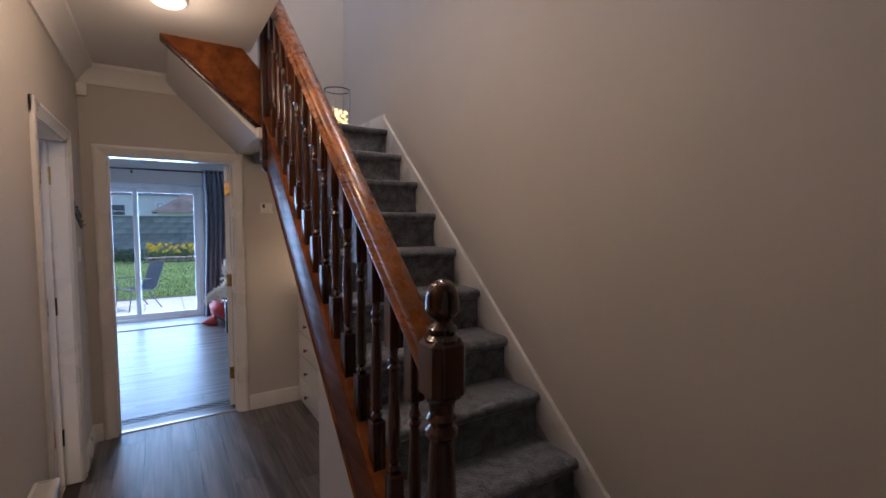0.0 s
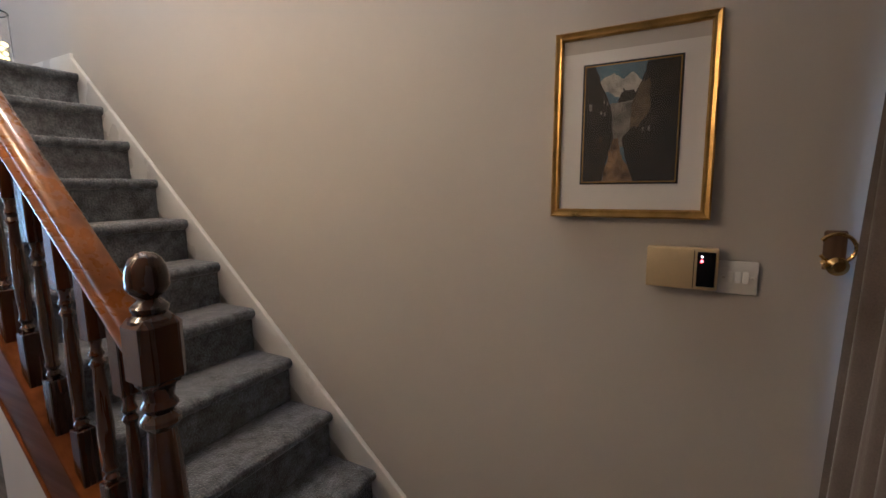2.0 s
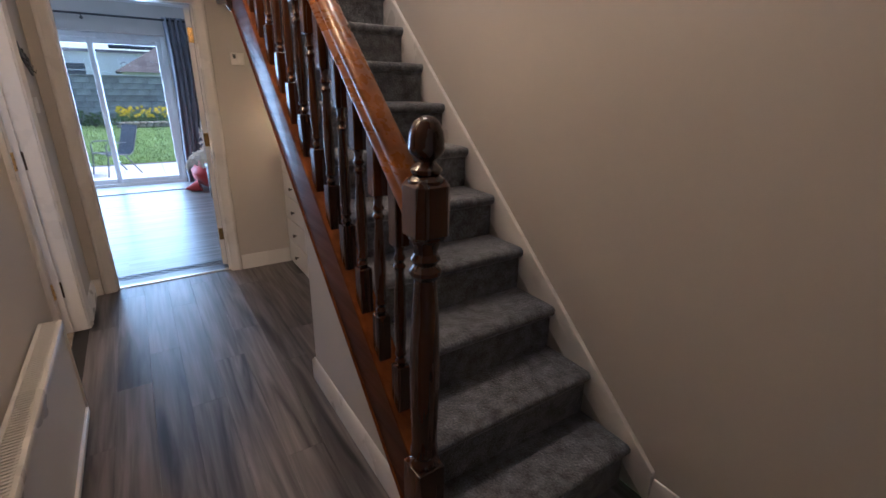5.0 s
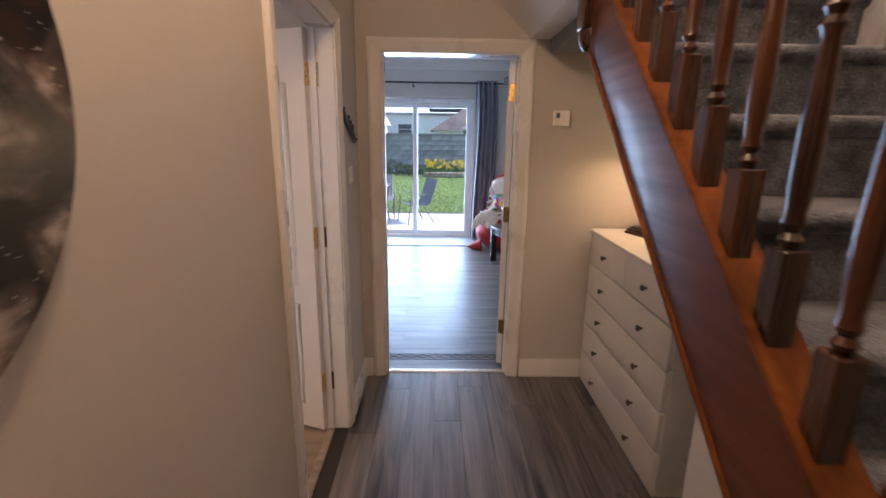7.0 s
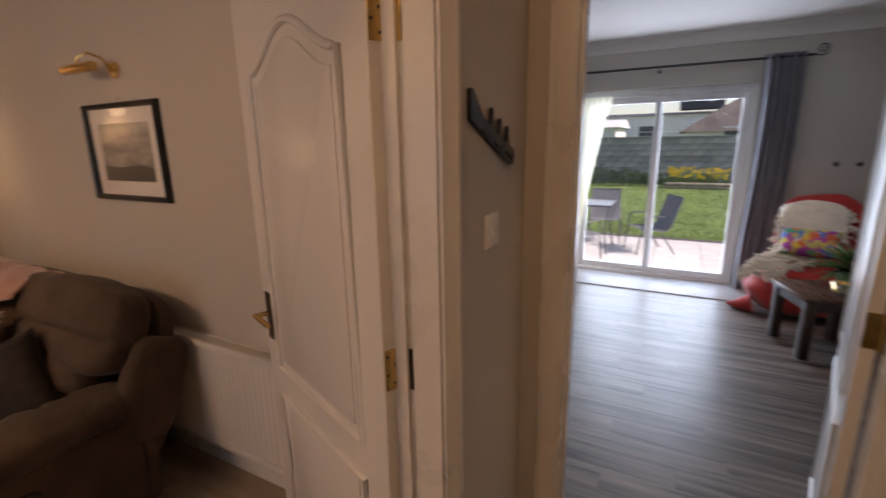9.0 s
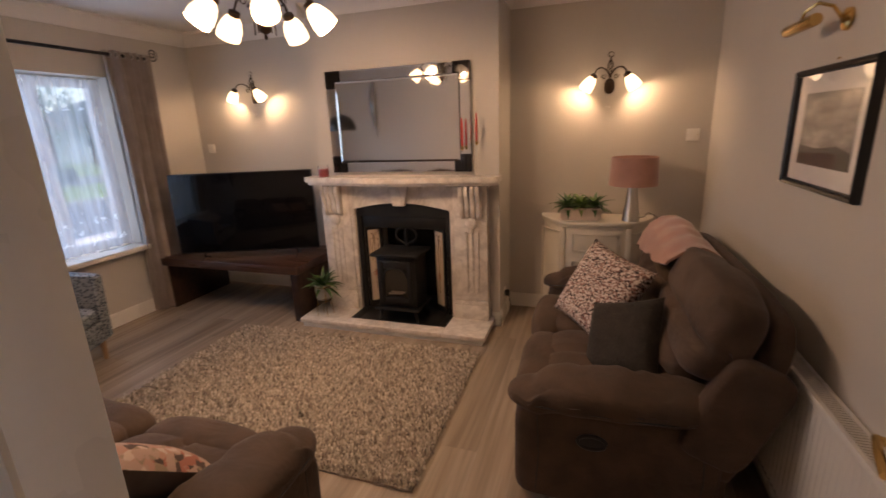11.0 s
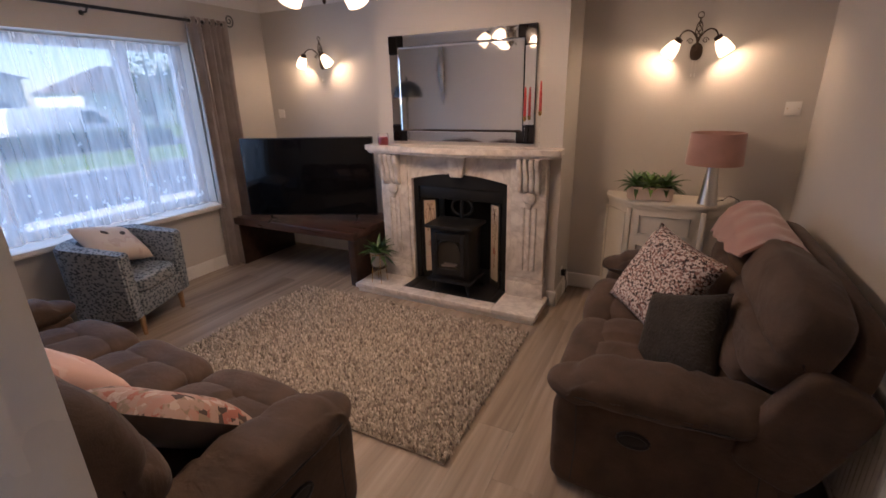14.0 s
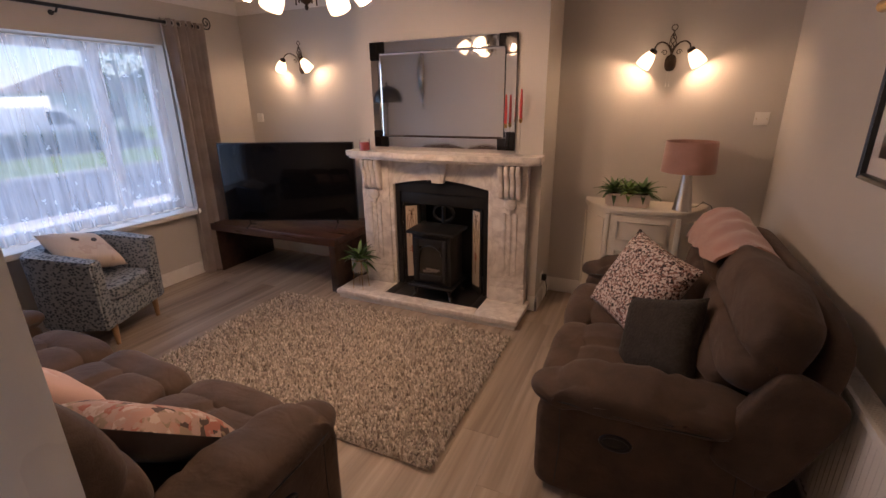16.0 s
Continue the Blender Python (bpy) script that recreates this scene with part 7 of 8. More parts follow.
def landscape():
    f = framed("framed_landscape_print", pose(-2.085, KY, 1.537, 0, 0, 0), 0.605, 0.455, 0.025, 0.03, BLACK, "black framed monochrome landscape print with a wide mount")
    m, t, p = nodes_of("misty_landscape")
    n = texture(t, "ShaderNodeTexNoise", 6.0, 6, (1, 1, 3.5))
    c = ramp(t, n.outputs[0], [(0.35, (0.20, 0.19, 0.17)), (0.55, (0.36, 0.34, 0.31)), (0.7, (0.55, 0.52, 0.48))])
    t.links.new(c.outputs[0], p.inputs["Base Color"])
    p.inputs["Roughness"].default_value = 0.6
    part("print", box(-0.205, 0.205, -0.0095, -0.006, -0.135, 0.135), m, f, "", False)
    part("print_ground", prism([(-0.205, -0.135), (0.205, -0.135), (0.205, -0.075), (0.1, -0.055), (-0.05, -0.07), (-0.205, -0.06)], -0.0105, -0.0096, "y"), plain("dark_moor", (0.06, 0.055, 0.05), 0.6), f, "", False)
    g = part("glass", box(-0.28, 0.28, -0.0165, -0.0155, -0.205, 0.205), GLASS, f, "picture glass", False)
    g.visible_shadow = False
    part("hanging_hook", tube(arc((0, -0.006, 0.24), 0.008, 0, 180, 8, "xz"), 0.0015, 5), BRASS, f)


landscape()


def picture_light():
    l = thing("picture_light", pose(-2.08, KY, 1.905), "brass picture light above the framed print", "picture light")
    part("wall_rose", lathe([(0.038, 0), (0.036, 0.012), (0.018, 0.02)], 22, pose(0, 0, 0, 90, 0, 0)), BRASS, l)
    part("arm", tube([(0.0, -0.018, 0.0), (0.0, -0.05, 0.045), (-0.03, -0.085, 0.065), (-0.065, -0.11, 0.045), (-0.08, -0.115, 0.01)], 0.006, 8), BRASS, l)
    part("trough", lathe([(0.020, -0.125), (0.021, -0.12), (0.021, 0.12), (0.020, 0.125)], 18, pose(-0.07, -0.115, 0.0, 0, 90, 0)), BRASS, l)


picture_light()
radiator("radiator", pose(-2.62, KY, 0.155, 0, 0, 0), 1.68, 0.54, True, "white ribbed panel radiator behind the sofa")


def sculpture():
    s = thing("teardrop_wall_sculpture", pose(SX, -0.11, 1.90, 0, 0, -90), "long silver and bronze teardrop wall sculpture", "wall sculpture")
    bm = bmesh.new()
    rows = []
    for i in range(21):
        u = i / 20
        z = 0.42 - 0.84 * u
        w = 0.075 * math.sin(math.pi * min(1, 0.06 + 0.94 * u)) ** 0.9 * (1 - 0.55 * u)
        cx = 0.02 * math.sin(u * 4)
        rows.append([bm.verts.new((cx + w * math.cos(a), -0.03 - 0.5 * w * math.sin(a), z)) for a in np.linspace(0, math.pi, 9)])
    for a, b in zip(rows, rows[1:]):
        for k in range(8):
            bm.faces.new((a[k], a[k + 1], b[k + 1], b[k]))
    part("body", thicken(bm, 0.004), plain("hammered_silver", (0.38, 0.36, 0.34), 0.25, 0.95, 0.3, 25, 70, 0.4), s, "", True, 80)
    part("stand_off", tube([(0, 0, 0.1), (0, -0.03, 0.1)], 0.006), BRONZE, s)


sculpture()


def arc_lamp():
    l = thing("arc_floor_lamp", pose(-0.50, -0.62, 0), "black arc floor lamp with a domed metal shade", "floor lamp")
    part("base", lathe([(0.15, 0.0), (0.15, 0.02), (0.03, 0.03), (0.012, 0.05)], 32), BLACK, l)
    pts = [(0, 0, 0.04), (0, 0, 1.5)] + [(-0.18 + 0.18 * math.cos(radians(a)), 0.12 - 0.12 * math.cos(radians(a)), 1.55 + 0.33 * math.sin(radians(a))) for a in range(0, 181, 15)]
    part("pole", tube(pts, 0.011, 10), BLACK, l)
    part("shade", shell([(0.21, 1.60), (0.205, 1.66), (0.18, 1.73), (0.12, 1.79), (0.05, 1.82), (0.02, 1.825)], 32, 0.004, pose(-0.36, 0.24, 0)), plain("black_outside_gilt_inside", (0.012, 0.012, 0.012), 0.3), l, "black dome shade")
    part("stem", tube([(-0.36, 0.24, 1.55), (-0.36, 0.24, 1.83)], 0.006), BLACK, l)


arc_lamp()
sock = thing("power_socket", pose(TX + 0.28, C1 + 0.001, 0.22, 0, 0, 180), "white socket with a black plug and cable by the skirting", "socket")
part("plate", box(-0.043, 0.043, -0.008, 0.0, -0.043, 0.043, 0.003), PLASTIC, sock)
part("plug", box(-0.02, 0.02, -0.045, -0.008, -0.025, 0.025, 0.006), BLACK, sock)
part("cable", tube([(0, -0.04, -0.02), (0.02, -0.05, -0.10), (0.05, -0.04, -0.19), (0.10, -0.045, -0.212)], 0.003, 6), BLACK, sock)


# ---- kitchen things ----
def kitchen_curtain(name, x0, x1, label):
    c = thing(name, pose(0, 0, 0), label, "curtain")
    b = drape(x0, x1, 0.02, 2.31, 5, 0.04, 60, 0.8, 0.7, 0.0)
    for v in b.verts:
        f = (2.31 - v.co.z) / 2.29
        v.co.x += 0.02 * math.sin(f * 5)
        v.co.y += KB - 0.085
    part("cloth", thicken(b, 0.003), GREYC, c, "", True, 80)
    return c


kp = curtain_pole("curtain_pole", -1.25, 1.22, KB - 0.085, 2.275, "black iron curtain pole with scroll ends above the patio door")
for bx in (-0.05,):
    part("bracket", join(tube([(bx, KB - 0.001, 2.235), (bx, KB - 0.06, 2.235), (bx, KB - 0.085, 2.265)], 0.007), lathe([(0.018, 0), (0.018, 0.006)], 14, pose(bx, KB - 0.001, 2.235, 90, 0, 0))), BLACK, kp)
kitchen_curtain("curtain", 0.84, 1.16, "grey eyelet curtain drawn to the side of the patio door")
kitchen_curtain("curtain", -1.05, -0.80, "grey eyelet curtain drawn to the side of the patio door")
nc = thing("net_curtain", pose(0, 0, 0), "cream net curtain swept aside behind the grey curtain", "net curtain")
bm = bmesh.new()
rows = []
for j in range(13):
    f = j / 12
    x1 = -0.48 - 0.36 * f ** 0.8
    rows.append([bm.verts.new((-0.86 + (x1 + 0.86) * i / 24, KB - 0.02 + 0.012 * math.sin(i * 1.6 + f), 2.02 - 1.96 * f)) for i in range(25)])
for a, b in zip(rows, rows[1:]):
    for i in range(24):
        bm.faces.new((a[i], a[i + 1], b[i + 1], b[i]))
part("cloth", bm, CREAMNET, nc, "", True, 80)


def bean_bag():
    b = thing("bean_bag", pose(1.29, 7.58, 0.0, 0, 0, 0), "large red bean bag chair in the kitchen corner", "bean bag")
    red = cloth("red_bean_bag_fabric", (0.50, 0.030, 0.025), 300, 0.18, 0.7, 0.3, 0.3, 6)

    def slump(q, p):
        if p.z < 0:
            q.x *= 1.06
            q.y *= 1.04
        q.z += 0.05 * noise.noise(Vector((q.x * 4, q.y * 4, q.z * 4)))
        return q
    part("body", puff(0.05, -0.02, 0.27, 0.92, 0.80, 0.54, 2.6, 14, 0.03, 2.0, None, slump), red, b, "", True, 80)
    part("backrest", puff(0.14, 0.22, 0.66, 0.66, 0.36, 0.78, 3.0, 14, 0.03, 5.0, pose(0.14, 0.22, 0.66, -14, 0, 0) @ pose(-0.14, -0.22, -0.66)), red, b, "", True, 80)
    part("corner", tube([(-0.36, -0.20, 0.08), (-0.46, -0.18, 0.05), (-0.54, -0.12, 0.03)], 0.09, 10, False, 0.012), red, b)


bean_bag()


def fleece():
    f = thing("sheepskin", pose(0.24, 0.16, 0), "cream long-haired sheepskin over the red bean bag", "sheepskin")
    wool = cloth("cream_wool", (0.84, 0.78, 0.68), 120, 0.1, 0.95, 0.5, 0.9, 14, 0.01)
    rng = random.Random(8)
    path = [(1.10, 7.62, 0.98), (1.10, 7.52, 0.92), (1.08, 7.42, 0.80), (1.03, 7.36, 0.68), (0.95, 7.26, 0.60), (0.83, 7.14, 0.57), (0.72, 7.05, 0.50), (0.66, 7.00, 0.42)]
    wid = [0.24, 0.28, 0.28, 0.24, 0.20, 0.20, 0.17, 0.12]
    bm = bmesh.new()
    for i in range(900):
        u = rng.random() * (len(path) - 1.001)
        k = int(u)
        p = Vector(path[k]).lerp(Vector(path[k + 1]), u - k)
        w = wid[k] * (1 - (u - k)) + wid[k + 1] * (u - k)
        s = rng.uniform(-1, 1)
        q = p + Vector((s * w, -0.25 * abs(s) * w + 0.03, -0.05 * s * s))
        d = Vector((rng.uniform(-1, 1), rng.uniform(-1.2, 0.2), rng.uniform(-0.8, 0.6))).normalized()
        join(bm, tube([q, q + d * 0.03, q + d * 0.05 + Vector((0, 0, -0.015))], 0.014, 5, False, 0.003))
    tagged(part("wool", bm, wool, f, "", True, 80), kind="stuff")
    part("hide", puff(1.08, 7.45, 0.82, 0.50, 0.14, 0.40, 2.6, 8, 0.02, 1, pose(1.08, 7.45, 0.82, -22, 0, 0) @ pose(-1.08, -7.45, -0.82)), wool, f, "", True, 80)


fleece()
BRIGHT = spotted("bright_mixed_print", (0.45, 0.38, 0.12), [(0.05, 0.16, 0.50), (0.60, 0.12, 0.05), (0.65, 0.45, 0.05), (0.05, 0.28, 0.16), (0.6, 0.55, 0.5), (0.35, 0.05, 0.28)], 16, 0.42)
scatter("cushion", pose(1.27, 7.36, 0.68, -52, 0, -12), 0.42, 0.30, 0.12, BRIGHT, "brightly patterned cushion on the bean bag", 9.0)


def side_table():
    t = thing("side_table", pose(1.275, 6.70, 0, 0, 0, 16), "small dark wood side table beside the bean bag", "table")
    x0, x1, y0, y1 = -0.255, 0.255, -0.255, 0.255
    part("tabletop", box(x0, x1, y0, y1, 0.43, 0.465, 0.005), wood("table_top_wood", (0.045, 0.020, 0.013), (0.13, 0.06, 0.035), 0.25, "y", 0.7, 0.4, 0.1), t)
    part("apron", boxes((x0 + 0.03, x0 + 0.05, y0 + 0.03, y1 - 0.03, 0.36, 0.43), (x1 - 0.05, x1 - 0.03, y0 + 0.03, y1 - 0.03, 0.36, 0.43), (x0 + 0.05, x1 - 0.05, y0 + 0.03, y0 + 0.05, 0.36, 0.43), (x0 + 0.05, x1 - 0.05, y1 - 0.05, y1 - 0.03, 0.36, 0.43)), DARKWOOD, t)
    for x in (x0 + 0.02, x1 - 0.085):
        for y in (y0 + 0.02, y1 - 0.085):
            part("leg", box(x, x + 0.065, y, y + 0.065, 0.0, 0.43, 0.004), DARKWOOD, t)


side_table()
pp = thing("potted_plant", pose(1.40, 6.68, 0.465), "bushy green plant in a pale grey pot on the side table", "potted plant")
part("pot", shell([(0.075, 0.0), (0.085, 0.01), (0.10, 0.15), (0.102, 0.16)], 28, 0.008), plain("pale_grey_pot", (0.45, 0.44, 0.43), 0.6, 0, 0.15, 14), pp)
part("soil", lathe([(0.07, 0.01), (0.09, 0.14)], 20), plain("plant_soil", (0.03, 0.02, 0.014), 0.95), pp)
rosette(pp, pose(0, 0, 0.14), 60, 0.30, 0.045, LEAF, 31, 80)
ck = thing("wall_clock", pose(KX - 0.001, 7.25, 1.83), "round black wall clock on the kitchen wall", "clock")
part("case", lathe([(0.20, 0.0), (0.215, 0.006), (0.215, 0.028), (0.20, 0.034), (0.19, 0.022), (0.002, 0.022)], 40, pose(0, 0, 0, 0, -90, 0)), BLACK, ck)
part("clock_pointer", boxes((-0.0275, -0.0245, -0.005, 0.005, -0.02, 0.14), (-0.0275, -0.0245, -0.10, 0.02, -0.005, 0.005)), BRASS, ck)
for x in (1.52, 1.69):
    w = thing("coat_peg", pose(x, KB, 1.30), "small dark wall peg beside the curtain", "peg", "pegs by the patio door")
    part("plate", lathe([(0.022, 0), (0.020, 0.006)], 16, pose(0, 0, 0, 90, 0, 0)), BRONZE, w)
    part("peg", tube([(0, -0.004, 0), (0, -0.035, 0.01), (0, -0.04, 0.025)], 0.007), BRONZE, w)
for x, y in ((0.2, 6.75), (-1.2, 6.75)):
    sp = thing("spotlight", pose(x, y, H), "recessed lit ceiling spotlight", "spotlight", "kitchen ceiling spotlights")
    part("ring", lathe([(0.028, -0.004), (0.042, -0.006), (0.045, 0.0), (0.03, 0.001)], 28), CHROME, sp)
    part("lens", lathe([(0.001, -0.003), (0.028, -0.0035), (0.028, 0.0)], 20), glow("spot_lens", (1.0, 0.82, 0.6), 14.0), sp, "glowing lamp lens")
    l = new("spot_light", bpy.data.lights.new("spot_light", "SPOT"))
    l.data.energy, l.data.color, l.data.shadow_soft_size, l.data.spot_size, l.data.spot_blend = 25.0, (1.0, 0.8, 0.58), 0.02, radians(120), 0.8
    l.location = (x, y, H - 0.02)
bd = bmesh.new()
for i in range(26):
    x = -2.85 + 0.165 * i
    for s in (1, -1):
        join(bd, tube([(x, 4.235 - 0.028 * s, 0.0012), (x + 0.0825, 4.235 + 0.028 * s, 0.0012), (x + 0.165, 4.235 - 0.028 * s, 0.0012)], 0.0022, 4))
for y in (4.195, 4.275):
    join(bd, box(-2.88, KX - 0.02, y - 0.006, y + 0.006, -0.001, 0.0016))
tagged(mesh_ob("floor_border", bd, plain("dark_border_inlay", (0.03, 0.028, 0.028), 0.4)), "dark diamond border strip in the floor", "floor", "", "structure")


# ---- the garden behind ----
GRASS = plain("lawn_green", (0.16, 0.25, 0.06), 0.9, 0, 0.3, 0.9, 60, 0.8, 0.03)
FLAG = plain("pale_concrete_flag", (0.66, 0.65, 0.63), 0.85, 0, 0.10, 2.0, 80, 0.3, 0.003, each=0.10)
GRAVEL = plain("dark_bedding", (0.10, 0.09, 0.08), 0.95, 0, 0.3, 8, 60, 0.5)
ground = structure("ground", boxes((-300, 300, 8.35, 400, -0.30, -0.10), (-300, 300, -400, -1.15, -0.45, -0.35), (-300, -4.2, -1.15, 8.35, -0.45, -0.35), (1.96, 300, -1.15, 8.35, -0.45, -0.35)), GRASS, "mown lawn")
pav = structure("patio", box(-4.5, 4.5, 8.35, 11.02, -0.12, -0.072), GRAVEL, "pale concrete patio")
fm = bpy.data.meshes.new("flag")
fb = box(-0.297, 0.297, -0.297, 0.297, -0.03, 0.0, 0.004)
fb.to_mesh(fm)
fb.free()
fm.materials.append(FLAG)
for i in range(14):
    for j in range(4):
        fo = new("flag", fm)
        fo.parent = pav
        fo.location = (-3.9 + 0.6 * i, 8.67 + 0.6 * j, -0.061)


def lawn_blades():
    g = tagged(new("lawn"), "short green lawn grass", "grass", "", "stuff")
    rng = np.random.RandomState(7)
    n = 26000
    x = rng.uniform(-6, 6, n)
    y = 11.02 + 9.0 * rng.rand(n) ** 1.5
    h = 0.03 + 0.035 * rng.rand(n)
    a = rng.rand(n) * 6.28
    verts, faces = [], []
    for i in range(n):
        k = len(verts)
        dx, dy = 0.008 * math.cos(a[i]), 0.008 * math.sin(a[i])
        verts += [(x[i] - dx, y[i] - dy, -0.10), (x[i] + dx, y[i] + dy, -0.10), (x[i] + 2.2 * dy, y[i] - 2.2 * dx, -0.10 + h[i])]
        faces.append((k, k + 1, k + 2))
    me = bpy.data.meshes.new("lawn_blades")
    me.from_pydata(verts, [], faces)
    m, t, p = nodes_of("grass_blade")
    geo = t.nodes.new("ShaderNodeNewGeometry")
    c = ramp(t, geo.outputs["Random Per Island"], [(0, (0.09, 0.17, 0.03)), (0.6, (0.18, 0.28, 0.06)), (1, (0.30, 0.34, 0.11))])
    t.links.new(c.outputs[0], p.inputs["Base Color"])
    p.inputs["Roughness"].default_value = 0.7
    me.materials.append(m)
    ob = new("blades", me)
    ob.parent = g
    tagged(ob, "grass blades", kind="stuff")


lawn_blades()


def patio_chair(m, label):
    c = thing("patio_chair", m @ Matrix.Diagonal((0.88, 0.88, 0.88, 1)), label, "patio chair", "chairs round the patio table")
    steel = plain("grey_tube_steel", (0.13, 0.135, 0.15), 0.4, 0.5)
    mesh = cloth("grey_sling_mesh", (0.16, 0.165, 0.18), 300, 0.1, 0.8, 0.1, 0.3)
    for s in (-1, 1):
        x = s * 0.27
        part("side_frame", tube([(x, -0.30, 0.0), (x, -0.24, 0.36), (x, -0.24, 0.58), (x, -0.18, 0.63), (x, 0.12, 0.62)], 0.012, 8), steel, c)
        part("rear_leg", tube([(x, 0.32, 0.0), (x, 0.05, 0.40), (x, -0.25, 0.40)], 0.012, 8), steel, c)
        part("back_rail", tube([(x * 0.93, -0.26, 0.42), (x * 0.93, 0.16, 0.38), (x * 0.93, 0.24, 0.45), (x * 0.93, 0.40, 0.92)], 0.012, 8), steel, c)
    part("top_rail", tube([(-0.25, 0.40, 0.92), (0.25, 0.40, 0.92)], 0.012, 8), steel, c)
    bm = bmesh.new()
    prof = [(-0.26, 0.42), (-0.05, 0.395), (0.16, 0.385), (0.24, 0.45), (0.32, 0.68), (0.40, 0.92)]
    L = [bm.verts.new((-0.25, y, z)) for y, z in prof]
    R = [bm.verts.new((0.25, y, z)) for y, z in prof]
    for i in range(len(prof) - 1):
        bm.faces.new((L[i], L[i + 1], R[i + 1], R[i]))
    part("sling", thicken(bm, 0.004), mesh, c, "grey mesh sling seat")
    return c


P0 = -0.061
patio_chair(pose(-0.10, 9.80, P0, 0, 0, -62), "grey steel garden chair with a mesh sling on the patio")
patio_chair(pose(-0.80, 10.35, P0, 0, 0, 8), "grey steel garden chair behind the patio table")
patio_chair(pose(-0.98, 8.95, P0, 0, 0, 150), "grey steel garden chair with its back to the house")


def patio_table():
    t = thing("patio_table", pose(-0.95, 9.68, P0), "square glass-topped garden table with steel legs", "patio table")
    steel = plain("dark_table_steel", (0.10, 0.105, 0.12), 0.4, 0.5)
    part("rim", tube([(-0.36, -0.36, 0.70), (0.36, -0.36, 0.70), (0.36, 0.36, 0.70), (-0.36, 0.36, 0.70)], 0.014, 8, True), steel, t)
    part("glass_top", box(-0.36, 0.36, -0.36, 0.36, 0.703, 0.709), plain("obscured_glass", (0.40, 0.44, 0.48), 0.12), t, "frosted glass top")
    for sx in (-1, 1):
        for sy in (-1, 1):
            part("leg", tube([(sx * 0.34, sy * 0.34, 0.69), (sx * 0.28, sy * 0.28, 0.35), (sx * 0.33, sy * 0.33, 0.0)], 0.013, 8), steel, t)


patio_table()


def shrub(name, x, y, w, h, mat, label, seed, n=420, base=-0.1):
    s = thing(name, pose(x, y, base), label, "shrub")
    rng = random.Random(seed)
    stems = bmesh.new()
    for k in range(7):
        a = rng.uniform(-1, 1)
        join(stems, tube([(a * w * 0.2, 0, 0), (a * w * 0.3, 0.05 * a, h * 0.4), (a * w * 0.42, 0.1 * a, h * 0.8)], 0.018, 5, False, 0.006))
    part("stems", stems, plain("shrub_twig", (0.06, 0.045, 0.03), 0.9), s)
    verts, faces = [], []
    for i in range(n):
        u, v = rng.uniform(-1, 1), rng.uniform(0.08, 1)
        top = h * (1 - 0.45 * u * u) * (0.85 + 0.25 * noise.noise(Vector((u * 3 + seed, 0, 0))))
        p = Vector((u * w / 2, rng.uniform(-0.3, 0.3) * (1.1 - v), v * top))
        l = rng.uniform(0.05, 0.11)
        d = Vector((rng.uniform(-1, 1), rng.uniform(-1, 0.4), rng.uniform(-0.3, 1))).normalized()
        e = d.cross(Vector((rng.uniform(-1, 1), 0.3, 1))).normalized() * l * 0.32
        k = len(verts)
        verts += [p, p + d * l * 0.5 + e, p + d * l, p + d * l * 0.5 - e]
        faces.append((k, k + 1, k + 2, k + 3))
    me = bpy.data.meshes.new("foliage")
    me.from_pydata(verts, [], faces)
    me.materials.append(mat)
    ob = new("foliage", me)
    ob.parent = s
    tagged(ob, "dense green leaves", kind="stuff")
    return s


SHRUBLEAF = plain("shrub_leaf", (0.11, 0.175, 0.045), 0.6, 0, 0.5, 9, 60, 0.2)
for k, (x, w, h) in enumerate(((-3.6, 1.5, 0.8), (-2.5, 1.3, 0.85), (-1.5, 1.2, 0.72), (-0.7, 0.9, 0.55), (2.6, 1.4, 0.75), (-4.9, 1.4, 0.9), (4.0, 1.5, 0.8))):
    shrub("shrub", x, 20.55, w, h, SHRUBLEAF, "leafy evergreen shrub at the foot of the garden wall", 40 + k, 700)


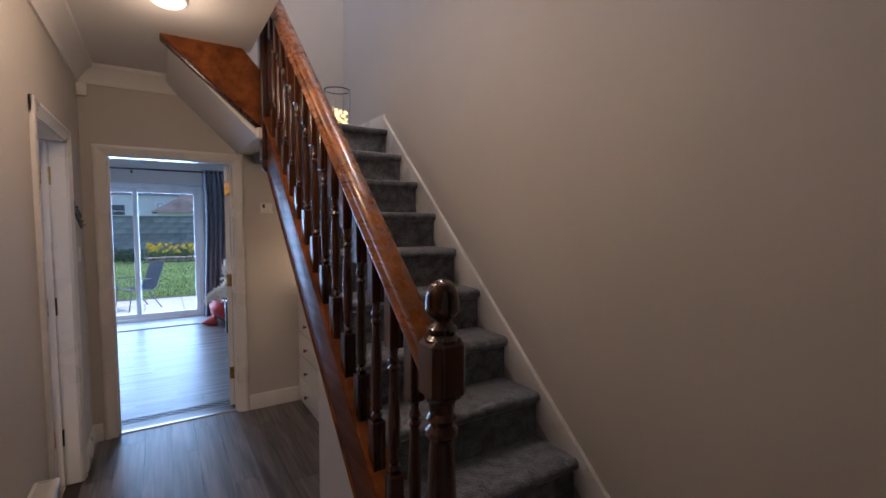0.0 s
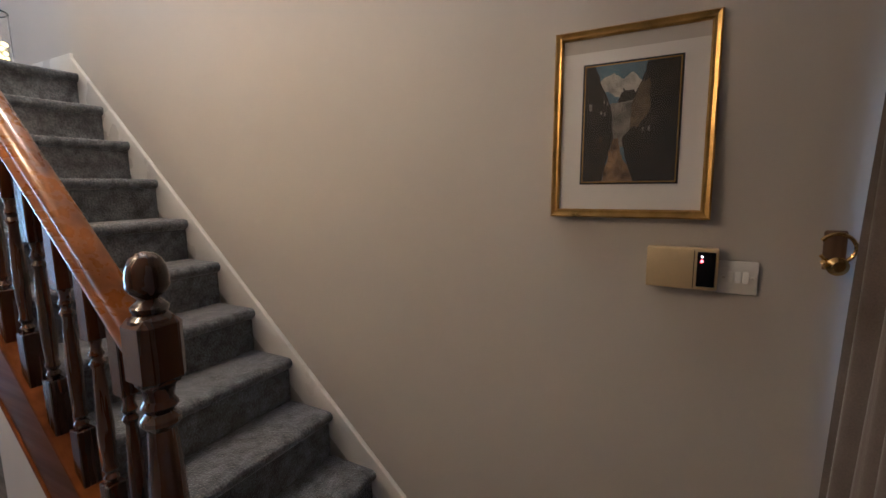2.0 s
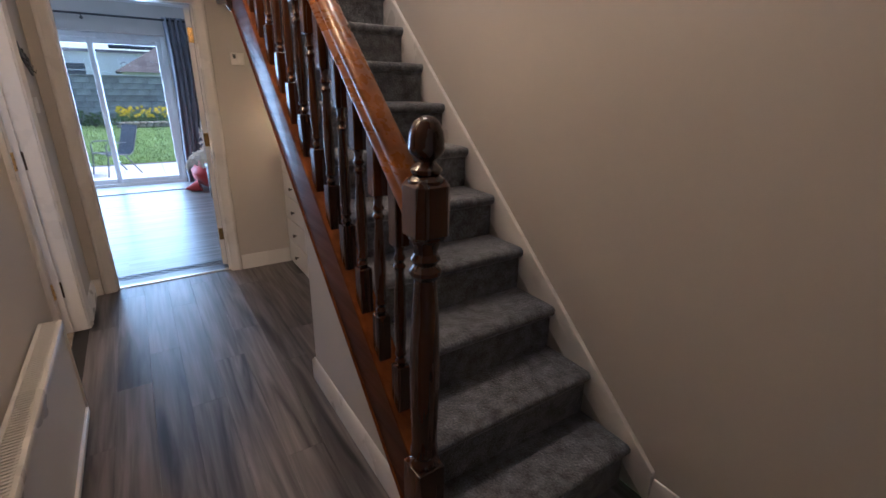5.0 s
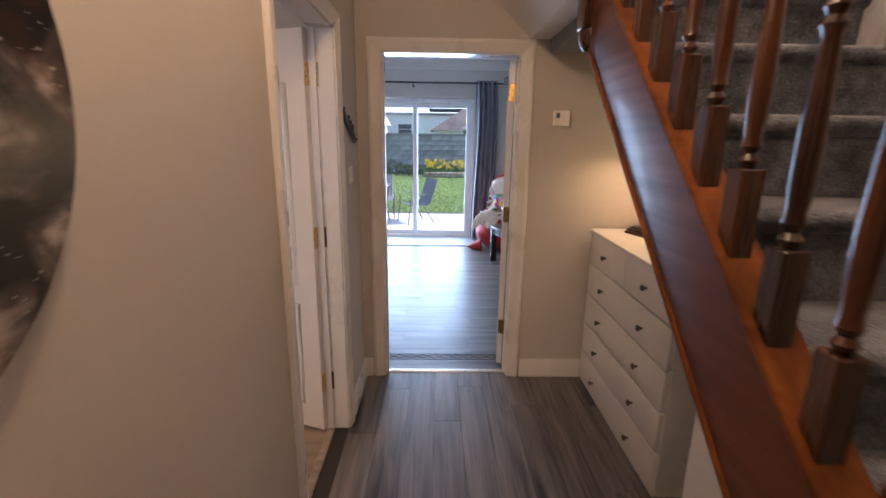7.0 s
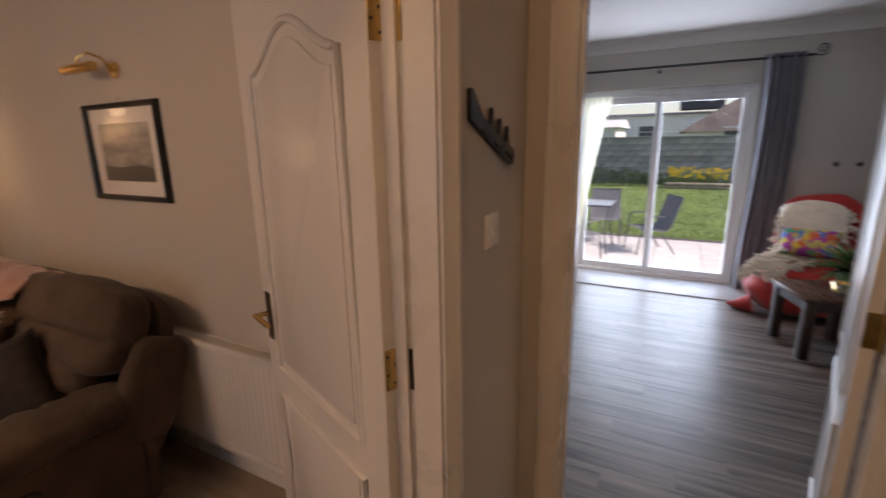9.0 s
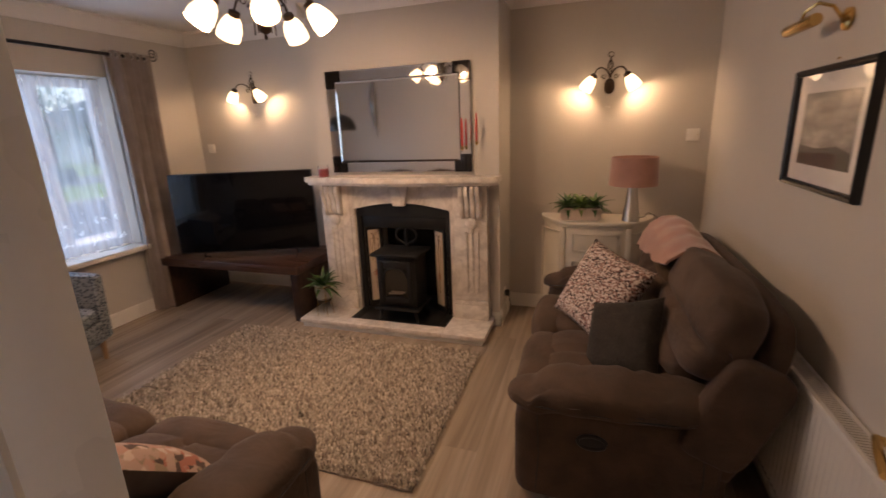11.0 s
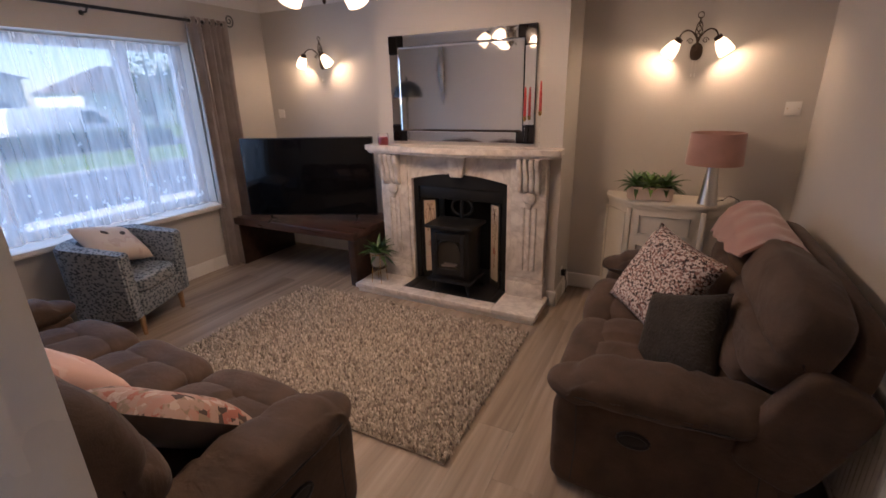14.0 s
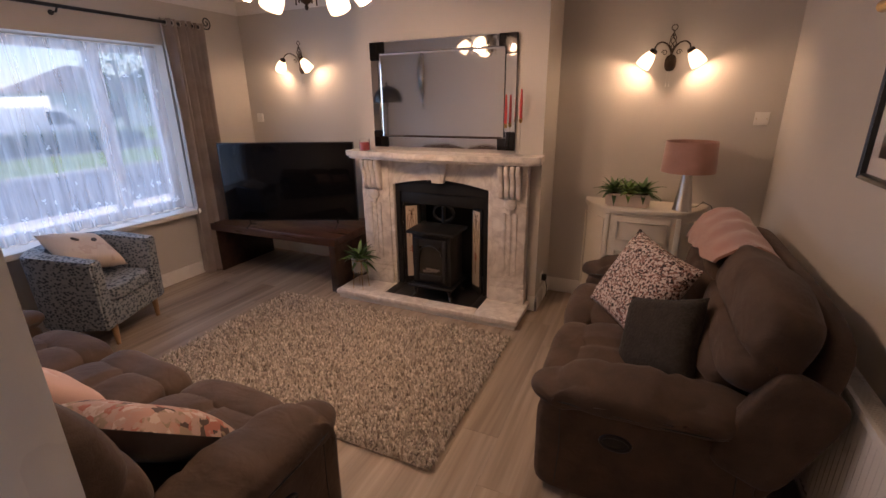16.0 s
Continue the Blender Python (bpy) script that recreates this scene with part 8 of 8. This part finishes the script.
def daffodils():
    b = thing("raised_flower_bed", pose(0.72, 20.25, -0.10), "raised bed edged with pale stones", "flower bed")
    stone = plain("pale_edging_stone", (0.46, 0.40, 0.31), 0.9, 0, 0.25, 4, 60, 0.5, 0.01, each=0.25)
    rng = random.Random(12)
    for r in range(2):
        for k in range(9):
            part("stone", puff(-0.86 + 0.215 * k + 0.05 * r, -0.32, 0.06 + 0.105 * r, 0.21, 0.16, 0.10, 4, 3, 0.008, k + r * 10), stone, b)
    part("soil", puff(0, 0.0, 0.09, 1.9, 0.62, 0.22, 5, 5), plain("bed_soil", (0.05, 0.035, 0.025), 0.95), b)
    leaf = plain("daffodil_leaf", (0.10, 0.17, 0.06), 0.6, 0, 0.3, 20)
    yellow = plain("daffodil_yellow", (0.85, 0.62, 0.03), 0.6, 0, 0.1, 20)
    gr = bmesh.new()
    for i in range(330):
        x, y = rng.uniform(-0.92, 0.92), rng.uniform(-0.24, 0.26)
        h = rng.uniform(0.25, 0.45)
        join(gr, tube([(x, y, 0.18), (x + rng.uniform(-0.04, 0.04), y, 0.18 + h * 0.6), (x + rng.uniform(-0.1, 0.1), y - 0.02, 0.18 + h)], 0.009, 3, False, 0.002))
    tagged(part("leaves", gr, leaf, b, "upright daffodil leaves"), kind="stuff")
    petal = bmesh.new()
    for k in range(6):
        a = k * math.pi / 3
        p = bmesh.new()
        vs = [p.verts.new(q) for q in ((0, 0, 0), (0.03 * math.cos(a - 0.4), -0.004, 0.03 * math.sin(a - 0.4)), (0.05 * math.cos(a), 0.0, 0.05 * math.sin(a)), (0.03 * math.cos(a + 0.4), -0.004, 0.03 * math.sin(a + 0.4)))]
        p.faces.new(vs)
        join(petal, p)
    join(petal, tube([(0, 0, 0), (0, -0.035, 0)], 0.010, 8, False, 0.017))
    first = None
    for i in range(85):
        if first is None:
            ob = first = part("flower", petal, yellow, b, "yellow daffodil")
        else:
            ob = first.copy()
            scene.collection.objects.link(ob)
        ob.matrix_basis = pose(rng.uniform(-0.92, 0.92), rng.uniform(-0.32, 0.2), 0.18 + rng.uniform(0.18, 0.52), rng.uniform(-20, 20), 0, rng.uniform(-50, 50)) @ Matrix.Diagonal((1.25, 1.25, 1.25, 1))


daffodils()


def garden_wall():
    w = structure("garden_wall", box(-14, 14, 21.5, 21.68, -0.12, 1.60), plain("grey_mortar", (0.20, 0.20, 0.20), 0.95), "weathered grey block garden wall")
    m = plain("weathered_grey_block", (0.40, 0.40, 0.40), 0.95, 0, 0.35, 3, 50, 0.6, 0.006, each=0.35)
    meshes = []
    rng = random.Random(6)
    for k in range(5):
        bm = box(-0.216, 0.216, -0.03, 0.0, -0.10, 0.10, 0.012, 1)
        for v in bm.verts:
            v.co += Vector((0, 1, 0)) * 0.012 * noise.noise(v.co * 9 + Vector((k, 0, 0)))
        me = bpy.data.meshes.new("block")
        bmesh.ops.recalc_face_normals(bm, faces=bm.faces)
        bm.to_mesh(me)
        bm.free()
        me.materials.append(m)
        meshes.append(me)
    for r in range(8):
        for k in range(30):
            ob = new("block", rng.choice(meshes))
            ob.parent = w
            ob.location = (-6.6 + 0.445 * k + (0.22 if r % 2 else 0), 21.5, 0.0 + 0.212 * r)
    cp = part("coping", box(-14, 14, 21.44, 21.74, 1.60, 1.66, 0.01), plain("lichened_coping", (0.27, 0.27, 0.25), 0.95, 0, 0.3, 2), w)


garden_wall()


def far_building(name, x0, x1, y0, y1, eave, ridge, wallmat, roofmat, label, hip=True, wins=()):
    h = thing(name, pose(0, 0, 0), label, "building")
    part("wall", box(x0, x1, y0, y1, -0.3, eave), wallmat, h, "", False)
    ym = (y0 + y1) / 2
    bm = bmesh.new()
    o = 0.3
    e = [bm.verts.new(q) for q in ((x0 - o, y0 - o, eave), (x1 + o, y0 - o, eave), (x1 + o, y1 + o, eave), (x0 - o, y1 + o, eave))]
    inset = (y1 - y0) / 2 if hip else 0
    r = [bm.verts.new((x0 - o + inset, ym, ridge)), bm.verts.new((x1 + o - inset, ym, ridge))]
    bm.faces.new((e[0], e[1], r[1], r[0]))
    bm.faces.new((e[2], e[3], r[0], r[1]))
    bm.faces.new((e[1], e[2], r[1]))
    bm.faces.new((e[3], e[0], r[0]))
    bm.faces.new(e[::-1])
    part("roof", bm, roofmat, h, "", False)
    dark = plain("dark_window_glass", (0.06, 0.07, 0.09), 0.15)
    face = y0 if y0 > 0 else y1
    s = -1 if y0 > 0 else 1
    for wx, wz, ww, wh in wins:
        wd = part("window", boxes((wx - ww / 2 - 0.06, wx + ww / 2 + 0.06, face - 0.03 + s * 0.01, face + 0.03 + s * 0.01, wz - wh / 2 - 0.06, wz + wh / 2 + 0.06)), UPVC, h, "", False)
        part("pane", box(wx - ww / 2, wx + ww / 2, face - 0.03 + s * 0.03, face + 0.03 + s * 0.03, wz - wh / 2, wz + wh / 2), dark, wd, "", False)
    return h


WHITEB = plain("white_render", (0.68, 0.69, 0.70), 0.9, 0, 0.08, 0.6, 30, 0.2)
CREAMB = plain("cream_render", (0.66, 0.60, 0.48), 0.9, 0, 0.08, 0.6, 30, 0.2)
SLATE = plain("dark_slate_roof", (0.055, 0.06, 0.07), 0.8, 0, 0.25, 1.2, 25, 0.5, 0.01)
TILER = plain("brown_tile_roof", (0.13, 0.11, 0.10), 0.85, 0, 0.3, 1.2, 25, 0.5, 0.01)
far_building("commercial_building", -16.0, 4.5, 44, 56, 3.4, 3.9, WHITEB, SLATE, "long white commercial building beyond the garden wall", False, ((-5.0, 2.2, 1.2, 0.8), (-2.6, 2.2, 1.2, 0.8), (-8.0, 2.2, 1.4, 0.8)))
far_building("bungalow", 0.2, 9.5, 30, 38, 1.9, 4.5, WHITEB, TILER, "bungalow with a brown hipped roof beyond the garden wall", True, ((2.4, 1.75, 0.9, 0.6),))
far_building("shed", -9.5, -4.0, 36, 42, 2.4, 3.0, WHITEB, WHITEB, "low white shed beyond the garden wall", False)
tk = thing("roof_tank", pose(1.2, 47, 3.9), "dark grey box plant room with a satellite dish on the roof", "roof unit")
part("box", box(-1.6, 1.6, -1, 1, 0, 1.7, 0.03), SLATE, tk)
part("dish", lathe([(0.02, 0.10), (0.25, 0.06), (0.42, 0.0)], 20, pose(0.6, -1.15, 0.9, 70, 0, 0)), WHITEB, tk)
for k in range(4):
    u = thing("air_conditioner", pose(0.4 + 0.9 * (k % 2), 43.9, 1.75 + 0.8 * (k // 2)), "white outdoor air conditioning unit on the building", "air conditioner", "air conditioners on the white building")
    part("case", box(-0.38, 0.38, -0.15, 0.09, -0.3, 0.3, 0.02), UPVC, u)
    part("fan_grille", tube(arc((0, -0.16, 0), 0.22, 0, 360, 20, "xz")[:-1], 0.02, 6, True), BLACK, u)
wr = thing("overhead_cable", pose(0, 0, 0), "thin pale cable strung between the far buildings", "cable")
part("cable", tube([(-4.2, 36.3, 2.2), (-2.5, 34.5, 2.02), (-0.8, 32.0, 1.95), (0.6, 30.4, 1.95)], 0.015, 5), UPVC, wr)


# ---- the street in front ----
ROAD = plain("wet_asphalt", (0.13, 0.135, 0.145), 0.55, 0, 0.2, 0.8, 60, 0.3)
structure("road", box(-60, 40, -12.4, -6.4, -0.36, -0.335), ROAD, "pale wet asphalt road")
structure("kerb", boxes((-60, 40, -6.4, -6.25, -0.36, -0.24), (-60, 40, -12.55, -12.4, -0.36, -0.24)), FLAG, "concrete kerbs along the road")
structure("pavement_front", box(-60, 40, -6.25, -4.6, -0.36, -0.26), FLAG, "concrete pavement")
structure("drive", box(-4.2, 1.9, -4.6, -1.15, -0.36, -0.30), FLAG, "concrete front drive")
structure("road_far", box(-60, 40, -24.0, -19.0, -0.36, -0.33), ROAD, "asphalt side road")


def hedge(name, x0, x1, y, h, label, seed):
    s = thing(name, pose(0, 0, -0.35), label, "hedge")
    rng = random.Random(seed)
    part("core", puff((x0 + x1) / 2, y, h * 0.45, x1 - x0, 0.55, h * 0.85, 6, 8, 0.05, seed), plain("hedge_shade", (0.02, 0.03, 0.012), 0.95), s)
    verts, faces = [], []
    for i in range(2600):
        p = Vector((rng.uniform(x0, x1), y + rng.uniform(-0.34, 0.34), 0.05 + (h - 0.05) * rng.random() ** 0.6))
        d = Vector((rng.uniform(-1, 1), rng.uniform(-1, 1), rng.uniform(-0.2, 1))).normalized()
        l = rng.uniform(0.04, 0.10)
        e = d.cross(Vector((0.3, 1, 0.2))).normalized() * l * 0.35
        k = len(verts)
        verts += [p, p + d * l * 0.5 + e, p + d * l, p + d * l * 0.5 - e]
        faces.append((k, k + 1, k + 2, k + 3))
    me = bpy.data.meshes.new("foliage")
    me.from_pydata(verts, [], faces)
    me.materials.append(SHRUBLEAF)
    ob = new("foliage", me)
    ob.parent = s
    tagged(ob, "clipped hedge leaves", kind="stuff")


hedge("hedge", -15.0, -5.6, -20.2, 0.95, "low hedge across the road", 4)


def van(m, label, length=5.0, height=1.95, color=(0.72, 0.74, 0.76)):
    v = thing("parked_van", m, label, "van")
    paint = plain("white_vehicle_paint", color, 0.25, 0, 0.04, 2, 40, 0.0, coat=0.5)
    L, Hh = length, height
    side = [(0, 0.35), (0, 1.0), (0.1, Hh - 0.12), (0.3, Hh), (L * 0.62, Hh), (L * 0.70, Hh - 0.06), (L * 0.84, 1.18), (L * 0.98, 1.0), (L, 0.7), (L, 0.35)]
    part("body", prism(side, -0.9, 0.9, "y", 0.06), paint, v, "", True, 50)
    glass = plain("dark_vehicle_glass", (0.03, 0.035, 0.045), 0.08)
    for s in (-1, 1):
        y = s * 0.905
        part("side_window", prism([(L * 0.57, 1.15), (L * 0.57, Hh - 0.2), (L * 0.69, Hh - 0.2), (L * 0.80, 1.15)], min(y, y - s * 0.02), max(y, y - s * 0.02), "y"), glass, v)
        for x in (L * 0.18, L * 0.82):
            w = part("wheel", lathe([(0.20, -0.10), (0.32, -0.09), (0.33, 0.0), (0.32, 0.09), (0.20, 0.10)], 24, pose(x, s * 0.82, 0.33, 90, 0, 0)), plain("tyre_rubber", (0.02, 0.02, 0.02), 0.9), v)
            part("rim", lathe([(0.01, -0.11), (0.19, -0.105), (0.19, 0.105), (0.01, 0.11)], 16, pose(x, s * 0.82, 0.33, 90, 0, 0)), CHROME, w)
    part("headlight", box(L - 0.12, L + 0.01, -0.82, -0.5, 0.72, 0.92, 0.03), CLEAR, v)
    part("headlight", box(L - 0.12, L + 0.01, 0.5, 0.82, 0.72, 0.92, 0.03), CLEAR, v)


van(pose(-8.8, -22.0, -0.33, 0, 0, 180), "white panel van parked across the road", 4.9, 1.9)
van(pose(-18.5, -22.4, -0.33, 0, 0, 172), "white small van parked further along", 4.2, 1.7)
far_building("house", -11.5, -1.0, -36, -25.5, 2.9, 5.0, CREAMB, SLATE, "cream rendered house with a slate roof across the road", True, ((-10.2, 1.3, 1.3, 1.1), (-8.2, 1.3, 1.0, 1.0), (-4.5, 1.3, 1.2, 1.1)))
far_building("house", -46, -30, -52, -42, 2.9, 5.6, CREAMB, SLATE, "distant cream house along the street", True, ((-38, 1.3, 1.4, 1.2),))
far_building("house", -30, -21, -48, -40, 2.6, 4.9, WHITEB, TILER, "distant white house along the street", True, ((-26, 1.2, 1.4, 1.2),))
far_building("house", 3.0, 13.0, -38, -27, 3.0, 5.4, WHITEB, SLATE, "white house with a slate roof across the road", True, ((6, 1.3, 1.4, 1.2),))


def tree(x, y, h, seed, label):
    t = thing("tree", pose(x, y, -0.35), label, "tree")
    rng = random.Random(seed)
    bark = plain("tree_bark", (0.07, 0.055, 0.045), 0.95, 0, 0.3, 8)
    part("trunk", tube([(0, 0, 0), (0.05, 0, h * 0.3), (0.0, 0.05, h * 0.6), (0.05, 0, h * 0.9)], 0.16, 8, False, 0.03), bark, t)
    verts, faces = [], []
    br = bmesh.new()
    tips = []
    for k in range(12):
        a, z = rng.random() * 6.28, h * rng.uniform(0.3, 0.8)
        l = h * 0.32 * (1.1 - z / h * 0.7)
        tip = Vector((l * math.cos(a), l * math.sin(a), z + l * 0.7))
        tips.append(tip)
        join(br, tube([(0, 0, z), tip * 0.5 + Vector((0, 0, z * 0.5)), tip], 0.05, 5, False, 0.012))
    part("limbs", br, bark, t)
    for i in range(1500):
        c = rng.choice(tips)
        p = c + Vector((rng.gauss(0, 1), rng.gauss(0, 1), rng.gauss(0, 0.8))) * h * 0.10
        d = Vector((rng.uniform(-1, 1), rng.uniform(-1, 1), rng.uniform(-1, 1))).normalized()
        l = rng.uniform(0.10, 0.22)
        e = d.orthogonal().normalized() * l * 0.4
        k = len(verts)
        verts += [p, p + d * l * 0.5 + e, p + d * l, p + d * l * 0.5 - e]
        faces.append((k, k + 1, k + 2, k + 3))
    me = bpy.data.meshes.new("crown")
    me.from_pydata(verts, [], faces)
    me.materials.append(SHRUBLEAF)
    ob = new("crown", me)
    ob.parent = t
    tagged(ob, "thin early spring leaves", kind="stuff")


tree(-21, -31, 5.5, 1, "small leafy tree beside the far houses")
tree(-27, -36, 5.0, 2, "small leafy tree beside the far houses")
tree(-11, 40, 4.6, 3, "leafy tree behind the white building")


# ---- floor planks ----
def planks(floor, x0, x1, y0, y1, along, width, length, material, seed):
    """Boards with a fine chamfered joint, staggered from row to row; alike boards share their mesh."""
    rng = random.Random(seed)
    shared = {}
    a0, a1, c0, c1 = (x0, x1, y0, y1) if along == "x" else (y0, y1, x0, x1)
    c = c0
    row = 0
    while c < c1 - 0.002:
        w = min(width, c1 - c)
        a = a0
        first = length * (0.25 + 0.7 * ((row * 0.37 + rng.random() * 0.2) % 1))
        while a < a1 - 0.002:
            l = min(first if a == a0 else length, a1 - a)
            key = (round(l, 3), round(w, 3))
            if key not in shared:
                g = 0.0003
                bm = box(-l / 2 + g, l / 2 - g, -w / 2 + g, w / 2 - g, -0.006, 0.0) if along == "x" else box(-w / 2 + g, w / 2 - g, -l / 2 + g, l / 2 - g, -0.006, 0.0)
                top = [e for e in bm.edges if all(v.co.z > -0.001 for v in e.verts)]
                bmesh.ops.bevel(bm, geom=top, offset=0.0005, segments=1, affect="EDGES")
                me = bpy.data.meshes.new("plank")
                bmesh.ops.recalc_face_normals(bm, faces=bm.faces)
                bm.to_mesh(me)
                bm.free()
                me.materials.append(material)
                shared[key] = me
            ob = new("plank", shared[key])
            ob.parent = floor
            ob.location = (a + l / 2, c + w / 2, 0) if along == "x" else (c + w / 2, a + l / 2, 0)
            a += l
        c += w
        row += 1


planks(floor_hall, LX, RX, FY, 4.03, "y", 0.152, 1.22, HALLF, 1)
planks(floor_living, TX, SX, WY, KY, "x", 0.192, 1.29, OAKF, 2)
planks(floor_kitchen, -2.9, KX, 4.05, 7.6, "x", 0.152, 1.22, KITF, 3)
tagged(mesh_ob("floor_door_strip", box(-1.0, 1.2, 7.6, KB + 0.06, -0.02, 0.012, 0.004), plain("pale_grey_tile_strip", (0.42, 0.43, 0.44), 0.4, 0, 0.1, 8, 90, 0.1)), "pale grey floor strip before the patio door", "floor", "", "structure")
